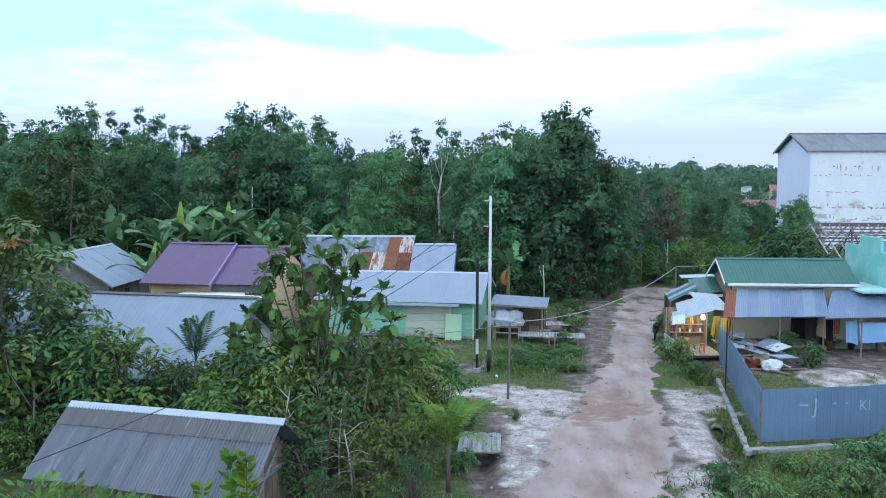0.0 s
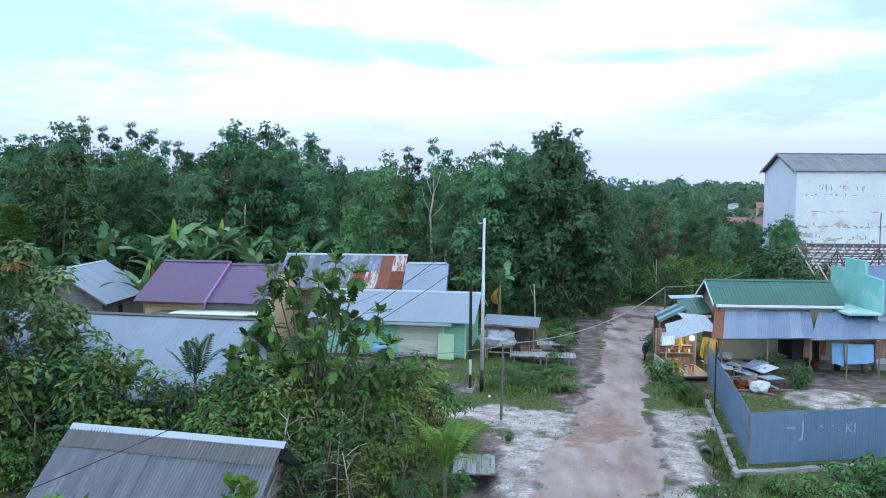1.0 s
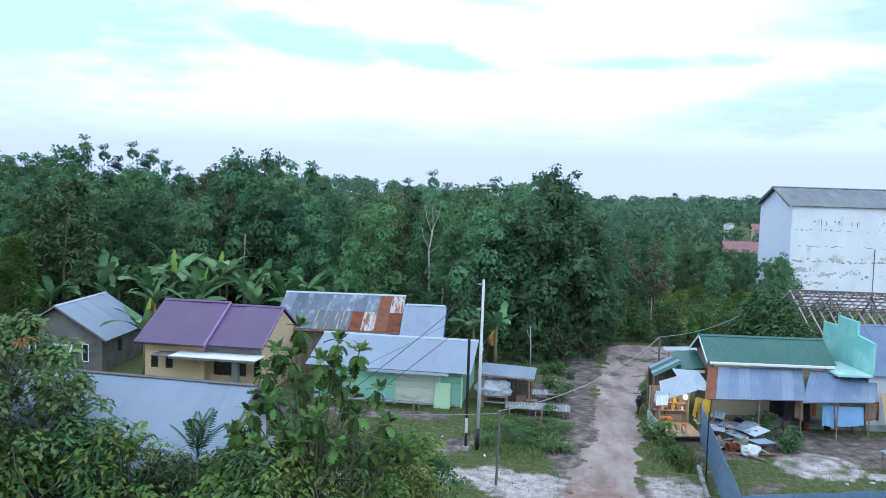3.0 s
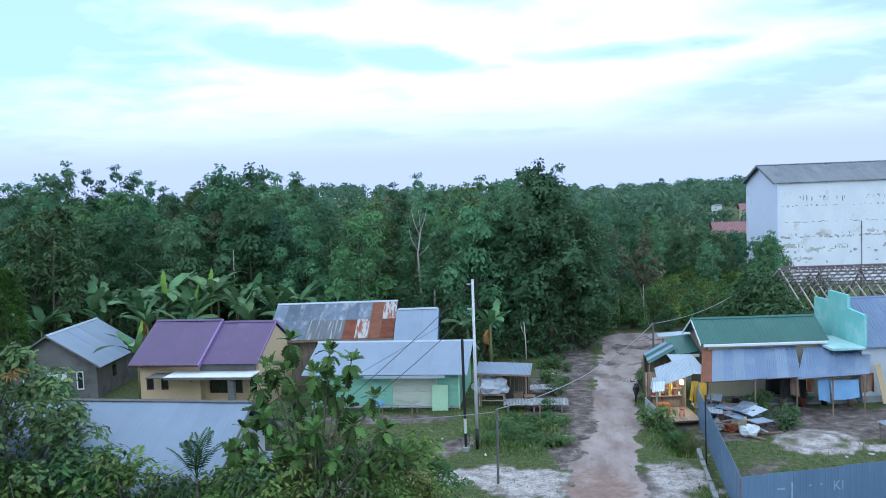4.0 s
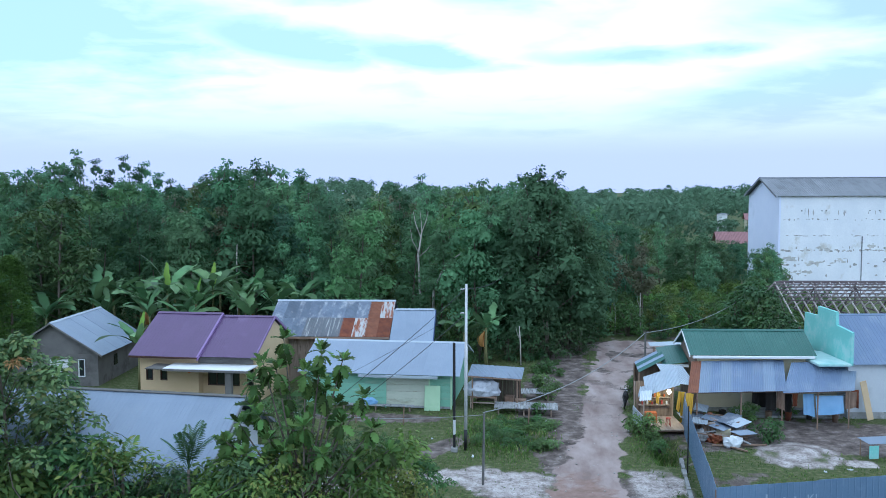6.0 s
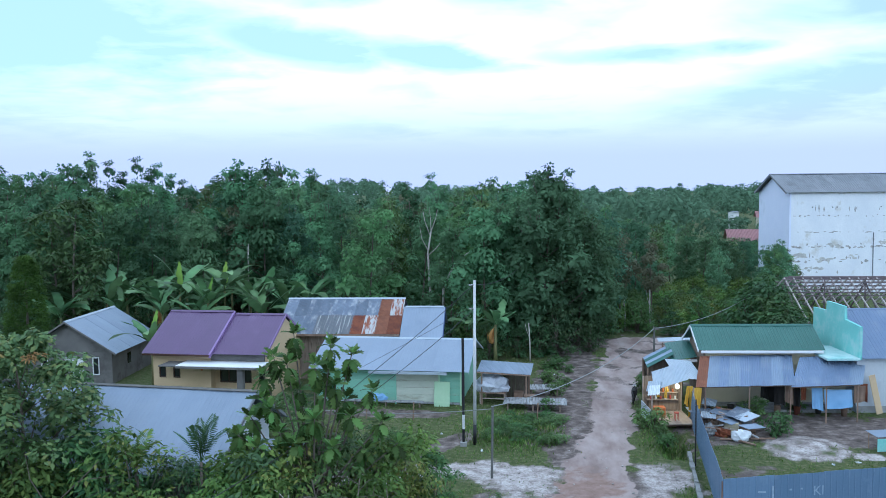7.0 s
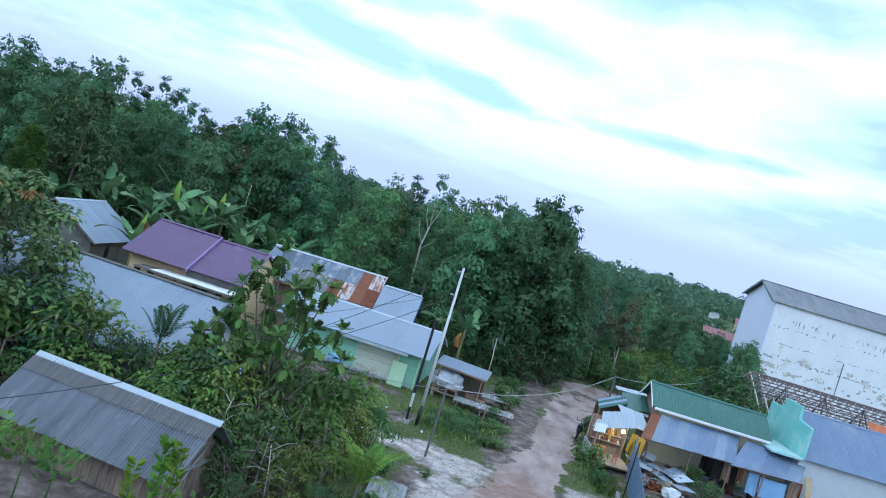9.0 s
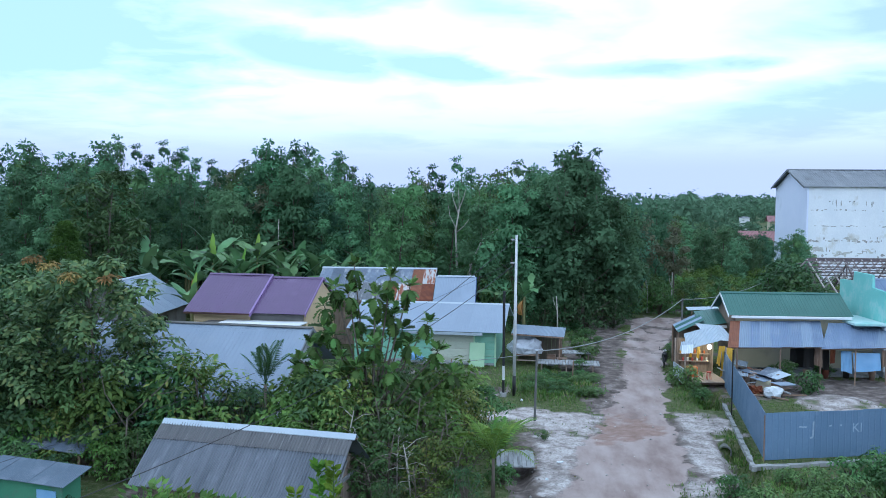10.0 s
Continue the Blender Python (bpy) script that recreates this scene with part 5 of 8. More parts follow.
box_part("floor_bearer", 0.15, 0.1, 0.16, 2.2, 0.2, 0.26, TIMBER, H)
for x in (0.2, 2.1):
    for y in (0.2, 2.4):
        box_part("foot", x - 0.05, y - 0.05, -0.35, x + 0.05, y + 0.05, 0.26, TIMBER, H)
box_part("back_wall", -0.1, 2.62, 0.3, 2.2, 2.68, 2.2, WOOD, H)
box_part("side_board", -0.34, 0.4, 0.1, -0.28, 2.5, 0.9, ZINC_WHITE, H)
for z in (0.95, 1.35):
    box_part("shelf", 0.0, 2.3, z, 1.9, 2.6, z + 0.03, TIMBER_PALE, H)
box_part("counter", 0.1, 1.2, 0.3, 0.8, 1.6, 0.85, ORANGE, H, "orange painted counter", 0.02)
S = pose(9.15, 38.1, 0, 0, 0, 6) @ Matrix.Diagonal((0.86, 1, 1, 1))
for i in range(12):
    z = 0.98 if i % 2 else 1.38
    T = thing("packet", S @ pose(0.1 + i * 0.15, 2.42, z), "small bright packet of goods on the stall shelf", "packet", "goods in the stall")
    box_part("bag", -0.05, -0.05, 0, 0.05, 0.05, random.uniform(0.14, 0.24), (YELLOW, RED, ORANGE, WHITE_SACK)[i % 4], T, bevel=0.015)
for x, h, r in ((2.05, 1.55, 4), (2.3, 1.4, -6), (2.5, 1.5, 2), (1.9, 1.0, 8), (0.75, 0.6, 3), (0.3, 0.7, -3), (2.7, 1.2, 5)):
    T = thing("hanging_cloth", S @ pose(x, 0.55 + 0.5 * abs(2.15 - x), 2.1 - 0.05 * r % 0.2, 0, r, 20), "yellow cloth banner hung in the stall", "cloth", "yellow cloths in the stall")
    cloth("banner", 0.2, h, YELLOW, T, pose(0, 0, 0), r, 0.04)
T = thing("lamp", S @ pose(1.55, 1.4, 1.92), "round lit lamp globe hung in the stall", "lamp")
bm = bmesh.new()
bmesh.ops.create_uvsphere(bm, u_segments=16, v_segments=10, radius=0.13)
part("globe", bm, LAMP, T, "glowing warm white globe")
rod("cord", (0, 0, 0.12), (0, 0, 0.25), 0.012, CABLE, T, 5)
bulb = new("lamp_bulb", bpy.data.lights.new("lamp_bulb", "POINT"))
bulb.data.energy, bulb.data.color, bulb.data.shadow_soft_size = 50, (1.0, 0.72, 0.30), 0.04
bulb.matrix_world = S @ pose(1.55, 1.4, 1.7)
T = thing("stool", S @ pose(1.3, 0.7, 0.3), "small red plastic stool on the stall floor", "stool")
bm = bmesh.new()
bmesh.ops.create_cone(bm, segments=12, radius1=0.15, radius2=0.15, depth=0.04, cap_ends=True, matrix=Matrix.Translation((0, 0, 0.4)))
part("seat", bm, RED, T)
for a in range(4):
    c, s = math.cos(a * 1.57 + 0.78), math.sin(a * 1.57 + 0.78)
    rod("leg", (0.16 * c, 0.16 * s, 0), (0.11 * c, 0.11 * s, 0.39), 0.018, RED, T, 6)

# motorbike at the roadside
T = thing("motorbike", pose(8.55, 43.4, 0, 0, 8, 80), "dark parked motorbike with a bright headlamp, on its side stand", "motorbike")
for x in (-0.6, 0.62):
    bm = bmesh.new()
    for k in range(20):
        a0, a1 = 2 * math.pi * k / 20, 2 * math.pi * (k + 1) / 20
        beam(bm, (x + 0.26 * math.cos(a0), 0, 0.29 + 0.26 * math.sin(a0)), (x + 0.26 * math.cos(a1), 0, 0.29 + 0.26 * math.sin(a1)), 0.07)
    wheel = part("wheel", bm, RUBBER, T, "black tyre")
    bm = bmesh.new()
    for k in range(6):
        a0 = math.pi * k / 3
        beam(bm, (x, 0, 0.29), (x + 0.23 * math.cos(a0), 0, 0.29 + 0.23 * math.sin(a0)), 0.025)
    part("rim", bm, CHROME, wheel)
lump("body", 0.42, 0.13, 0.42, BLACK, T, 2, 3, 0.2).location = (0, 0, 0.32)
lump("seat", 0.40, 0.13, 0.14, RUBBER, T, 4, 3, 0.1).location = (-0.28, 0, 0.72)
lump("leg_shield", 0.10, 0.17, 0.5, BLACK, T, 6, 3, 0.1).location = (0.42, 0, 0.42)
rod("fork", (0.62, 0, 0.29), (0.42, 0, 0.98), 0.035, CHROME, T)
rod("handlebar", (0.40, -0.33, 1.02), (0.40, 0.33, 1.02), 0.02, BLACK, T)
lump("headlamp", 0.09, 0.11, 0.14, WHITE, T, 8, 2, 0.05).location = (0.5, 0, 0.93)
rod("stand", (-0.1, 0.05, 0.3), (-0.15, 0.24, 0), 0.015, CHROME, T)
for y in (-0.28, 0.28):
    rod("mirror_stalk", (0.40, y, 1.02), (0.38, y * 1.15, 1.2), 0.01, BLACK, T, 5)

# blue sheet fence with its concrete footing
A, B, C = Vector((9.6, 25.7, 0)), Vector((11.1, 40.3, 0)), Vector((9.6, 25.7, 0)) + Vector((math.cos(radians(16.2)), math.sin(radians(16.2)), 0)) * 19
F = thing("fence", pose(0, 0, 0), "tall blue-grey sheet metal fence round the yard", "fence", kind="structure")


def fence_run(a, b, width=0.98):
    d = b - a
    n = round(d.length / width)
    ang = math.degrees(math.atan2(d.y, d.x))
    for i in range(n):
        p = a.lerp(b, i / n)
        me = sheet_mesh(d.length / n + 0.02, 1.78, 0.24, 0.012, FENCE, "rib")
        part("fence_panel", me, FENCE, F, m=pose(p.x, p.y, 0.06 + random.uniform(-0.012, 0.012), 90 + random.uniform(-0.5, 0.5), 0, ang))
    for i in range(0, n + 1, 2):
        p = a.lerp(b, i / n) + Vector((-d.y, d.x, 0)).normalized() * 0.05
        rod("fence_post", (p.x, p.y, -0.2), (p.x, p.y, 1.75), 0.035, TIMBER, F, 6)


fence_run(A, C)
fence_run(B, A)
bm = bmesh.new()
for p, q, w, o in ((Vector((8.95, 24.55, 0.06)), Vector((9.98, 34.3, 0.06)), 0.24, 0), (Vector((8.86, 24.7, 0.06)), Vector((8.86, 24.7, 0.06)) + (C - A).normalized() * 19, 0.34, 0)):
    n = 26
    for i in range(n):
        a, b = p.lerp(q, i / n), p.lerp(q, (i + 1) / n)
        beam(bm, a + Vector((0, 0, random.uniform(-0.02, 0.02))), b + Vector((0, 0, random.uniform(-0.03, 0.03))), w * 0.7 + random.uniform(-0.05, 0.05), 0.16)
part("footing", bm, CONCRETE, F, "broken grey concrete footing")


def lettering(text, size, mat, parent, m, label):
    cu = bpy.data.curves.new("lettering", "FONT")
    cu.body, cu.size, cu.extrude = text, size, 0.004
    tmp = bpy.data.objects.new("lettering", cu)
    me = bpy.data.meshes.new_from_object(tmp)
    bpy.data.objects.remove(tmp)
    me.materials.clear()
    me.materials.append(mat)
    return part("lettering", me, mat, parent, label, m)


run = (C - A).normalized()
face = Vector((run.y, -run.x, 0))
ang = 16.2
for text, u, z, size in (("J", 1.85, 0.98, 0.72), ("KI", 3.55, 1.0, 0.5)):
    p = A + run * u + face * 0.03
    lettering(text, size, CHALK, F, pose(p.x, p.y, z, 90, 0, ang), "faded hand-painted white letters")
for u, w in ((1.35, 0.32), (2.6, 0.1), (3.05, 0.08)):
    p = A + run * u + face * 0.02
    part("paint_mark", box(bmesh.new(), 0, -0.004, 0, w, 0, 0.06), CHALK, F, "", pose(p.x, p.y, 1.25, 0, 4, ang))

# plastic scraps on the verges
for i, (x, y) in enumerate(((-1.8, 36.6), (3.4, 35.6), (0.4, 34.0), (4.6, 44.0), (5.0, 47.5), (4.2, 50.5), (8.5, 25.2), (7.9, 24.0), (2.0, 24.6), (1.5, 22.6), (16.0, 33.2), (17.2, 33.6), (4.0, 40.2))):
    T = thing("plastic_bag", pose(x, y, ground_height(x, y) + 0.005, 0, 0, 47 * i), "crumpled white plastic scrap lying on the ground", "plastic bag", "plastic scraps on the verges")
    lump("scrap", 0.06 + 0.03 * (i % 3), 0.05, 0.07, WHITE_SACK, T, 40 + i, 2, 0.8)

# culvert pipe mouth in the ditch
T = thing("culvert_pipe", pose(8.62, 27.75, -0.32, 90, 0, -8), "concrete culvert pipe mouth in the ditch", "pipe")
bm = bmesh.new()
for r, k in ((0.27, 0), (0.22, 1)):
    ring = [[bm.verts.new((r * math.cos(2 * math.pi * i / 20), r * math.sin(2 * math.pi * i / 20), z)) for i in range(20)] for z in (-1.6, 0.0)]
    for i in range(20):
        j = (i + 1) % 20
        bm.faces.new((ring[0][i], ring[0][j], ring[1][j], ring[1][i]) if k == 0 else (ring[0][j], ring[0][i], ring[1][i], ring[1][j]))
    if k == 0:
        outer = ring[1]
for i in range(20):
    j = (i + 1) % 20
    bm.faces.new((outer[i], outer[j], ring[1][j], ring[1][i]))
part("pipe", bm, CONCRETE_DARK, T)

# plank bridge
T = thing("plank_bridge", pose(-0.28, 23.3, 0.06, 0, 0, 3), "small bridge of grey planks over the roadside ditch", "bridge")
for i in range(9):
    box_part("plank", i * 0.155, random.uniform(-0.08, 0.03), 0.08, i * 0.155 + 0.145, 2.0 + random.uniform(-0.05, 0.1), 0.12, WOOD_GREY, T)
for y in (0.2, 1.75):
    box_part("bearer", -0.05, y, 0.0, 1.45, y + 0.1, 0.08, WOOD, T)

# poles and cables
T = thing("utility_pole", pose(0, 35, 0, 0.0, 0.3, 0), "tall white steel utility pole with a black base", "utility pole")
v, f = tube([(0, 0, 0), (0, 0, 1.0)], [0.085, 0.083], 12)
part("base", mesh_of("base", v, f, BLACK, True), BLACK, T, "black painted foot")
v, f = tube([(0, 0, 1.0), (0, 0, 5.0), (0, 0, 5.02), (0, 0, 8.0)], [0.082, 0.078, 0.066, 0.06], 12)
part("shaft", mesh_of("shaft", v, f, POLE_WHITE, True), POLE_WHITE, T)
for z in (7.75, 6.6):
    box_part("bracket", -0.28, -0.04, z, 0.02, 0.04, z + 0.06, CHROME, T)
T = thing("utility_pole", pose(-0.52, 34.7, 0), "black and white banded service pole on a concrete foot", "utility pole")
box_part("foot", -0.16, -0.16, 0, 0.16, 0.16, 0.22, CONCRETE, T, bevel=0.02)
for z0, z1, mat in ((0.2, 0.85, BLACK), (0.85, 1.55, POLE_WHITE), (1.55, 5.25, BLACK)):
    rod("band", (0, 0, z0), (0, 0, z1), 0.065, mat, T, 12)
T = thing("post", pose(1.05, 30.4, -0.05, 1, 1, 0), "grey timber cable post at the sandy corner", "post")
rod("shaft", (0, 0, 0), (0, 0, 3.15), 0.055, GREY_POST, T, 8, r2=0.045)
T = thing("post", pose(10.48, 49.1, 0), "thin grey cable post beside the road", "post")
rod("shaft", (0, 0, 0), (0, 0, 3.45), 0.06, GREY_POST, T, 8)
T = thing("post", pose(19.9, 63.6, 0), "thin pale post with a short cross arm", "post")
rod("shaft", (0, 0, 0), (0, 0, 3.9), 0.05, GREY_POST, T, 8)
rod("cross_arm", (-0.3, 0, 3.55), (0.3, 0, 3.55), 0.03, WHITE, T, 6)
T = thing("post", pose(9.95, 32.6, 0), "thin dark pole standing by the fence", "post")
rod("shaft", (0, 0, -0.1), (0, 0, 3.0), 0.03, BLACK, T, 8)
for x, y, h in ((-3.6, 39.0, 1.0), (-6.2, 39.2, 1.1), (3.0, 38.5, 1.2)):
    T = thing("stake", pose(x, y, 0, 2, 3, 0), "short wooden stake in the grass", "post", "stakes in the grass")
    rod("shaft", (0, 0, 0), (0, 0, h), 0.035, TIMBER, T, 6)
cable("cable", (0, 35, 7.8), (-7.2, 23.5, 2.6), 0.25, 0.014, CABLE, "black service cable from the pole down to the houses")
cable("cable", (-0.3, 35, 6.6), (-15.5, 13.0, 1.9), 0.5, 0.008, CABLE, "black service cable slung over the plank shed")
cable("cable", (0, 35, 6.6), (-12.2, 8.0, 2.2), 1.17, 0.014, CABLE, "black service cable sagging low over the plank shed")
cable("cable", (0, 35, 7.8), (2.0, 62.0, 6.5), 0.5, 0.014, CABLE, "black service cable running to the trees")
cable("cable", (1.05, 30.4, 3.1), (10.48, 49.1, 3.4), 0.75, 0.022, CABLE_PALE, "sagging grey cable across the road")
cable("cable", (1.05, 30.4, 3.0), (-9.5, 38.5, 0.7), 0.25, 0.016, CABLE_PALE, "grey cable running low over the grass")
cable("cable", (10.48, 49.1, 3.4), (19.9, 63.6, 3.6), 0.45, 0.022, CABLE_PALE, "grey cable to the far post")

# scrap in the yard
T = thing("trestle", pose(12.2, 38.9, 0, 0, 0, -20), "rough timber trestle loaded with zinc offcuts", "trestle")
for x in (-0.7, 0.2, 1.2):
    for y in (-0.6, 0.6):
        rod("leg", (x, y, 0), (x, y, 0.85), 0.04, TIMBER, T, 6)
for y in (-0.6, 0.6):
    rod("rail", (-0.8, y, 0.82), (1.3, y, 0.82), 0.035, TIMBER, T, 6)
for x, y, z, rz, w, l, mat in ((-1.0, -0.5, 0.89, 8, 0.8, 1.7, ZINC_OLD), (-0.3, -0.7, 0.93, -6, 0.8, 1.8, ZINC), (0.5, -0.9, 0.90, -14, 0.75, 1.6, ZINC_OLD),
                               (0.9, -1.0, 0.86, -28, 0.7, 1.3, ZINC_WHITE), (-0.8, 0.2, 1.08, 3, 0.7, 1.2, ZINC_WHITE), (-1.2, -1.0, 0.9, 18, 0.8, 1.3, ZINC), (0.2, -1.5, 0.8, -20, 0.8, 1.2, ZINC), (1.2, -1.6, 0.66, -38, 0.7, 1.2, ZINC), (-0.6, -1.5, 0.84, 5, 0.75, 1.1, ZINC_WHITE)):
    U = thing("zinc_sheet", pose(12.2, 38.9, 0, 0, 0, -20) @ pose(x, y, z, random.uniform(-6, 5), random.uniform(1, 9), rz), "loose pale zinc sheet lying on the trestle", "metal sheet", "loose zinc sheets")
    part("sheet", sheet_mesh(w, l, 0.076, 0.012, mat), mat, U)
# plain lumps added to fill in the dark brown clutter below the sheets
for i, (x, y, sx, sy_, sz, mat) in enumerate(((11.9, 38.3, 0.5, 0.4, 0.7, TIMBER), (12.5, 38.2, 0.6, 0.4, 0.6, WOOD), (11.5, 37.6, 0.4, 0.35, 0.5, WOOD_GREY), (13.1, 37.9, 0.45, 0.4, 0.5, TIMBER), (12.1, 37.3, 0.4, 0.3, 0.4, RUST), (11.6, 39.2, 0.5, 0.5, 0.75, WOOD), (13.4, 38.6, 0.4, 0.4, 0.55, WOOD_GREY), (12.6, 39.3, 0.6, 0.5, 0.7, RUST))):
    T = thing("scrap_sack", pose(x, y, 0, 0, 0, 40 * i), "slumped brown lump filling in for clutter under the zinc sheets", "sack", "sacks of scrap")
    lump("sack", sx, sy_, sz, mat, T, 20 + i, 3, 0.7)
for i in range(12):
    T = thing("timber_offcut", pose(11.5 + 0.18 * i, 37.4 + random.uniform(-0.9, 1.6), random.uniform(0.3, 0.75), random.uniform(-12, 12), random.uniform(-25, 25), random.uniform(0, 180)), "short brown timber offcut on the scrap heap", "timber", "timber offcuts")
    box_part("bar", -0.5, 0, 0, random.uniform(0.3, 0.8), 0.08, 0.05, (TIMBER, WOOD_GREY, TIMBER_PALE)[i % 3], T)
T = thing("box", pose(12.65, 37.6, 0.25, 0, 0, -15), "cream wooden crate on the scrap heap", "box")
box_part("body", -0.35, -0.25, -0.25, 0.35, 0.25, 0.4, PALE_CREAM, T, bevel=0.02)
T = thing("sack", pose(12.85, 36.6, 0, 0, 0, 10), "bulging white plastic sack on the ground", "sack")
lump("sack", 0.45, 0.32, 0.55, WHITE_SACK, T, 9, 3, 0.25)
for i in range(9):
    T = thing("timber_offcut", pose(11.6 + 0.25 * i, 37.2 + random.uniform(-0.8, 1.2), 0.05, 0, random.uniform(-3, 3), random.uniform(-50, 50)), "short brown timber offcut on the ground", "timber", "timber offcuts")
    box_part("bar", 0, 0, 0, random.uniform(0.6, 1.4), 0.09, 0.06, TIMBER, T)
T = thing("table", pose(18.5, 34.9, 0, 0, 0, 12), "low table with a pale blue zinc top", "table")
part("top", sheet_mesh(1.9, 0.9, 0.076, 0.012, ZINC), ZINC, T, "", pose(0, 0, 0.8, 4, 0, 0))
for x in (0.1, 1.8):
    for y in (0.1, 0.8):
        rod("leg", (x, y, 0), (x, y, 0.8), 0.03, TIMBER, T, 6)
box_part("side_panel", 0.05, 0.02, 0.1, 0.5, 0.06, 0.7, TEAL, T)

# ---- tall white building behind ----
H = thing("tall_building", pose(32.2, 95.0, 0, 0, 0, 4.5), "tall windowless white building with stained walls and grey gable roof", "building")
W, D, ZE, ZR = 19.0, 5.0, 11.75, 13.85
slope(H, (-0.5, -0.35, ZE - 0.1), (W + 0.5, -0.35, ZE - 0.1), (-0.5, D, ZR), GREY_ROOF, 1.0, 1, 0.2, 0.02, "rib")
slope(H, (W + 0.5, 2 * D + 0.35, ZE - 0.1), (-0.5, 2 * D + 0.35, ZE - 0.1), (W + 0.5, D, ZR), GREY_ROOF, 1.0, 1, 0.2, 0.02, "rib")
ridge_cap(H, (-0.5, D, ZR), (W + 0.5, D, ZR), 0.25, GREY_ROOF)
barge(H, (-0.52, -0.35, ZE - 0.02), (-0.52, D, ZR + 0.06), GREY_ROOF, 0.25, 0.06)
barge(H, (-0.52, D, ZR + 0.06), (-0.52, 2 * D + 0.35, ZE - 0.02), GREY_ROOF, 0.25, 0.06)
box_part("wall", 0.2, 0, 0, W, 0.2, ZE, TOWER, H, "white plaster wall with dark drip stains")
prism("gable_wall", [(0, 0), (2 * D, 0), (2 * D, ZE), (D, ZR - 0.2), (0, ZE)], 0.0, 0.2, TOWER_END, H, "white gable wall coloured bluish for its shade", axis="x")
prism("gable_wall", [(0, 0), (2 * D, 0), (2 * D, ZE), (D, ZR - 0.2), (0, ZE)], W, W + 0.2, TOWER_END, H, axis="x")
box_part("wall", 0.2, 2 * D - 0.2, 0, W, 2 * D, ZE, TOWER, H)
STAIN = surface("dark_drip_stain", (0.29, 0.28, 0.265), (0.48, 0.47, 0.45), 2, 0.9, vary=0.25)

STAIN_PALE = surface("weathered_plaster", (0.44, 0.43, 0.40), (0.62, 0.61, 0.57), 2, 0.9, vary=0.16)


def stain_patch(x, z, w, h, mat=STAIN):
    """A thin ragged patch of damp on the wall, w wide and h high."""
    k = 11
    ring = []
    for q in range(k):
        a = 2 * math.pi * q / k
        ring.append((x + w / 2 * random.uniform(0.55, 1.2) * math.cos(a), z + h / 2 * random.uniform(0.45, 1.25) * math.sin(a)))
    prism("drip_stain", ring[::-1], -random.uniform(0.003, 0.012), 0.0, mat, H)


# rows of damp along the floor slabs: height, number, widths, heights, share left out
for z, n, w0, w1, h0, h1, gap in ((9.75, 30, 0.07, 0.18, 0.4, 1.0, 0.45), (8.95, 44, 0.10, 0.36, 0.06, 0.26, 0.45), (7.1, 52, 0.14, 0.6, 0.05, 0.16, 0.40), (5.35, 64, 0.14, 0.55, 0.08, 0.32, 0.22),
                                  (5.7, 40, 0.06, 0.2, 0.1, 0.4, 0.6), (3.7, 44, 0.14, 0.6, 0.08, 0.4, 0.5), (4.25, 30, 0.08, 0.3, 0.15, 0.6, 0.6), (2.5, 30, 0.1, 0.5, 0.1, 0.5, 0.5)):
    for i in range(n):
        if random.random() < gap or noise.noise(Vector((i * 0.27, z, 5))) < -0.25:
            continue
        stain_patch(0.6 + (W - 1.0) * (i + random.uniform(-0.45, 0.45)) / n, z + random.uniform(-0.08, 0.08) * (2.5 if z < 4.5 else 1), random.uniform(w0, w1), random.uniform(h0, h1))
# broad pale patches where the plaster has weathered
for x, z, w, h, n in ((1.3, 4.3, 0.9, 0.5, 16), (0.7, 3.9, 0.3, 0.5, 6), (4.6, 3.95, 1.1, 0.35, 14), (5.0, 5.6, 0.8, 0.3, 8), (7.4, 4.2, 0.5, 0.4, 6), (2.6, 2.75, 0.9, 0.3, 12), (12.6, 5.2, 1.4, 0.7, 16), (15.5, 4.4, 1.6, 0.6, 16), (10.6, 5.9, 0.5, 0.3, 6)):
    for _ in range(n):
        stain_patch(max(0.4, x + w * random.gauss(0, 0.5)), z + h * random.gauss(0, 0.5), random.uniform(0.2, 0.75), random.uniform(0.1, 0.4), STAIN_PALE)
for x in (2.6, 4.9, 5.4, 10.4, 11.5, 13.8, 16.6):
    rod("vent", (x, 0.02, 9.95), (x, -0.06, 9.95), 0.07, BLACK, H, 8, "small dark vent pipe")
rod("downpipe", (9.6, -0.06, 7.0), (9.6, -0.06, 0), 0.05, GREY_ROOF, H, 8)

# unfinished roof frame in front of it
TIMBER_GREY = surface("grey_weathered_timber", (0.34, 0.30, 0.285), (0.50, 0.45, 0.43), 2.0, 0.85, 0, 0.15, 25, vary=0.25)
TIMBER_DARK = surface("dark_weathered_timber", (0.10, 0.08, 0.085), (0.20, 0.16, 0.16), 2.0, 0.85, 0, 0.15, 25, vary=0.25)
H = thing("roof_frame", pose(22.1, 56.0, 0, 0, 0, 2), "unfinished house with bare timber roof trusses and battens", "house")
W, D, ZE, ZR = 15.0, 5.2, 2.75, 5.35
for i in range(23):
    x = i * W / 22
    for s in (0, 1):
        bm = bmesh.new()
        beam(bm, (x, 0 if s == 0 else 2 * D, ZE), (x, D, ZR), 0.055, 0.12)
        part("rafter", bm, TIMBER_GREY, H)
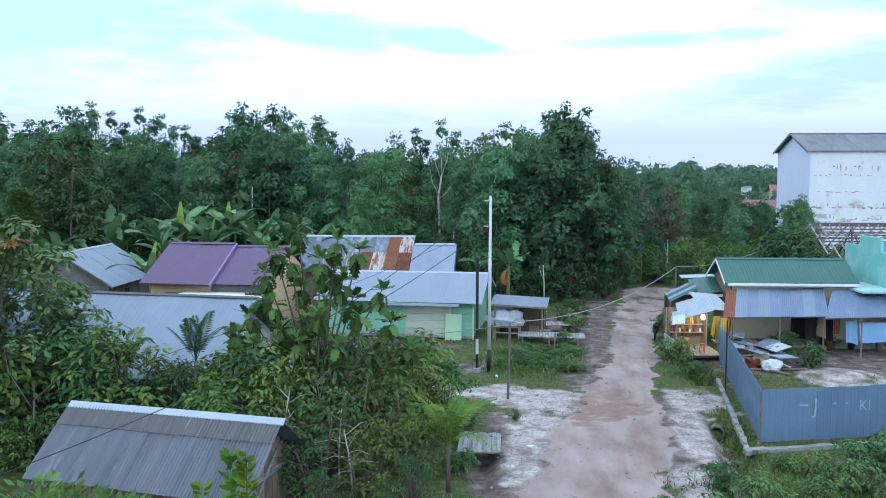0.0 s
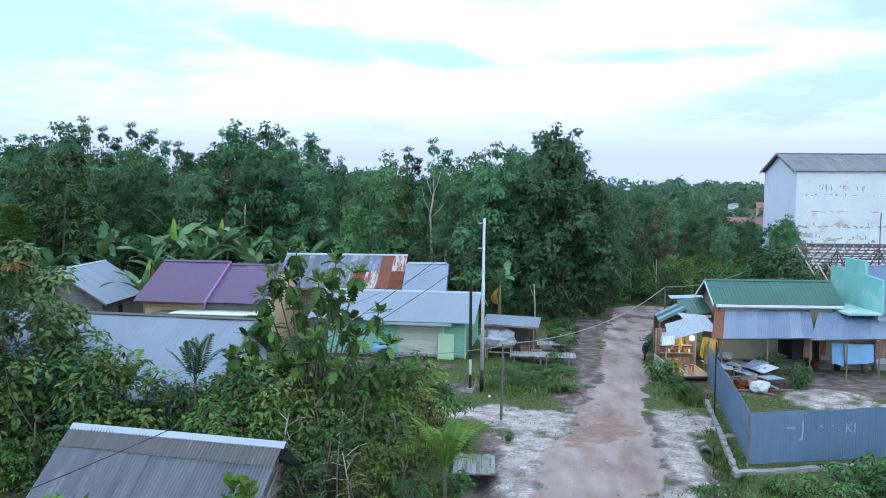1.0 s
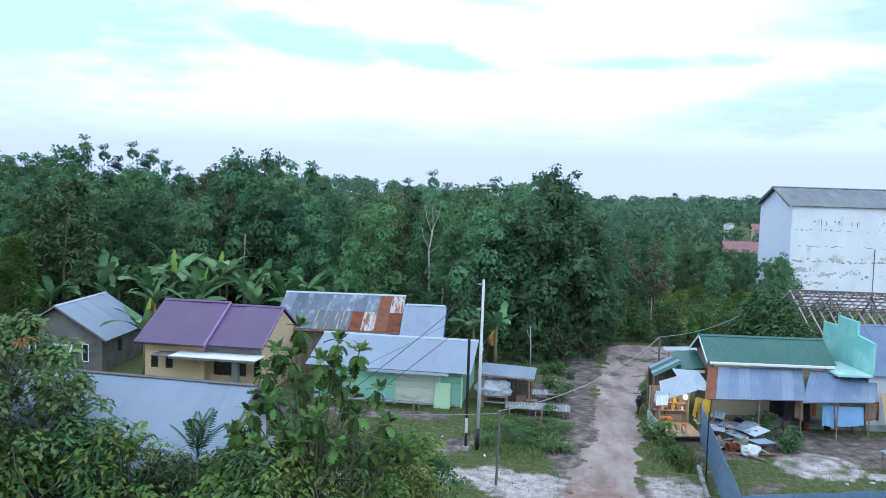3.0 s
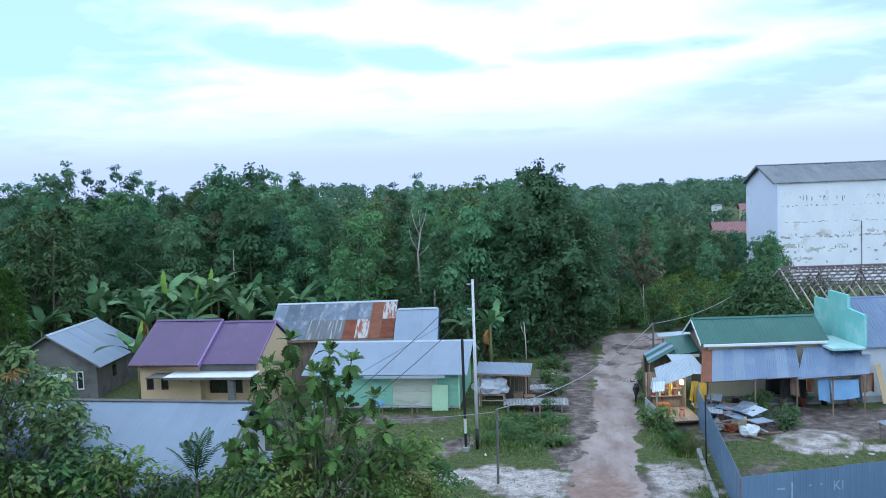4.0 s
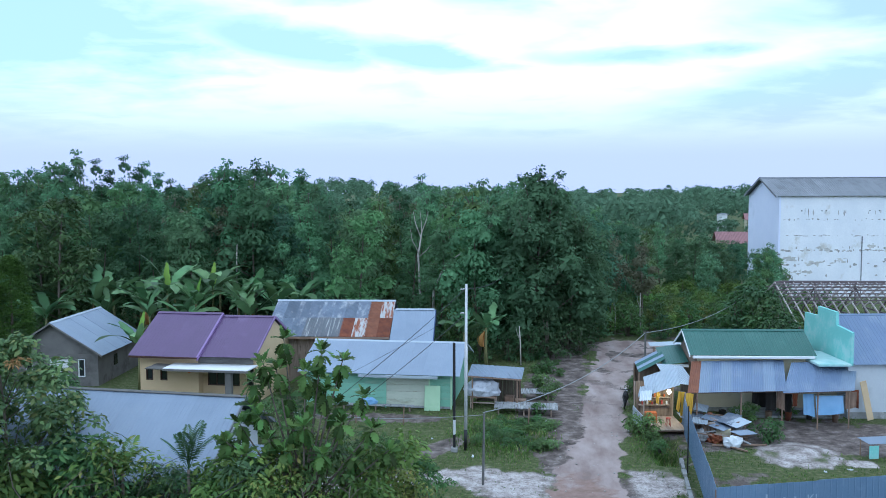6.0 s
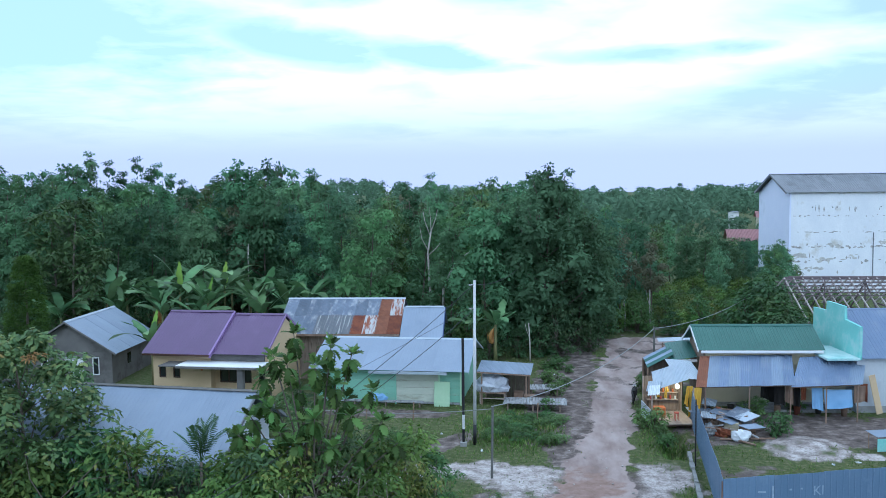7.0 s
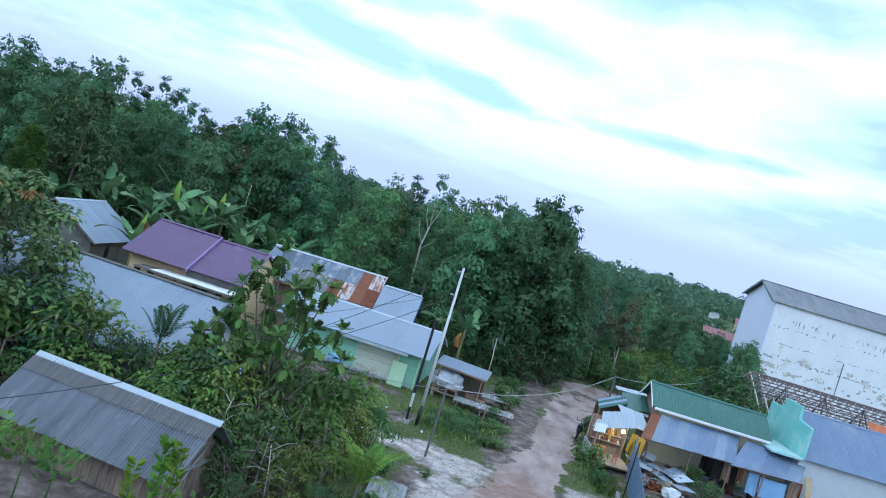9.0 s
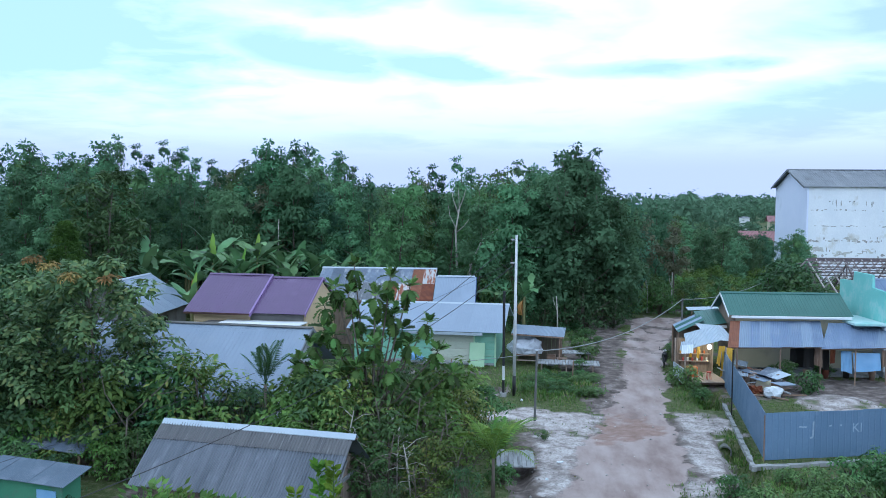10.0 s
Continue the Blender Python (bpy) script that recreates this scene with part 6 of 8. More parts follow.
for s in (0, 1):
    for k in range(7):
        t = 0.55 + k * 0.075 if s == 0 else 0.1 + k * 0.14
        y = (D * t) if s == 0 else 2 * D - D * t
        z = ZE + (ZR - ZE) * t + 0.1
        bm = bmesh.new()
        beam(bm, (-0.3 if k % 2 else 0.3, y, z), (W, y, z), 0.05, 0.07)
        part("batten", bm, TIMBER_DARK, H)
for x in (0.1, W * 0.2, W * 0.4, W * 0.6, W * 0.8, W - 0.1):
    for a, b in (((x, 0, ZE), (x, 2 * D, ZE)), ((x, D, ZE), (x, D, ZR)), ((x, D * 0.5, ZE), (x, D, ZR - 0.3)), ((x, D * 1.5, ZE), (x, D, ZR - 0.3))):
        bm = bmesh.new()
        beam(bm, a, b, 0.07, 0.12)
        part("truss_bar", bm, TIMBER_DARK, H)
bm = bmesh.new()
beam(bm, (0, D, ZR), (W, D, ZR), 0.08, 0.16)
part("ridge_beam", bm, TIMBER_DARK, H)
for y in (0.05, 2 * D - 0.15):
    box_part("wall", 0, y, 0, W, y + 0.12, 1.1, CONCRETE, H)
for x in (0, W - 0.12):
    box_part("wall", x, 0.17, 0, x + 0.12, 2 * D - 0.15, 1.1, CONCRETE, H)
    for y in (0.11, D, 2 * D - 0.09):
        rod("post", (x + 0.06, y, 0), (x + 0.06, y, ZE), 0.08, TIMBER, H, 6)
slope(H, (8.5, D * 0.12, ZE + 0.42), (W, D * 0.12, ZE + 0.42), (8.5, D * 0.62, ZE + 1.72), TILE_ORANGE, 0.33, 6, 0.11, 0.02, jitter=0.02, name="roof_tile")

# far houses among the trees
H = thing("house", pose(40.5, 152, 0, 0, 0, -5), "far house with a pinkish red tiled roof", "house", "far houses")
slope(H, (-2.1, 0, 2.5), (12, 0, 2.5), (-2.1, 4, 4.5), TILE_RED, 1.0, 3, 0.3, 0.03)
slope(H, (12, 8, 2.5), (-2.1, 8, 2.5), (12, 4, 4.5), TILE_RED, 1.0, 1, 0.3, 0.03)
walls_with("wall", -1.6, 11.5, 0, 2.6, 0.6, 0.8, [(1, 2.2, 0.9, 2.2), (6, 7.2, 0.9, 2.2)], PALE_CREAM, H)
for x in (-1.6, 11.3):
    prism("gable_wall", [(0.8, 0), (7.2, 0), (7.2, 2.5), (4, 4.3), (0.8, 2.5)], x, x + 0.2, PALE_CREAM, H, axis="x")
H = thing("house", pose(53.8, 215, 0, 0, 0, 10), "far white house wall among the trees", "house", "far houses")
box_part("wall", 0, 0, 0, 1.5, 3, 6.0, WHITE, H)
slope(H, (-0.2, -0.3, 6.0), (1.7, -0.3, 6.0), (-0.2, 1.5, 6.3), GREY_ROOF, 1.0, 1, 0.3, 0.03)
slope(H, (1.7, 3.3, 6.0), (-0.2, 3.3, 6.0), (1.7, 1.5, 6.3), GREY_ROOF, 1.0, 1, 0.3, 0.03)
H = thing("house", pose(53.6, 190, 0, 0, 0, -8), "far cream house with a brownish red roof among the trees", "house", "far houses")
slope(H, (-0.5, -0.4, 5.5), (7.5, -0.4, 5.5), (-0.5, 2.6, 6.9), TILE_RED, 1.0, 2, 0.3, 0.03)
slope(H, (7.5, 5.6, 5.5), (-0.5, 5.6, 5.5), (7.5, 2.6, 6.9), TILE_RED, 1.0, 1, 0.3, 0.03)
walls_with("wall", 0, 7, 0, 5.5, 0, 0.2, [(1.0, 2.0, 3.6, 4.8), (4.0, 5.2, 3.6, 4.8)], PALE_CREAM, H)
for x in (0, 6.8):
    prism("gable_wall", [(0, 0), (5.2, 0), (5.2, 5.5), (2.6, 6.7), (0, 5.5)], x, x + 0.2, PALE_CREAM, H, axis="x")


# ---- plants ----
RNG = np.random.default_rng(11)


def unit(a):
    return a / np.maximum(1e-6, np.linalg.norm(a, axis=-1, keepdims=True))


def leaf_mesh(name, P, D, L, Wd, mat, droop=0.2, facing=None):
    """Many single leaves in one mesh: each a bent blade from its stalk P along D, of length L and width Wd."""
    n = len(P)
    D = unit(D)
    side = unit(np.cross(D, RNG.normal(size=(n, 3)) * 0.6 + np.array([0, 0, 1.0]) if facing is None else facing))
    nor = np.cross(side, D)
    L, Wd = np.asarray(L)[:, None], np.asarray(Wd)[:, None]
    mid = P + D * L * 0.45
    tip = P + D * L - np.array([0, 0, 1.0]) * L * droop
    verts = np.stack([P, mid + side * Wd / 2 - nor * Wd * 0.12, tip, mid - side * Wd / 2 - nor * Wd * 0.12], 1).reshape(-1, 3)
    return quads_mesh(name, verts, np.arange(4 * n).reshape(-1, 4), mat)


def quads_mesh(name, verts, quads, mat):
    me = bpy.data.meshes.new(name)
    k = quads.shape[1]
    me.vertices.add(len(verts))
    me.vertices.foreach_set("co", np.asarray(verts, dtype=np.float32).ravel())
    me.loops.add(quads.size)
    me.loops.foreach_set("vertex_index", quads.astype(np.int32).ravel())
    me.polygons.add(len(quads))
    me.polygons.foreach_set("loop_start", np.arange(0, quads.size, k, dtype=np.int32))
    me.materials.append(mat)
    me.update(calc_edges=True)
    return me


def clumps(C, R, per, flat=0.8, down=0.35):
    """Leaf stalks round clump centres C of radii R, most on the outside: places, directions and the way that each blade faces."""
    n = len(C) * per
    c, r = np.repeat(C, per, 0), np.repeat(R, per)[:, None]
    d = unit(RNG.normal(size=(n, 3)))
    d[:, 2] = np.where(d[:, 2] < -0.25, -d[:, 2], d[:, 2])
    rad = RNG.uniform(0.3, 1.0, (n, 1)) ** 0.45
    P = c + d * r * rad * np.array([1, 1, flat])
    face_ = unit(d * 0.75 + np.array([0, 0, 0.55]) + RNG.normal(size=(n, 3)) * 0.26)
    along = RNG.normal(size=(n, 3)) + d * 0.8 - np.array([0, 0, down])
    D = unit(along - face_ * np.sum(along * face_, -1, keepdims=True))
    return P, D, face_


def tree_thing(name, label, category, H, R, base, n_clumps, per, leaf, mat, bark=BARK, seed=0, group="", clump_r=(0.6, 1.1), spire=0.25, width=0.42, top_tufts=5, lean=0.0, shape=1.0):
    """A tree: tapered trunk, limbs that reach the clumps, and a crown of single leaves in uneven clumps with gaps."""
    rng = np.random.default_rng(seed)
    T = thing(name, pose(0, 0, 0), label, category, group)
    ph = rng.uniform(0, 6.28)
    bend = lambda t: Vector((lean * H * t * t + 0.03 * H * math.sin(ph + 3 * t), 0.03 * H * math.sin(1.7 * ph + 2.5 * t), H * 0.9 * t))
    r0 = 0.009 * H + 0.03
    pieces = [tube([bend(i / 7) for i in range(8)], [r0 * (1.25 if i == 0 else 1) * (1 - 0.11 * i) for i in range(8)], 7)]
    h = rng.uniform(0, 1, n_clumps) ** 0.85
    env = np.sin(np.pi * np.clip(0.12 + 0.80 * h, 0, 1) ** shape) * R + 0.12 * R
    a = rng.uniform(0, 2 * np.pi, n_clumps)
    rad = np.sqrt(rng.uniform(0.12, 1, n_clumps)) * env * (1 + 0.22 * np.sin(3 * a + ph) + 0.15 * np.sin(5 * a + 2 * ph))
    z = base + (H * 0.93 - base) * h
    tops = np.stack([bend(min(1, zz / (0.9 * H))) for zz in z])
    C = np.stack([tops[:, 0] + rad * np.cos(a), tops[:, 1] + rad * np.sin(a), z + rng.normal(0, 0.25, n_clumps)], 1)
    cr = rng.uniform(*clump_r, n_clumps) * (1.0 - spire * h)
    for _ in range(top_tufts):
        aa, q = rng.uniform(0, 6.28), rng.uniform(0.0, 0.55) * R
        C = np.vstack([C, [bend(1).x + q * math.cos(aa), bend(1).y + q * math.sin(aa), H - rng.uniform(0.1, 0.9) - 0.25 * q]])
        cr = np.append(cr, rng.uniform(0.3, 0.5) * clump_r[0] / 0.6)
    for i in range(0, len(C), max(1, len(C) // 16)):
        t = min(0.95, max(0.12, (C[i][2] - 0.9 - 0.3 * R * rng.uniform(0.3, 1)) / (0.9 * H)))
        s, e = bend(t), Vector(C[i])
        m = s.lerp(e, 0.5) + Vector((0, 0, -0.06 * (e - s).length))
        rr = r0 * (1 - 0.8 * t) * 0.55
        pieces.append(tube([s, m, e], [rr, rr * 0.65, rr * 0.25], 5))
    v, f = joined(pieces)
    part("trunk", mesh_of("trunk", v, f, bark, True), bark, T)
    P, D, F_ = clumps(C, cr, per)
    n = len(P)
    L = RNG.uniform(0.7, 1.25, n) * leaf
    part("crown", leaf_mesh("crown", P, D, L, L * width * RNG.uniform(0.8, 1.25, n), mat, 0.1, F_), mat, T)
    return T


def scatter(proto, spots):
    """The thing at the first of the spots (x, y, z, turn, size, height), and copies at the others."""
    ms = [pose(x, y, z, 0, 0, turn) @ Matrix.Diagonal((s, s, s * hz, 1)) for x, y, z, turn, s, hz in spots]
    for m in ms[1:]:
        copy_thing(proto, m)
    proto.matrix_world = ms[0]


def ico(sub):
    bm = bmesh.new()
    bmesh.ops.create_icosphere(bm, subdivisions=sub, radius=1.0)
    v = np.array([p.co[:] for p in bm.verts])
    f = np.array([[p.index for p in q.verts] for q in bm.faces])
    bm.free()
    return v, f


ICO = {1: ico(1), 2: ico(2)}


def bough_crown(name, C, R, per, leaf, mat, seed, sub=1, flat=0.85, width=0.62, core=0.66, spread=(0.55, 1.15)):
    """A crown of boughs: each a lumpy dense leaf mass with puffs of single leaves standing out of it, more of them on top."""
    rng = np.random.default_rng(seed)
    bv, bf = ICO[sub]
    bf = bf[bv[bf].mean(1)[:, 2] > -0.55]
    hv, hf, o = [], [], 0
    P, D, F_ = [], [], []
    ns = 14
    for c, r in zip(C, R):
        off = Vector(rng.uniform(-50, 50, 3))
        bulge = lambda p: 1 + 0.34 * noise.noise(Vector(p) * 1.6 + off) + 0.26 * noise.noise(Vector(p) * 3.7 + off)
        k = np.array([bulge(p) for p in bv])[:, None]
        # the mass itself is a shell of loose leaf sprays, each tilted its own way
        spray = (bv * k * r * core * np.array([1, 1, flat]))[bf]
        heart = spray.mean(1, keepdims=True)
        spray = heart * rng.uniform(0.80, 1.12, (len(bf), 1, 1)) + (spray - heart) * rng.uniform(*spread, (len(bf), 3, 1)) + rng.normal(0, 0.085 * r, spray.shape)
        hv.append(c + spray.reshape(-1, 3))
        hf.append(np.arange(3 * len(bf)).reshape(-1, 3) + o)
        o += 3 * len(bf)
        sub_d = unit(rng.normal(size=(ns, 3)) + np.array([0, 0, 0.55]))
        m = per // ns
        d = unit(np.repeat(sub_d, m, 0) + rng.normal(size=(m * ns, 3)) * 0.27)
        kk = np.array([bulge(p) for p in sub_d]) * rng.uniform(0.86, 1.16, ns)
        rad = np.repeat(kk, m)[:, None] * rng.uniform(0.66, 1.04, (len(d), 1))
        P.append(c + d * r * rad * np.array([1, 1, flat]))
        fc = unit(d * 0.9 + np.array([0, 0, 0.6]) + rng.normal(size=d.shape) * 0.24)
        al = rng.normal(size=d.shape) + d * 0.9 - np.array([0, 0, 0.35])
        F_.append(fc)
        D.append(unit(al - fc * np.sum(al * fc, -1, keepdims=True)))
    P, D, F_ = np.concatenate(P), np.concatenate(D), np.concatenate(F_)
    n = len(P)
    L = (rng.uniform(0.65, 1.3, n) * leaf)[:, None]
    side = unit(np.cross(D, F_))
    nor = np.cross(side, D)
    Wd = L * width
    mid, tip = P + D * L * 0.45, P + D * L - np.array([0, 0, 0.1]) * L
    lv = np.stack([P, mid + side * Wd / 2 - nor * Wd * 0.12, tip, mid - side * Wd / 2 - nor * Wd * 0.12], 1).reshape(-1, 3)
    lf = np.arange(4 * n).reshape(-1, 4)
    tri = np.concatenate([lf[:, [0, 1, 2]], lf[:, [0, 2, 3]]]) + o
    return quads_mesh(name, np.concatenate(hv + [lv]), np.concatenate(hf + [tri]), mat)


def forest_tree(label, H, R, base, nb, per, leaf, mat, seed, tufts=2, sub=2, lean=0.0, slim=1.0, peak=0.2):
    """A tree of the wood: leaning tapered trunk, a few limbs, boughs stacked unevenly and twigs with leaf tufts above them."""
    rng = np.random.default_rng(seed)
    T = thing("forest_tree", pose(0, 0, 0), label, "tree", "trees of the wood")
    ph = rng.uniform(0, 6.28)
    bend = lambda t: Vector((lean * H * t * t + 0.025 * H * math.sin(ph + 3 * t), 0.025 * H * math.sin(1.7 * ph + 2.5 * t), H * 0.9 * t))
    r0 = 0.007 * H + 0.03
    pieces = [tube([bend(i / 6) for i in range(7)], [r0 * (1.25 if i == 0 else 1) * (1 - 0.13 * i) for i in range(7)], 6)]
    C, cr = [], []
    for i in range(nb):
        h = (i + rng.uniform(0, 1)) / nb
        env = R * (0.25 + 0.75 * math.sin(math.pi * (0.16 + 0.72 * h ** slim))) * (1 - peak * h ** 2.2)
        a = 2.4 * i + ph + rng.uniform(-0.5, 0.5)
        r = min(1.5 - 0.6 * max(0.0, peak - 0.2) * h, R * rng.uniform(0.28, 0.52) * (1.1 - 0.38 * h))
        q = max(0.0, env - r) * rng.uniform(0.45, 1.15)
        z = base + r * 0.7 + (H - base - 1.55 * r) * h
        c = bend(min(1, z / (0.9 * H)))
        C.append((c.x + q * math.cos(a), c.y + q * math.sin(a), z))
        cr.append(r)
    for i in range(0, nb, 2):
        t = min(0.9, max(0.12, (C[i][2] - 0.5 * R * rng.uniform(0.3, 1)) / (0.9 * H)))
        s, e = bend(t), Vector(C[i])
        rr = r0 * (1 - 0.8 * t) * 0.6
        pieces.append(tube([s, s.lerp(e, 0.5) - Vector((0, 0, 0.05 * (e - s).length)), e], [rr, rr * 0.7, rr * 0.3], 5))
    for i in range(tufts):
        k = nb - 1 - int(rng.integers(0, max(1, int(nb * (0.2 if tufts < 12 else 0.45)))))
        c, r = Vector(C[k]), cr[k]
        a, q = rng.uniform(0, 6.28), rng.uniform(0.1, 0.9) * r
        e = c + Vector((q * math.cos(a), q * math.sin(a), r * rng.uniform(0.75, 1.0) + rng.uniform(0.15, 0.75)))
        pieces.append(tube([c, c.lerp(e, 0.6) + Vector((0.06, 0, 0)), e], [0.035, 0.03, 0.012], 5))
        C.append(tuple(e))
        cr.append(rng.uniform(0.28, 0.52))
    v, f = joined(pieces)
    part("trunk", mesh_of("trunk", v, f, BARK, True), BARK, T)
    C, cr = np.array(C), np.array(cr)
    big = bough_crown("crown", C[:nb], cr[:nb], per, leaf, mat, seed, sub)
    if tufts:
        P, D, F_ = [], [], []
        rr = np.random.default_rng(seed + 7)
        for c, r in zip(C[nb:], cr[nb:]):
            d = unit(rr.normal(size=(34, 3)) + np.array([0, 0, 0.2]))
            P.append(c + d * r * rr.uniform(0.2, 1.0, (34, 1)) * np.array([1.25, 1.25, 0.5]))
            D.append(unit(d + rr.normal(size=(34, 3)) * 0.4 - np.array([0, 0, 0.35])))
        P, D = np.concatenate(P), np.concatenate(D)
        L = rr.uniform(0.7, 1.3, len(P)) * leaf
        tm = leaf_mesh("tufts", P, D, L, L * 0.5, mat)
        bm = bmesh.new()
        bm.from_mesh(big)
        bm.from_mesh(tm)
        bm.to_mesh(big)
        bm.free()
        bpy.data.meshes.remove(tm)
    part("crown", big, mat, T)
    return T


# forest kinds: label, height, radius, crown's base, boughs, leaves a bough, leaf length, leaves, top tufts, slimness
KINDS = [
    ("tall forest tree with a rounded dark green crown", 14.0, 4.0, 0.9, 17, 154, 0.30, LEAF_FOREST, 6, 1.0),
    ("tall forest tree with an open uneven crown", 14.5, 3.3, 1.6, 15, 154, 0.31, LEAF_DARK, 10, 0.9),
    ("broad forest tree with dense dark leaves", 12.5, 4.3, 0.6, 18, 154, 0.30, LEAF_DARK, 5, 1.1),
    ("forest tree with fresh mid-green leaves", 12.0, 3.4, 0.7, 15, 154, 0.29, LEAF_FRESH, 4, 1.0),
    ("slender rubber tree with tufted top", 15.5, 2.7, 2.2, 14, 140, 0.31, LEAF_FOREST, 13, 0.8),
    ("forest tree with small-leaved yellowish crown", 11.0, 3.1, 0.5, 14, 168, 0.25, LEAF_OLIVE, 3, 1.0),
    ("dense forest tree, its crown reaching low", 12.0, 3.9, 0.3, 17, 154, 0.30, LEAF_FOREST, 4, 1.2),
    ("forest tree with dull brownish green leaves", 9.5, 3.0, 0.5, 13, 154, 0.27, LEAF_BROWN, 4, 1.0),
    ("large spreading tree with a dark crown and tufted top", 13.7, 6.2, 0.8, 62, 140, 0.30, LEAF_HAZY, 44, 0.95),
    ("slim tree with a thin brownish crown on a bare stem", 7.3, 1.7, 3.2, 9, 140, 0.24, LEAF_BROWN, 6, 1.0),
]
KIND_W = [4, 3, 3, 3.4, 2, 2.2, 3.5, 0.9, 0.0, 0.0]


def front_line(x):
    return float(np.interp(x, [-90, -34, -30, -14, -9, -2, 1, 6, 8, 10, 14, 20, 24, 30, 70], [58, 58, 63, 64, 58, 58, 56, 58, 64, 71, 76, 84, 92, 112, 112]))


def tree_height(x, y):
    """The wood's height: a wavy canopy that sinks towards the right and away."""
    k = (y + 4) / 76
    at = 1.5 + (x - 1.5) / k
    top = float(np.interp(at, [-60, -50, -40, -33, -30, -24, -20, -16, -12, -8, -3, 0, 3.4, 5.5, 8.5, 11, 14, 22, 60], [14.0, 14.0, 14.1, 12.3, 12.9, 14.0, 13.2, 12.0, 11.2, 12.0, 12.6, 12.9, 13.0, 12.4, 10.6, 9.4, 9.2, 9.8, 9.8]))
    return 11.3 + (top - 11.3) * k


spots, behind = {i: [] for i in range(len(KINDS))}, {i: [] for i in range(len(KINDS))}
rows_y, yy = [], 56.0
while yy < 150:
    rows_y.append(yy)
    yy += 4.2 if yy < 72 else (5.8 if yy < 100 else 9.0)
for yy in rows_y:
    step = 4.4 if yy < 72 else (5.6 if yy < 100 else 8.0)
    xx = -0.62 * (yy + 6) - 3
    while xx < 0.60 * (yy + 6) + 6:
        x, y = xx + RNG.uniform(-1.3, 1.3), yy + RNG.uniform(-1.3, 1.3)
        xx += step
        if y < front_line(x) or (29 < x < 54 and 92 < y < 108) or (38 < x < 56 and 120 < y < 162):
            continue
        k = int(RNG.choice(len(KINDS), p=np.array(KIND_W) / sum(KIND_W)))
        want = tree_height(x, y) * (RNG.uniform(0.80, 1.06) if y < 90 else RNG.uniform(0.72, 1.0))
        if 0.226 < (x - 1.8) / (y + 3) < 0.292 and y < 150:
            want = min(want, 12.0 - 0.058 * (y + 3))
        s = want / KINDS[k][1]
        (spots if y < front_line(x) + 10 else behind)[k].append((x, y, 0, RNG.uniform(0, 360), max(s, 0.66), s / max(s, 0.66)))
# trees that stand out
spots[8] += [(3.5, 60.4, 0, 40, 1.0, 1.0)]
spots[9] += [(12.9, 68.4, 0, 10, 1.0, 1.0), (7.5, 67.4, 0, 100, 1.05, 1.0), (10.5, 69.6, 0, 200, 1.06, 1.0), (9.2, 70.6, 0, 290, 0.95, 1.0)]
spots[0] += [(6.4, 60.6, 0, 130, 0.76, 1.0), (-23.0, 69.0, 0, 10, 1.08, 1.0), (-19.6, 70.5, 0, 100, 0.95, 1.0)]
spots[2] += [(-25.2, 71.0, 0, 60, 1.06, 1.0)]
spots[6] += [(-0.6, 58.6, 0, 10, 0.95, 1.0), (8.0, 63.4, 0, 80, 0.83, 1.0), (1.2, 62.8, 0, 200, 1.02, 1.0)]
spots[1] += [(-22.9, 72.0, 0, 77, 1.07, 1.0)]
spots[4] += [(-47.4, 86.5, 0, 0, 1.075, 1.0), (-41.4, 86.5, 0, 60, 1.03, 1.0), (-45.4, 87.7, 0, 60, 1.01, 1.0), (-40.1, 88.3, 0, 100, 0.99, 1.0), (-30.3, 73, 0, 33, 0.85, 1.0), (-17.4, 74.0, 0, 20, 0.88, 1.0), (-19.1, 75.2, 0, 150, 0.91, 1.0), (-8.3, 72, 0, 12, 0.82, 1.0), (-6.0, 72.5, 0, 45, 0.87, 1.0), (-0.5, 70, 0, 90, 0.84, 1.0)]
spots[3] += [(26.2, 79.5, 0, 50, 0.55, 1.0), (28.5, 83.0, 0, 150, 0.50, 1.0), (-39.3, 67.8, 0, 20, 0.90, 1.0), (-35.5, 62.5, 0, 70, 0.80, 1.0)]
for x, y, k, s in ((22.5, 86, 2, 0.48), (25.0, 89, 6, 0.50), (28.0, 90, 2, 0.46), (20.0, 92, 6, 0.55), (30.5, 91, 3, 0.44), (24.0, 95, 0, 0.46), (27.5, 97, 2, 0.5), (22, 100, 6, 0.55), (29.5, 87, 7, 0.6), (26.8, 80.5, 2, 0.56), (33.6, 118, 2, 0.40), (31.4, 111, 6, 0.44), (36.2, 126, 6, 0.36), (35.0, 122, 3, 0.38), (38.6, 134, 2, 0.32)):
    spots[k].append((x, y, 0, x * 31 % 360, s, 1.0))
for i, (label, H, R, base, nb, per, leaf, mat, tufts, slim) in enumerate(KINDS):
    T = forest_tree(label, H, R, base, nb, per, leaf, mat, 20 + i, tufts, 2, 0.01 * (i % 3 - 1), slim, 0.5 if i == 8 else 0.2)
    scatter(T, spots[i])
    if behind[i]:
        T = forest_tree(label, H, R * 1.08, base + 2, nb * 2 // 3, 98, leaf * 1.3, mat, 40 + i, min(tufts, 6), 1, 0.0, slim)
        scatter(T, behind[i])

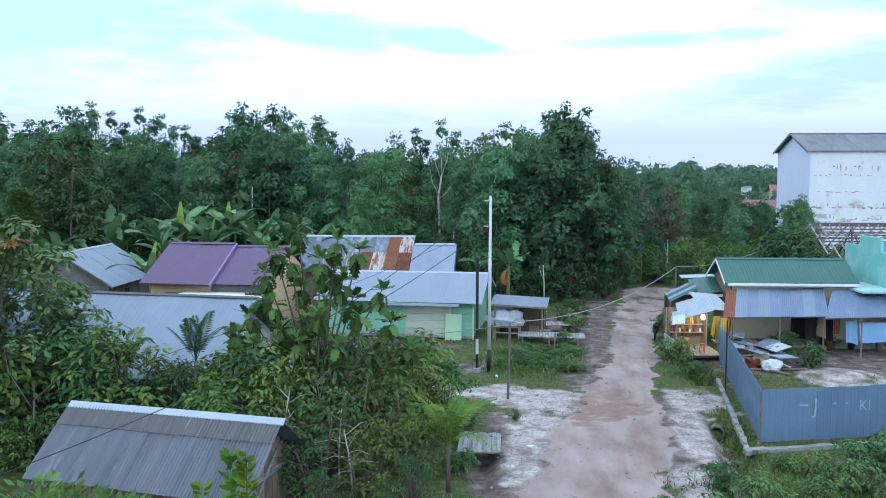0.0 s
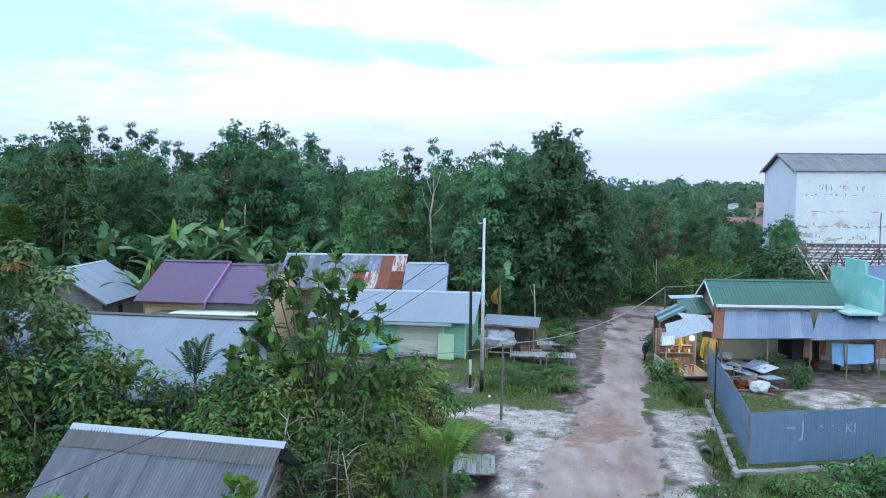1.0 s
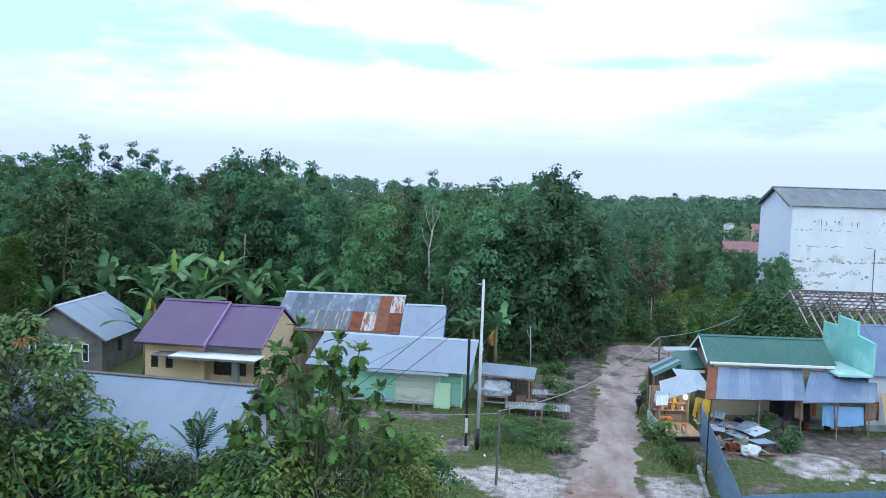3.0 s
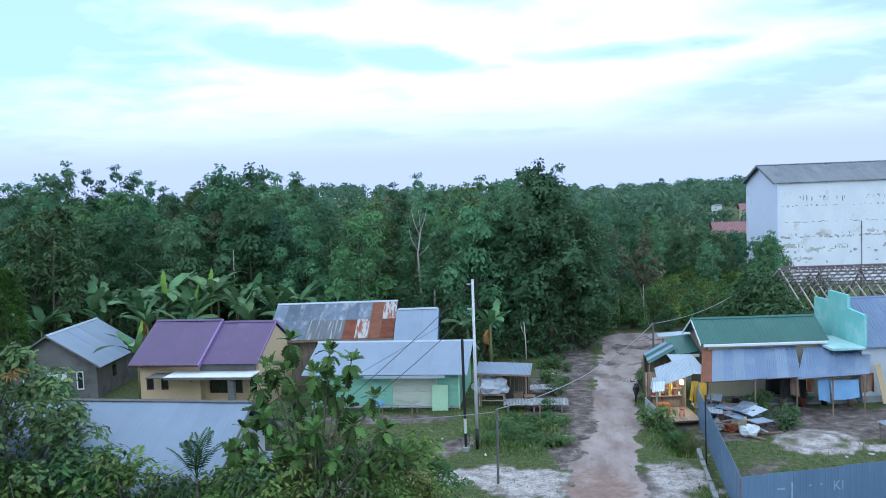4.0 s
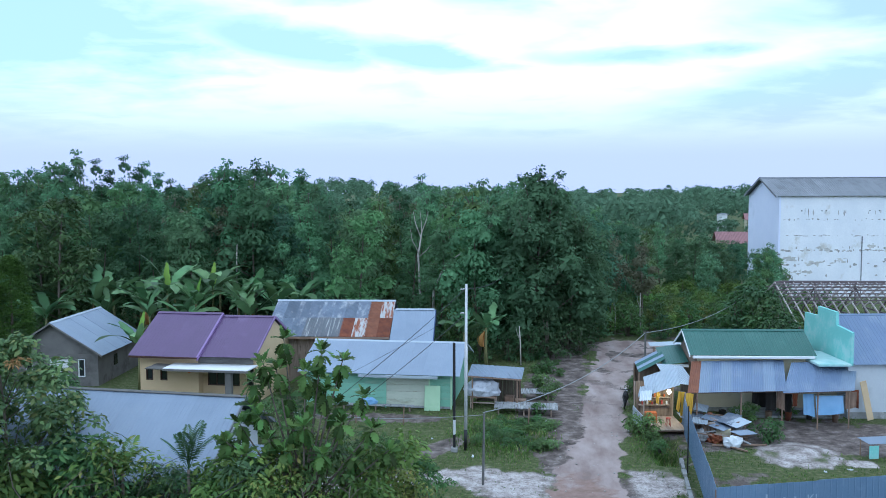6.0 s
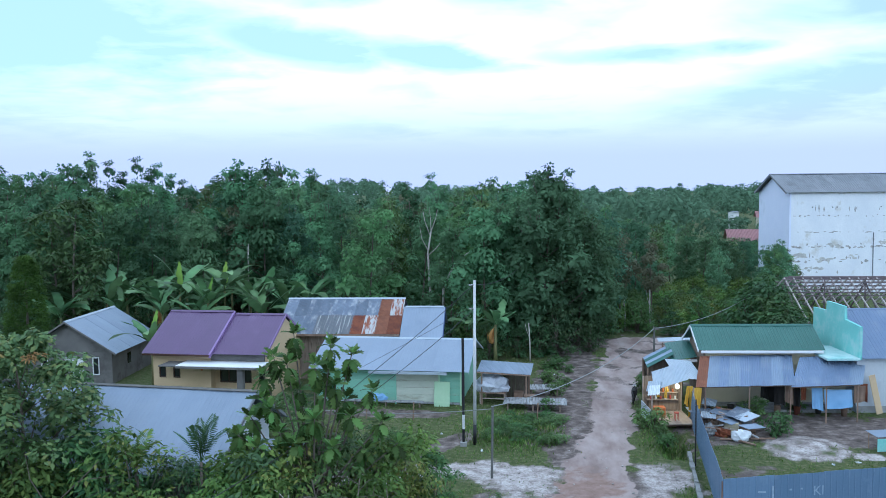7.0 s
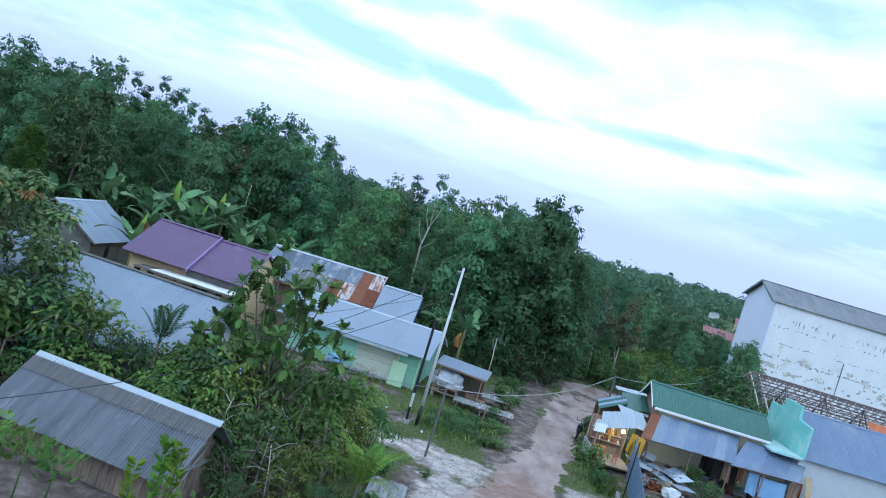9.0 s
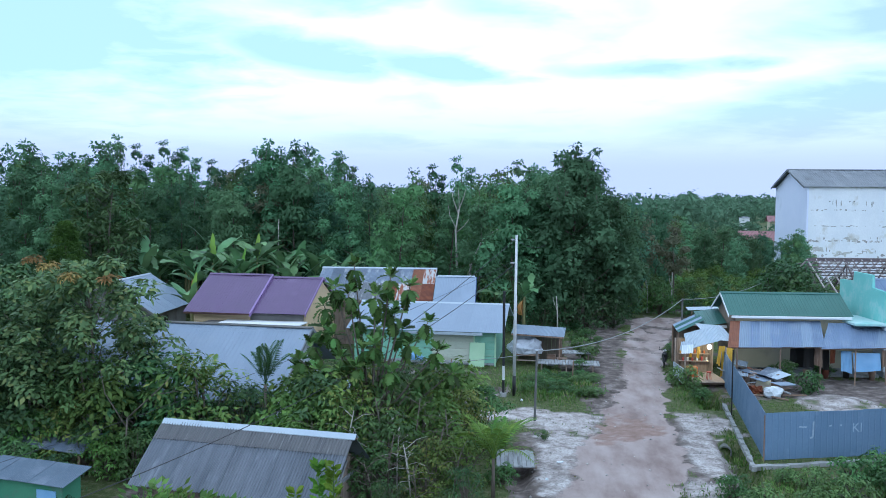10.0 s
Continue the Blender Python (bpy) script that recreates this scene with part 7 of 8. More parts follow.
# pale bare trunks at the wood's edge
for x, y, h in ((10.7, 68.0, 2.9), (12.9, 68.2, 3.6), (7.6, 67.2, 3.4), (2.6, 54.6, 2.8), (-21.0, 63.0, 8.0)):
    T = thing("dead_tree", pose(x, y, 0, 0, 0, x * 40), "slim dead tree with a pale bare trunk", "tree", "dead trees")
    v, f = joined([tube([(0, 0, 0), (0.1, 0, h * 0.5), (0.05, 0.1, h)], [0.06, 0.05, 0.03], 7), tube([(0.08, 0, h * 0.6), (0.25, 0.2, h * 0.8), (0.3, 0.3, h * 0.98)], [0.025, 0.02, 0.008], 5)])
    part("trunk", mesh_of("trunk", v, f, BARK_PALE, True), BARK_PALE, T)

# dead tree with pale limbs
T = thing("dead_tree", pose(-5.6, 62.4, 0) @ Matrix.Diagonal((0.62, 0.62, 0.98, 1)), "leafless dead tree with pale forked limbs", "tree")
v, f = joined([tube([(0, 0, 0), (0.1, 0, 4), (-0.15, 0, 7.4), (0.3, 0, 9.2)], [0.2, 0.17, 0.13, 0.09], 7),
               tube([(0.3, 0, 9.2), (0.9, 0.1, 10.2), (1.2, 0, 11.0)], [0.08, 0.05, 0.02], 5), tube([(0.2, 0, 8.8), (-0.5, 0, 10.0), (-0.8, 0.2, 11.0)], [0.08, 0.05, 0.02], 5),
               tube([(-0.1, 0, 7.6), (-0.9, -0.2, 8.6), (-1.2, 0, 9.6)], [0.07, 0.045, 0.02], 5), tube([(0.3, 0, 9.2), (0.25, 0, 10.2), (0.1, 0, 11.2)], [0.07, 0.04, 0.015], 5),
               tube([(-0.1, 0, 7.2), (1.0, -0.3, 7.8), (1.7, -0.3, 8.4)], [0.06, 0.04, 0.02], 5)])
part("trunk", mesh_of("trunk", v, f, BARK_PALE, True), BARK_PALE, T)
T = thing("fallen_limb", pose(-4.6, 62.2, 0), "pale broken limb standing out of the wood", "tree limb")
v, f = joined([tube([(0, 0, 0), (0.2, 0, 4.5), (1.2, 0, 6.6), (2.4, 0, 7.4)], [0.12, 0.1, 0.08, 0.03], 6), tube([(2.4, 0, 0), (2.2, 0, 4), (2.0, 0, 6.2)], [0.1, 0.08, 0.04], 6)])
part("limb", mesh_of("limb", v, f, BARK_PALE, True), BARK_PALE, T)


# ---- shrubs ----
def shrub(label, H, R, nc, per, leaf, mat, seed, width=0.45, group="shrubs", stems=7):
    rng = np.random.default_rng(seed)
    T = thing("shrub", pose(0, 0, 0), label, "shrub", group)
    a = rng.uniform(0, 6.28, nc)
    h = rng.uniform(0.06, 1.0, nc)
    rad = R * np.sqrt(rng.uniform(0.0, 1.0, nc)) * np.sin(np.pi * (0.2 + 0.68 * h)) * (1 + 0.25 * np.sin(3 * a + seed))
    C = np.stack([rad * np.cos(a), rad * np.sin(a), H * 0.93 * h], 1)
    cr = rng.uniform(0.22, 0.42, nc) * (0.5 + 0.5 * H / 2.5)
    pieces = []
    for i in range(0, nc, max(1, nc // (stems * 2))):
        e = Vector(C[i])
        pieces.append(tube([(0.1 * math.cos(i), 0.1 * math.sin(i), 0), e * 0.5 + Vector((0, 0, 0.1 * H)), e], [0.028, 0.02, 0.008], 5))
    v, f = joined(pieces)
    part("stem", mesh_of("stem", v, f, BARK, True), BARK, T)
    P, D, F_ = clumps(C, cr, per)
    P[:, 2] = np.maximum(P[:, 2], 0.03)
    n = len(P)
    L = RNG.uniform(0.65, 1.3, n) * leaf
    part("foliage", leaf_mesh("foliage", P, D, L, L * width, mat, facing=F_), mat, T)
    return T


# garden shrubs between the roofs: dense green ones, yellowish ones, dark ones
dense = shrub("dense garden shrub with broad green leaves", 3.0, 1.35, 60, 26, 0.21, LEAF_MID, 1)
darks = shrub("dark green garden shrub", 3.0, 1.4, 58, 26, 0.20, LEAF_SHADE, 2)
yellows = shrub("yellow-green garden shrub with small leaves", 3.0, 1.3, 58, 28, 0.17, LEAF_YELLOW, 3)
airy = shrub("loose garden shrub with narrow leaves and bare twigs", 3.0, 1.5, 44, 26, 0.22, LEAF_MANGO, 6, 0.28, stems=12)
light = shrub("garden shrub with fresh light green leaves", 3.0, 1.3, 48, 25, 0.215, LEAF_LIGHT, 9, 0.5)
lows = shrub("low bush beside the road", 1.0, 0.8, 44, 19, 0.16, LEAF_MID, 4)
sa, sl = [], []
sd, sk, sy = [], [], []
for i, x in enumerate(np.arange(-24.5, -6.0, 1.05)):
    row = [(x, 22.6 + RNG.uniform(-0.7, 0.9), 4.1), (x + 0.5, 20.9 + RNG.uniform(-0.4, 0.4), 2.5)]
    for j, (px_, py_, hh) in enumerate(row):
        if -14.8 < px_ < -10.8 and py_ < 21.5:
            hh *= 0.75
        if -10.4 < px_ < -6.2:
            hh *= 0.88
        (sd, sk, sy, sa, sa, sl)[int(RNG.integers(0, 6))].append((px_, py_, 0, RNG.uniform(0, 360), hh / 3.0 * RNG.uniform(0.82, 1.05), 1.0))
for x, y, h, kind in ((-3.6, 25.6, 3.3, sy), (-0.9, 25.6, 2.4, sd), (-5.2, 26.6, 3.0, sd), (-2.9, 24.4, 3.2, sk), (-14.0, 18.2, 1.6, sk), (-15.4, 18.4, 2.0, sd), (-17.0, 18.6, 2.2, sk), (-12.6, 16.6, 1.0, sk), (-18.8, 18.8, 2.6, sk), (21.5, 54.3, 2.6, sd), (23.2, 54.6, 2.3, sk), (25.0, 54.4, 2.5, sd), (26.8, 54.6, 2.2, sk), (20.2, 55.6, 3.4, sk), (21.0, 57.0, 3.9, sd), (21.7, 55.2, 3.3, sk), (20.9, 59.8, 5.0, sk), (22.6, 55.4, 2.9, sd), (20.6, 58.5, 4.6, sd), (20.6, 61.5, 5.2, sk), (21.2, 64.0, 5.4, sd), (20.0, 63.0, 5.0, sd), (-2.2, 25.9, 3.4, sd), (-4.6, 24.2, 3.4, sa), (-1.7, 24.2, 2.6, sd), (-2.9, 22.8, 2.8, sa), (-1.3, 21.6, 2.0, sd), (-3.7, 20.8, 2.5, sa),
                      (-2.4, 19.9, 2.0, sa), (-1.0, 18.8, 1.5, sk), (-4.3, 19.4, 1.7, sk), (-5.6, 21.6, 3.1, sa), (-6.6, 21.0, 3.0, sd), (-5.4, 22.9, 3.6, sk), (-7.0, 23.3, 3.7, sk), (-3.2, 17.9, 1.3, sd),
                      (-1.6, 17.2, 1.1, sk), (-0.4, 17.3, 0.9, sd), (-22, 26, 5.0, sk), (-20.2, 24.8, 4.6, sd), (-23.5, 29, 5.0, sk), (-26, 33, 5.0, sk), (-27, 38, 4.5, sd), (-24.0, 40.5, 2.6, sk),
                      (-22.5, 38.5, 2.8, sd), (-11.0, 33.5, 2.4, sk), (-10.0, 36.0, 2.2, sd), (-9.8, 39.0, 1.6, sk), (-12.5, 36.5, 2.2, sy), (-8.0, 33.4, 1.7, sd), (-6.2, 33.6, 1.4, sy), (-3.6, 33.2, 1.3, sd), (-2.4, 33.4, 1.0, sy)):
    if -7.5 < x < 0.5 and y < 27:
        kind = sa if y < 19 else (sy, sa, sl, sd, sl, sy)[int(RNG.integers(0, 6))]
    kind.append((x, y, 0, RNG.uniform(0, 360), h / 3.0 * (1.08 if -7.5 < x < 0 and y < 27 else 1.0), 1.0))
# the wood's lower edge
for x in np.arange(-46, 9, 1.7):
    y = front_line(x) - RNG.uniform(0.2, 1.6)
    if 62 < y and -30 < x < -12:
        continue
    (sk, sd, sk)[int(RNG.integers(0, 3))].append((x + RNG.uniform(-0.5, 0.5), y, 0, RNG.uniform(0, 360), RNG.uniform(0.7, 1.35), 1.0))
for x in np.arange(8.5, 34, 1.5):
    for y0 in (70.5, 74.0, 78.5, 83.0):
        (sy, sd, sd)[int(RNG.integers(0, 3))].append((x + RNG.uniform(-0.7, 0.7), y0 + max(0, x - 14) * 0.15 + RNG.uniform(-1, 1), 0, RNG.uniform(0, 360), RNG.uniform(0.45, 0.95), 1.0))
for x in np.arange(14, 36, 1.4):
    for y0 in (53.0, 66.5):
        if y0 == 53 and x > 20.5:
            continue
        (sd, sk, sy)[int(RNG.integers(0, 3))].append((x + RNG.uniform(-0.6, 0.6), y0 + RNG.uniform(-1.5, 1.5), 0, RNG.uniform(0, 360), RNG.uniform(0.45, 0.85), 1.0))
for y0 in (67.0, 71.5, 75.5, 80.0, 86.0, 93.0):
    for x in np.arange(8.5, 9 + 0.25 * (y0 - 4), 1.5):
        if y0 < 70 and x > 19:
            continue
        (sd, sl, sl, sl)[int(RNG.integers(0, 4))].append((x + RNG.uniform(-0.6, 0.6), y0 + RNG.uniform(-1.6, 1.6), 0, RNG.uniform(0, 360), RNG.uniform(0.55, 1.1), 1.0))
scatter(dense, sd)
scatter(darks, sk)
scatter(yellows, sy)
scatter(airy, sa)
scatter(light, sl)
verge = [(3.3 + 2.0 * RNG.uniform(), 47 + 17 * RNG.uniform(), 0.2 + 0.35 * RNG.uniform()) for _ in range(22)]
weeds = [(0.7 + 3.4 * RNG.uniform(), 34.6 + 5.2 * RNG.uniform(), 0.55 + 0.3 * RNG.uniform()) for _ in range(26)]
scatter(lows, [(x, y, 0, x * 77 % 360, s, 0.55 if i < 26 else 1.0) for i, (x, y, s) in enumerate(weeds + verge + [(7.5, 21.4, 0.8), (8.1, 19.9, 0.95), (10.4, 22.7, 0.75), (11.8, 23.3, 0.95), (13.2, 23.9, 1.1), (14.6, 24.3, 1.15), (11.2, 21.6, 0.85),
        (12.8, 22.2, 1.0), (9.8, 20.7, 0.7), (9.7, 23.4, 0.5), (16.0, 24.8, 1.2), (14.2, 22.6, 1.0), (7.0, 18.6, 0.9), (8.85, 38.0, 1.15), (9.1, 37.0, 0.6), (9.3, 36.2, 0.4), (14.9, 37.7, 1.05), (9.2, 35.4, 0.6),
        (14.7, 41.2, 0.95), (17.0, 42.2, 0.8), (1.2, 37.0, 0.55), (2.2, 36.2, 0.5), (0.6, 36.0, 0.5), (2.6, 38.2, 0.55), (1.6, 39.4, 0.5), (3.2, 35.2, 0.4),
        (0.0, 22.0, 0.7), (-0.3, 26.6, 0.6), (1.4, 27.6, 0.35), (5.6, 20.0, 0.3), (10.9, 30.0, 0.3), (10.6, 27.6, 0.3), (9.6, 46.5, 0.8), (10.2, 48.0, 0.9), (3.6, 41.5, 0.7), (4.2, 45.0, 0.8), (3.9, 48.0, 0.9), (4.4, 52.0, 0.9)])])

# ---- garden trees ----
scatter(tree_thing("mango_tree", "mango tree with dense drooping leaves and a few orange young shoots", "tree", 6.8, 2.5, 1.2, 112, 80, 0.22, LEAF_MANGO, seed=51, group="garden trees", clump_r=(0.44, 0.76), width=0.56, top_tufts=9),
        [(-15.6, 22.9, 0, 65, 1.1, 1.0), (-18.6, 24.6, 0, 140, 0.96, 1.0), (-21.5, 27.5, 0, 250, 1.02, 1.0), (-20.5, 20.8, 0, 80, 0.8, 1.0)])
for x, y, z in ((-16.8, 21.6, 7.35), (-16.1, 21.4, 7.15), (-15.2, 21.2, 6.8), (-14.0, 21.6, 6.7)):
    T = thing("young_shoot", pose(x, y, z), "yellowish orange young leaf shoot on the mango tree", "leaf shoot", "young mango shoots")
    P, D, F_ = clumps(np.array([[0, 0, 0.0], [0.16, 0.1, 0.12], [-0.14, 0.05, 0.08]]), np.array([0.26, 0.22, 0.2]), 30)
    part("foliage", leaf_mesh("leaves", P, D, np.full(len(P), 0.2), np.full(len(P), 0.06), LEAF_SHOOT), LEAF_SHOOT, T)

# large-leaved tree at the wood's edge
scatter(tree_thing("large_leaved_tree", "tall tree with olive rosettes of large leaves", "tree", 12.2, 2.6, 3.0, 74, 30, 0.52, LEAF_OLIVE, seed=63, group="garden trees", clump_r=(0.55, 0.8), width=0.34, top_tufts=6),
        [(-32.6, 56.6, 0, 20, 1.0, 1.0), (-35.8, 59.0, 0, 160, 0.92, 1.0)])

# clipped conical evergreen
T = thing("conical_tree", pose(-32.7, 50.2, 0), "dense clipped conical evergreen with fine olive-green leaves", "tree")
rc = np.random.default_rng(31)
hh, aa = rc.uniform(0.04, 1, 520), rc.uniform(0, 6.28, 520)
rr = 1.5 * np.sqrt(np.clip(1 - hh ** 2.6, 0, 1)) * (0.8 + 0.2 * (1 - hh)) * np.sqrt(rc.uniform(0.62, 1, 520)) * (1 + 0.07 * np.sin(3 * aa + 6 * hh))
C = np.stack([rr * np.cos(aa), rr * np.sin(aa), 7.9 * hh], 1)
P, D, F_ = clumps(C, np.full(520, 0.30), 52)
part("crown", leaf_mesh("crown", P, D + np.array([0, 0, 0.8]), np.full(len(P), 0.15), np.full(len(P), 0.08), LEAF_CONE), LEAF_CONE, T)
v, f = tube([(0, 0, 0), (0, 0, 6.2)], [0.16, 0.03], 7)
part("trunk", mesh_of("trunk", v, f, BARK, True), BARK, T)


# ---- breadfruit tree: each large lobed leaf is a piece of its own ----
def lobed_leaf(L, droop, seed):
    """One large leaf with five pairs of deep lobes, arching from its stalk along y."""
    rng = random.Random(seed)
    n = 4
    verts, faces = [], []
    k = 2 * n + 2
    for i in range(k + 1):
        t = i / k
        verts.append((0.0, L * (t - 0.18 * droop * t * t), -droop * L * 0.55 * t * t))
    for sgn in (-1, 1):
        o = len(verts)
        for i in range(k + 1):
            t = i / k
            full = 0.30 * L * math.sin(math.pi * min(1.0, 0.10 + 0.88 * t)) ** 0.7 if t > 0.12 else 0.012
            lobe = i % 2 == 0
            w = full * (1.0 if lobe else 0.54) * rng.uniform(0.92, 1.08) if 0.12 < t < 0.99 else 0.012
            fwd = 0.10 * L if lobe and 0.12 < t < 0.95 else 0.0
            verts.append((sgn * w, verts[i][1] + fwd, verts[i][2] + 0.22 * w * (1 - 1.6 * t)))
        for i in range(k):
            q = (i, i + 1, o + i + 1, o + i)
            faces.append(q if sgn < 0 else q[::-1])
    return mesh_of("leaf", verts, faces, LEAF_BREAD, True)


BREAD = [lobed_leaf(0.58, d, s) for s, d in enumerate((0.3, 0.6, 0.9, 1.2))]
T = thing("breadfruit_tree", pose(-4.9, 23.6, 0), "young breadfruit tree with large lobed leaves on upright stems", "tree")
rl = random.Random(5)
tips = [(-0.85, 0.9, 6.85), (0.6, 0.6, 6.5), (1.3, 0.8, 6.15), (-2.0, 0.8, 5.4), (0.8, 0.4, 5.2), (-0.6, 0.4, 5.0), (1.8, 0.4, 3.0), (-0.95, 0.3, 5.9), (-1.4, -0.3, 4.5), (0.2, -0.4, 4.2), (1.4, 0.2, 4.2),
        (-2.3, 0.2, 4.1), (-0.4, -0.8, 3.5), (0.9, -0.7, 3.4), (2.4, 0.6, 3.9), (-1.7, -0.9, 3.4), (2.9, 0.9, 3.1), (-2.9, 0.4, 3.2), (-0.1, 1.4, 4.6), (1.9, 1.5, 4.8), (-1.5, 0.5, 6.1), (0.1, 0.2, 5.9), (-1.9, 0.3, 4.7), (0.4, 0.9, 5.5), (-0.3, 0.0, 4.0), (-1.0, -0.6, 3.8), (1.0, 1.0, 4.6), (-2.6, -0.3, 3.6)]
pieces = [tube([(0, 0, -0.1), (0.02, 0, 1.6)], [0.11, 0.085], 8)]
branches = []
for x, y, z in tips:
    c = Vector((x, y, 1.06 * z))
    a = Vector((0, 0, rl.uniform(0.9, 1.6)))
    b = Vector((0.42 * x, 0.42 * y, a.z + 0.45 * (z - a.z)))
    branches.append((b, c))
    pieces.append(tube([a, b, c], [0.055, 0.04, 0.018], 6))
v, f = joined(pieces)
part("trunk", mesh_of("trunk", v, f, BARK, True), BARK, T)
for b, c in branches:
    for ring, (count, tilt, along) in enumerate(((5, 68, 1.0), (5, 32, 0.98), (6, -30, 0.94), (5, -52, 0.86))):
        p = b.lerp(c, along)
        for k in range(count):
            yaw = 360 * k / count + 37 * ring + rl.uniform(-22, 22)
            sc = rl.uniform(0.75, 1.1) * (0.85 if ring == 0 else 1.0)
            part("leaf", BREAD[min(3, ring) if rl.random() < 0.7 else rl.randrange(4)], LEAF_BREAD, T, m=pose(p.x, p.y, p.z, 0, 0, yaw) @ pose(0, 0.04, 0, tilt + rl.uniform(-16, 16), rl.uniform(-25, 25), 0) @ Matrix.Scale(sc, 4))

# pale dead twigs hanging among the shrubs
for i, (x, y, z) in enumerate(((-5.2, 20.6, 2.7), (-3.4, 20.4, 2.2), (-2.8, 19.6, 1.9), (-3.9, 18.9, 1.6), (-4.6, 20.0, 1.5), (-2.2, 20.6, 2.3), (-3.0, 21.6, 2.9), (-1.8, 21.8, 2.5), (-4.0, 21.4, 3.0), (-2.5, 18.6, 1.6), (-3.6, 19.6, 2.3), (-1.5, 19.8, 1.7), (-6.2, 20.2, 2.3))):
    T = thing("dead_branch", pose(x, y, 0, 0, 0, i * 67), "grey leafless branch among the shrubs", "branch", "dead branches")
    bark = BARK_PALE if i < 3 else BARK
    v, f = tube([(0, 0, 0), (0.1, 0.05, z * 0.6), (0.3, 0.1, z)], [0.03, 0.024, 0.016], 5)
    part("branch", mesh_of("branch", v, f, bark, True), bark, T)
    for k in range(9):
        a = k * 1.9 + i
        s = Vector((0.1 + 0.02 * k, 0.05, z * (0.40 + 0.065 * k)))
        e = s + Vector((0.85 * math.cos(a), 0.85 * math.sin(a), 0.02 + 0.14 * (k % 3)))
        v, f = tube([s, s.lerp(e, 0.5) + Vector((0, 0, 0.1)), e], [0.014, 0.011, 0.005], 4)
        part("twig", mesh_of("twig", v, f, bark, True), bark, T)
T = thing("bare_sapling", pose(-12.76, 20.5, 0), "thin bare sapling with forked grey twigs", "sapling")
v, f = joined([tube([(0, 0, 0), (0, 0, 1.5), (0.05, 0, 2.2)], [0.04, 0.035, 0.03], 6), tube([(0.05, 0, 2.2), (0.9, 0.2, 3.0), (1.5, 0.3, 3.6)], [0.03, 0.022, 0.01], 5),
               tube([(0.9, 0.2, 3.0), (1.5, 0.1, 3.1), (2.1, 0.2, 3.2)], [0.018, 0.013, 0.006], 5), tube([(0.0, 0, 1.9), (-0.8, 0.1, 3.0), (-1.0, 0.2, 3.8)], [0.025, 0.018, 0.008], 5)])
part("trunk", mesh_of("trunk", v, f, BARK, True), BARK, T)


# ---- palms, fern fronds and bananas ----
def frond(L, leaflets, width, arch, mat, seed, name="frond"):
    """A feather leaf: an arched rib with paired leaflets; the rib lies along y."""
    rng = np.random.default_rng(seed)
    verts, faces = [], []
    rib = [Vector((0, L * t * (1 - 0.25 * arch * t), L * (0.55 * t - 0.75 * arch * t * t))) for t in np.linspace(0, 1, 10)]
    v, f = tube(rib, [0.018 * (1 - 0.08 * i) for i in range(10)], 4)
    verts += v
    faces += f
    for i in range(leaflets):
        t = 0.16 + 0.84 * i / (leaflets - 1)
        k = min(8, int(t * 9))
        p = rib[k].lerp(rib[k + 1], t * 9 - k)
        ll = width * (math.sin(math.pi * (0.15 + 0.8 * t)) * 0.9 + 0.15) * rng.uniform(0.9, 1.1)
        for sgn in (-1, 1):
            d = Vector((sgn * 0.85, 0.55, 0.18)).normalized()
            o = len(verts)
            e = p + d * ll + Vector((0, 0, -0.3 * ll))
            m = p + d * ll * 0.5
            wv = Vector((0, 0.028 + 0.01 * width, 0))
            verts += [p, m + wv, e, m - wv]
            faces.append((o, o + 1, o + 2, o + 3))
    return mesh_of(name, verts, faces, mat)


def palm(x, y, n, L, tilt, mat, label, seed, stem_h=0.4, leaf_w=0.45, arch=0.8, category="palm", group=""):
    T = thing("palm" if category == "palm" else "fern", pose(x, y, 0), label, category, group)
    v, f = tube([(0, 0, 0), (0, 0, stem_h)], [0.07, 0.05], 7)
    part("stem", mesh_of("stem", v, f, BARK, True), BARK, T)
    fr = [frond(L, 19, leaf_w, arch * (0.8 + 0.2 * s), mat, seed + s) for s in range(3)]
    r = random.Random(seed)
    for k in range(n):
        part("frond", fr[k % 3], mat, T, m=pose(0, 0, stem_h, 0, 0, 360 * k / n + r.uniform(-20, 20)) @ pose(0, 0, 0, tilt + r.uniform(-16, 16), 0, 0) @ Matrix.Scale(r.uniform(0.8, 1.08), 4))


palm(-0.25, 20.4, 12, 2.1, 32, LEAF_PALM, "young palm with arching yellow-green fronds", 3, 1.35, 0.5, 0.75)
palm(-8.6, 22.7, 9, 1.85, 52, LEAF_FERN, "upright fern with long feathered fronds", 7, 3.0, 0.36, 0.5, "fern", "ferns")
palm(-10.4, 22.6, 6, 1.6, 24, LEAF_FERN, "upright fern with long feathered fronds", 9, 1.9, 0.34, 0.6, "fern", "ferns")
palm(-10.8, 22.4, 8, 1.7, 34, LEAF_YELLOW, "yellowing feather palm among the shrubs", 12, 2.9, 0.42, 0.8, "palm")


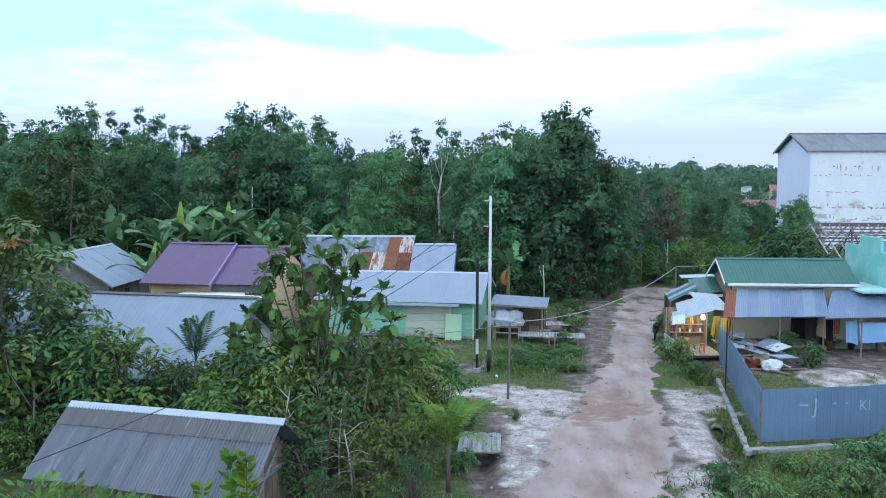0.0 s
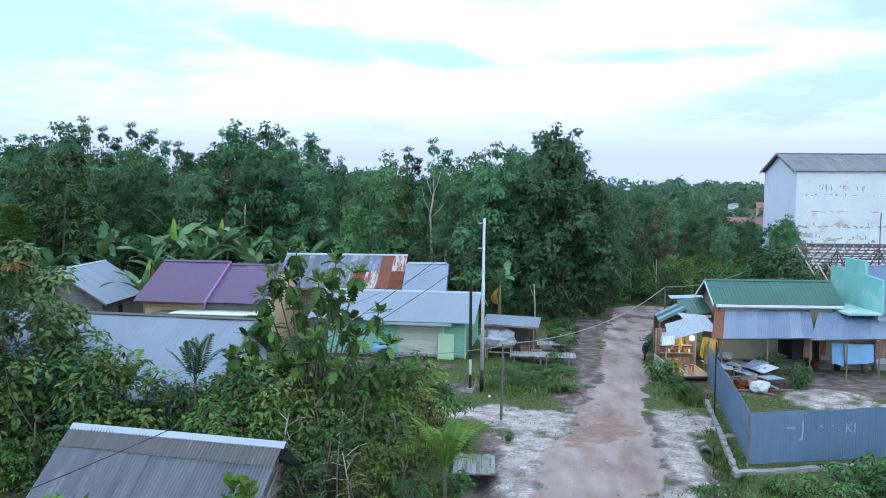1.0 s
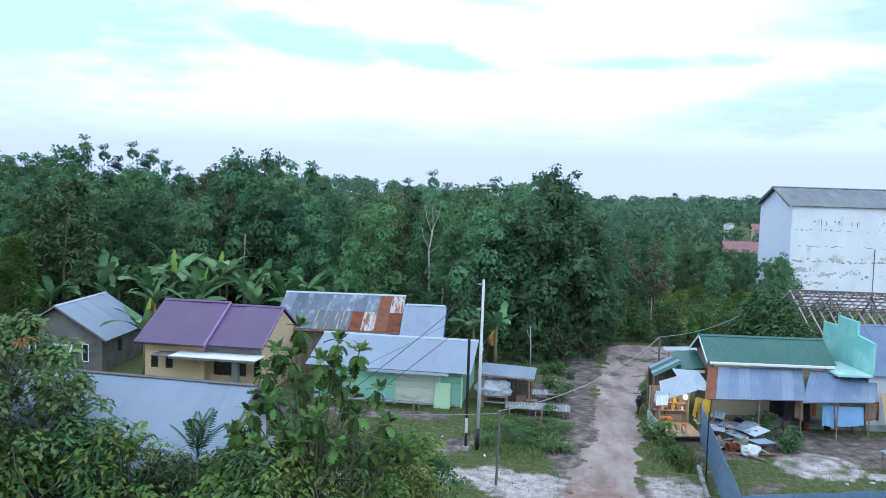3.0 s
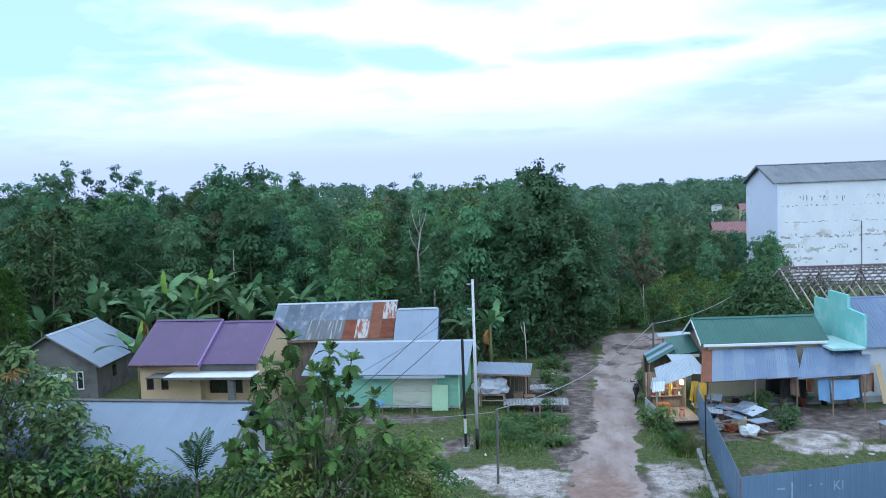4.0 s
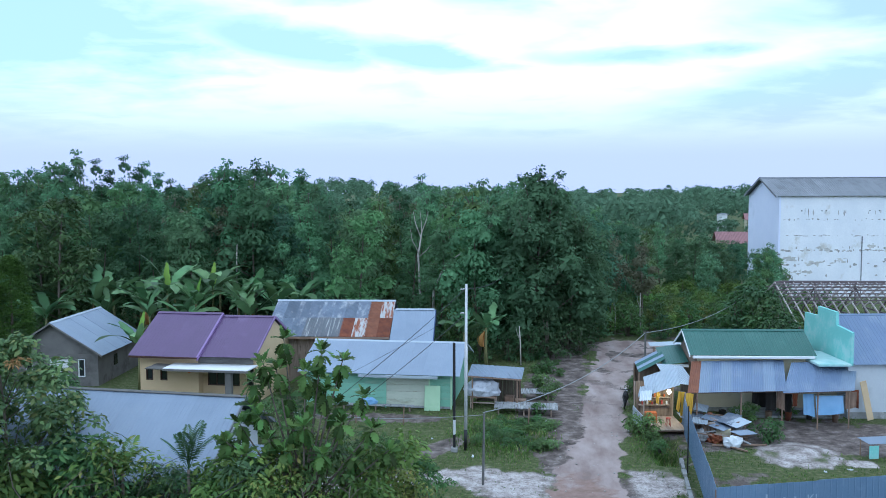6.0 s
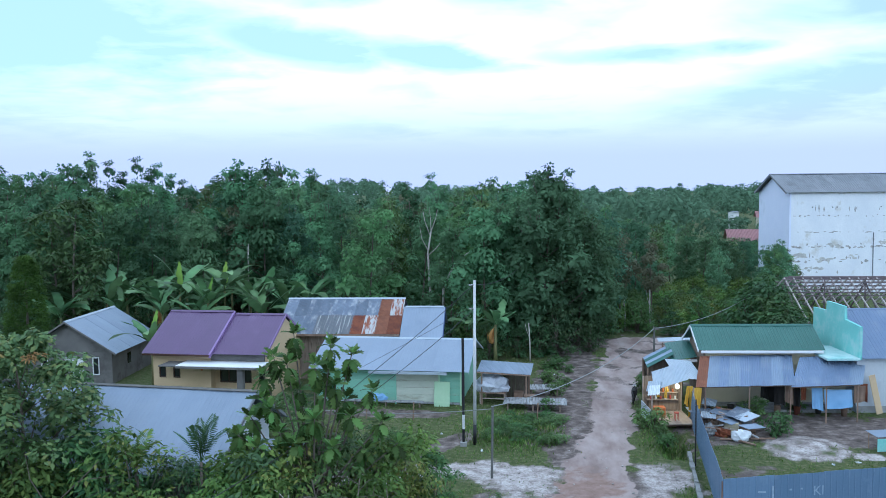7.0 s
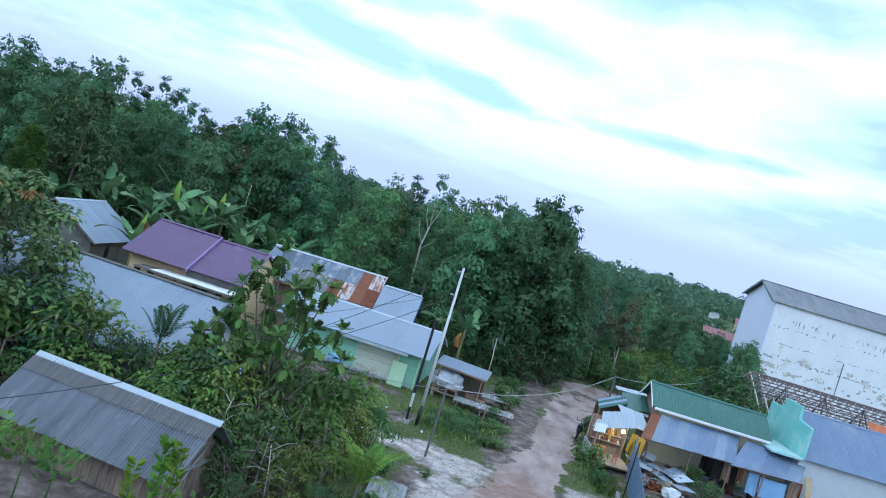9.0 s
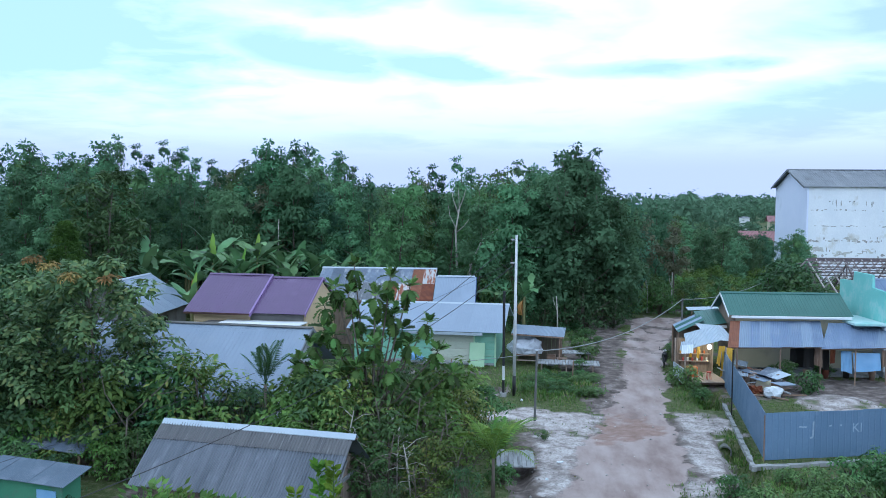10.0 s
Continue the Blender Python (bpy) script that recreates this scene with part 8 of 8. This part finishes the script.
def banana_leaf(L, w, bend, seed, mat):
    """A long blade that rises from its stalk and arches over by bend degrees, its edge ragged and torn."""
    rng = random.Random(seed)
    n = 13
    verts, faces = [], []
    y = z = 0.0
    for i in range(n + 1):
        t = i / n
        a = -radians(bend) * t ** 1.5
        if i:
            y, z = y + L / n * math.cos(a), z + L / n * math.sin(a)
        ww = w * (math.sin(math.pi * min(1.0, 0.10 + 0.9 * (t - 0.16) / 0.84)) ** 0.5 if t > 0.16 else 0.07)
        rise = 0.16 - 0.5 * t
        for sgn in (-1, 0, 1):
            e = ww / 2 * (1 + rng.uniform(-0.42, 0.1)) if sgn and t > 0.16 else ww / 2
            verts.append((sgn * e, y + abs(sgn) * 0.12 * e, z + abs(sgn) * rise * e))
    for i in range(n):
        for k in (0, 1):
            a = 3 * i + k
            faces.append((a, a + 1, a + 4, a + 3))
    return mesh_of("leaf", verts, faces, mat, True)


B_LEAF = [banana_leaf(3.1, 0.74, 50, 1, LEAF_BANANA), banana_leaf(3.0, 0.70, 80, 2, LEAF_BANANA), banana_leaf(3.0, 0.76, 110, 3, LEAF_BANANA), banana_leaf(2.7, 0.66, 25, 6, LEAF_BANANA)]
B_DRY = banana_leaf(1.7, 0.4, 150, 4, LEAF_DRY)
B_NEW = banana_leaf(2.1, 0.42, 12, 5, LEAF_YOUNG)
STEM = surface("banana_stem", (0.13, 0.15, 0.05), (0.22, 0.20, 0.09), 3, 0.7, 0, 0.1, 20, (0.12, 0.08, 0.04), 2, stretch=(3, 3, 0.5))


def banana(x, y, h, n, seed, s=1.0, fresh=False, dry=0, label="banana plant with broad arching leaves", group="banana plants"):
    r = random.Random(seed)
    turn = r.uniform(0, 360)
    T = thing("banana_plant", pose(x, y, 0, 0, 0, turn), label, "banana plant", group)
    v, f = tube([(0, 0, 0), (0.05, 0, h * 0.5), (0, 0.05, h)], [0.15, 0.12, 0.07], 8)
    part("stem", mesh_of("stem", v, f, STEM, True), STEM, T)
    for k in range(n):
        m = pose(0, 0.03, h - 0.05 - 0.05 * (k % 3), 0, 0, 360 * k / n * 1.0 + r.uniform(-25, 25)) @ pose(0, 0, 0, r.uniform(38, 66) if k % 3 != 2 else r.uniform(64, 84), r.uniform(-25, 25), 0) @ Matrix.Scale(s * r.uniform(0.75, 1.2), 4)
        part("leaf", B_LEAF[k % 4], LEAF_BANANA, T, m=m)
    if fresh:
        part("leaf", B_NEW, LEAF_YOUNG, T, "upright pale young leaf", pose(0, 0, h - 0.1, 0, 0, r.uniform(-35, 35) - turn) @ pose(0, 0, 0, 82, 0, 0) @ Matrix.Scale(1.15 * s, 4))
    for k in range(dry):
        part("leaf", B_DRY, LEAF_DRY, T, "hanging dry orange-brown leaf", pose(0, 0, h - 0.15, 0, 0, 200 + 60 * k) @ pose(0, 0, 0, -20, 0, 0))


rb = random.Random(9)
for i, (x, y, h, fresh) in enumerate(((-24.4, 57.0, 4.4, True), (-20.8, 57.0, 4.7, True), (-21.8, 56.0, 3.7, True), (-26.2, 57.0, 3.3, False), (-28.6, 55.6, 3.0, False), (-30.6, 57.4, 3.4, False), (-22.2, 58.4, 3.4, False),
                                      (-18.4, 57.4, 3.3, False), (-16.6, 58.8, 3.2, False), (-25.0, 59.6, 3.8, False), (-28.0, 60.0, 3.5, False), (-18.8, 60.4, 3.6, False), (-15.2, 60.6, 3.2, False), (-32.5, 54.0, 2.8, False), (-22.0, 54.6, 2.6, False), (-24.6, 54.2, 3.0, False), (-27.2, 58.6, 3.6, False), (-17.4, 55.6, 2.8, False), (-21.6, 60.6, 4.2, False), (-30.0, 59.4, 3.6, False), (-33.0, 57.6, 3.2, False), (-19.2, 58.2, 3.7, False))):
    banana(x, y, h + 0.25, rb.randint(8, 10), 40 + i, rb.uniform(0.9, 1.15), fresh, 1 if i in (3, 7) else 0)
banana(-21.2, 45.4, 2.8, 8, 80, 0.95, True)
banana(0.2, 53.2, 2.9, 8, 81, 0.8, False, 3, "banana plant with dry orange leaves hanging down its stem")
banana(-1.4, 54.2, 2.4, 7, 82, 0.75)

# bright young shoots before the plank shed
for i, (x, y, h, n) in enumerate(((-4.7, 15.4, 2.6, 80), (-4.25, 15.2, 2.65, 80), (-5.3, 15.2, 1.9, 50), (-8.9, 15.3, 1.7, 70), (-8.1, 15.0, 1.6, 70), (-7.2, 14.9, 1.5, 70), (-9.7, 15.5, 1.7, 70), (-3.4, 15.0, 1.5, 40))):
    T = thing("young_plant", pose(x, y, 0), "young plant with bright yellow-green leaves", "plant", "young plants")
    v, f = tube([(0, 0, 0), (0.04, 0.02, h * 0.5), (0.02, 0.04, h)], [0.03, 0.024, 0.012], 6)
    part("stem", mesh_of("stem", v, f, LEAF_MID, True), LEAF_MID, T)
    tt = RNG.uniform(0.35, 1.0, n) if i < 3 else RNG.uniform(0.6, 1.0, n)
    aa = RNG.uniform(0, 6.28, n)
    spread = 0.05 if i < 3 else 0.55
    q = spread * np.sqrt(RNG.uniform(0, 1, n))
    P = np.stack([q * np.cos(aa) + 0.03, q * np.sin(aa) + 0.03, h * tt], 1)
    D = np.stack([np.cos(aa) * 0.8, np.sin(aa) * 0.8, np.full(n, 0.75)], 1)
    L = RNG.uniform(0.22, 0.36, n)
    lush = LEAF_BRIGHT if i < 3 else LEAF_LIGHT
    part("foliage", leaf_mesh("leaves", P, D, L, L * 0.5, lush, 0.1), lush, T)

# ---- grass and far woods ----
blades_p, blades_h = [], []
while len(blades_p) < 46000:
    x, y = RNG.uniform(-9, 21), 17 + 43 * RNG.uniform(0, 1) ** 1.5
    g = ground_masks(x, y)[2]
    lush = 2.2 * max(0.0, blob(x, y, 1.8, 37.4, 3.2, 4.4)) + 0.6 * max(0.0, blob(x, y, 10.5, 22.0, 6, 3.0)) + 1.4 * max(0.0, blob(x, y, 9.2, 36.0, 1.5, 3.2)) + 0.9 * max(0.0, blob(x, y, 8.9, 26.6, 0.8, 4.0))
    if g * (0.35 + 0.65 * (noise.noise(Vector((x * 0.8, y * 0.8, 7))) > -0.1)) + lush < RNG.uniform(0.2, 1.0):
        continue
    blades_p.append((x, y, ground_height(x, y) - 0.01))
    blades_h.append(RNG.uniform(0.06, 0.16) + 0.38 * min(1, lush) * RNG.uniform(0.4, 1.0))
P = np.array(blades_p)
Hh = np.array(blades_h)
D = RNG.normal(size=(len(P), 3)) * 0.45 + np.array([0, 0, 1.0])
tagged(new("grass", leaf_mesh("grass", P, D, Hh, 0.02 + 0.10 * Hh, GRASS, 0.1)), "short uneven green grass on the verges and in the yard", "grass", kind="stuff")

stones = []
for _ in range(240):
    x, y = RNG.uniform(-2, 10), RNG.uniform(18, 42)
    if ground_masks(x, y)[2] > 0.4:
        continue
    s = RNG.uniform(0.02, 0.075)
    c = np.array([x, y, ground_height(x, y) + 0.3 * s])
    stones.append(c + RNG.normal(size=(6, 3)) * 0.15 * s + s * np.array([[1, 0, 0], [0, 1, 0], [-1, 0, 0], [0, -1, 0], [0, 0, 0.7], [0, 0, -0.7]]))
sv = np.concatenate(stones)
tri = np.array([[0, 1, 4], [1, 2, 4], [2, 3, 4], [3, 0, 4], [1, 0, 5], [2, 1, 5], [3, 2, 5], [0, 3, 5]])
sf = np.concatenate([tri + 6 * i for i in range(len(stones))])
PEBBLE = surface("pale_pebbles", (0.28, 0.25, 0.23), (0.48, 0.45, 0.43), 3, 0.9, 0, 0.1, island=0.25)
tagged(new("pebbles", quads_mesh("pebbles", sv, sf, PEBBLE)), "loose pale pebbles along the road", "stones", kind="stuff")

# far canopy beyond the wood: lumpy crowns in low waves to the horizon, higher on the hill to the left
C, cr = [], []
for _ in range(760):
    y = 138 + 760 * RNG.uniform(0, 1) ** 1.7
    x = RNG.uniform(-0.66, 0.62) * (y + 8)
    if 36 < x < 60 and y < 165:
        continue
    hill = 9.0 * smooth(300, 620, y) * math.exp(-((x / y + 0.21) / 0.10) ** 2) + 3.5 * smooth(350, 650, y) * smooth(0.12, 0.3, x / y)
    top = 10.0 + 2.7 * smooth(138, 760, y) + 1.6 * noise.noise(Vector((x * 0.018, y * 0.012, 1.0))) + hill + RNG.uniform(-1.4, 1.4) * (1 + y / 600)
    size = RNG.uniform(2.4, 4.2) * (1 + (y - 138) / 520)
    if 0.215 < (x - 1.8) / (y + 3) < 0.30 and y < 226:
        top, size = min(top, 12.0 - 0.032 * (y + 3)), size * 0.6
    for k in range(2):
        a = RNG.uniform(0, 6.28)
        q = size * RNG.uniform(0.2, 0.9) if k else 0.0
        C.append((x + q * math.cos(a), y + q * math.sin(a), top - 0.75 * size - (size * RNG.uniform(0.1, 0.9) if k else 0)))
        cr.append(size * RNG.uniform(0.75, 1.1))
C += [(55.0, 300, 13.4), (55.4, 300, 11.8), (54.3, 301, 11.2)]
cr += [1.0, 1.7, 1.9]
tagged(new("far_woods", bough_crown("far_woods", np.array(C), np.array(cr), 64, 0.62, LEAF_FAR, 77, 2, 0.85, 0.7, 0.80, (0.45, 0.9))), "distant low wood of mixed green trees, paled bluish for haze", "woods", kind="stuff")
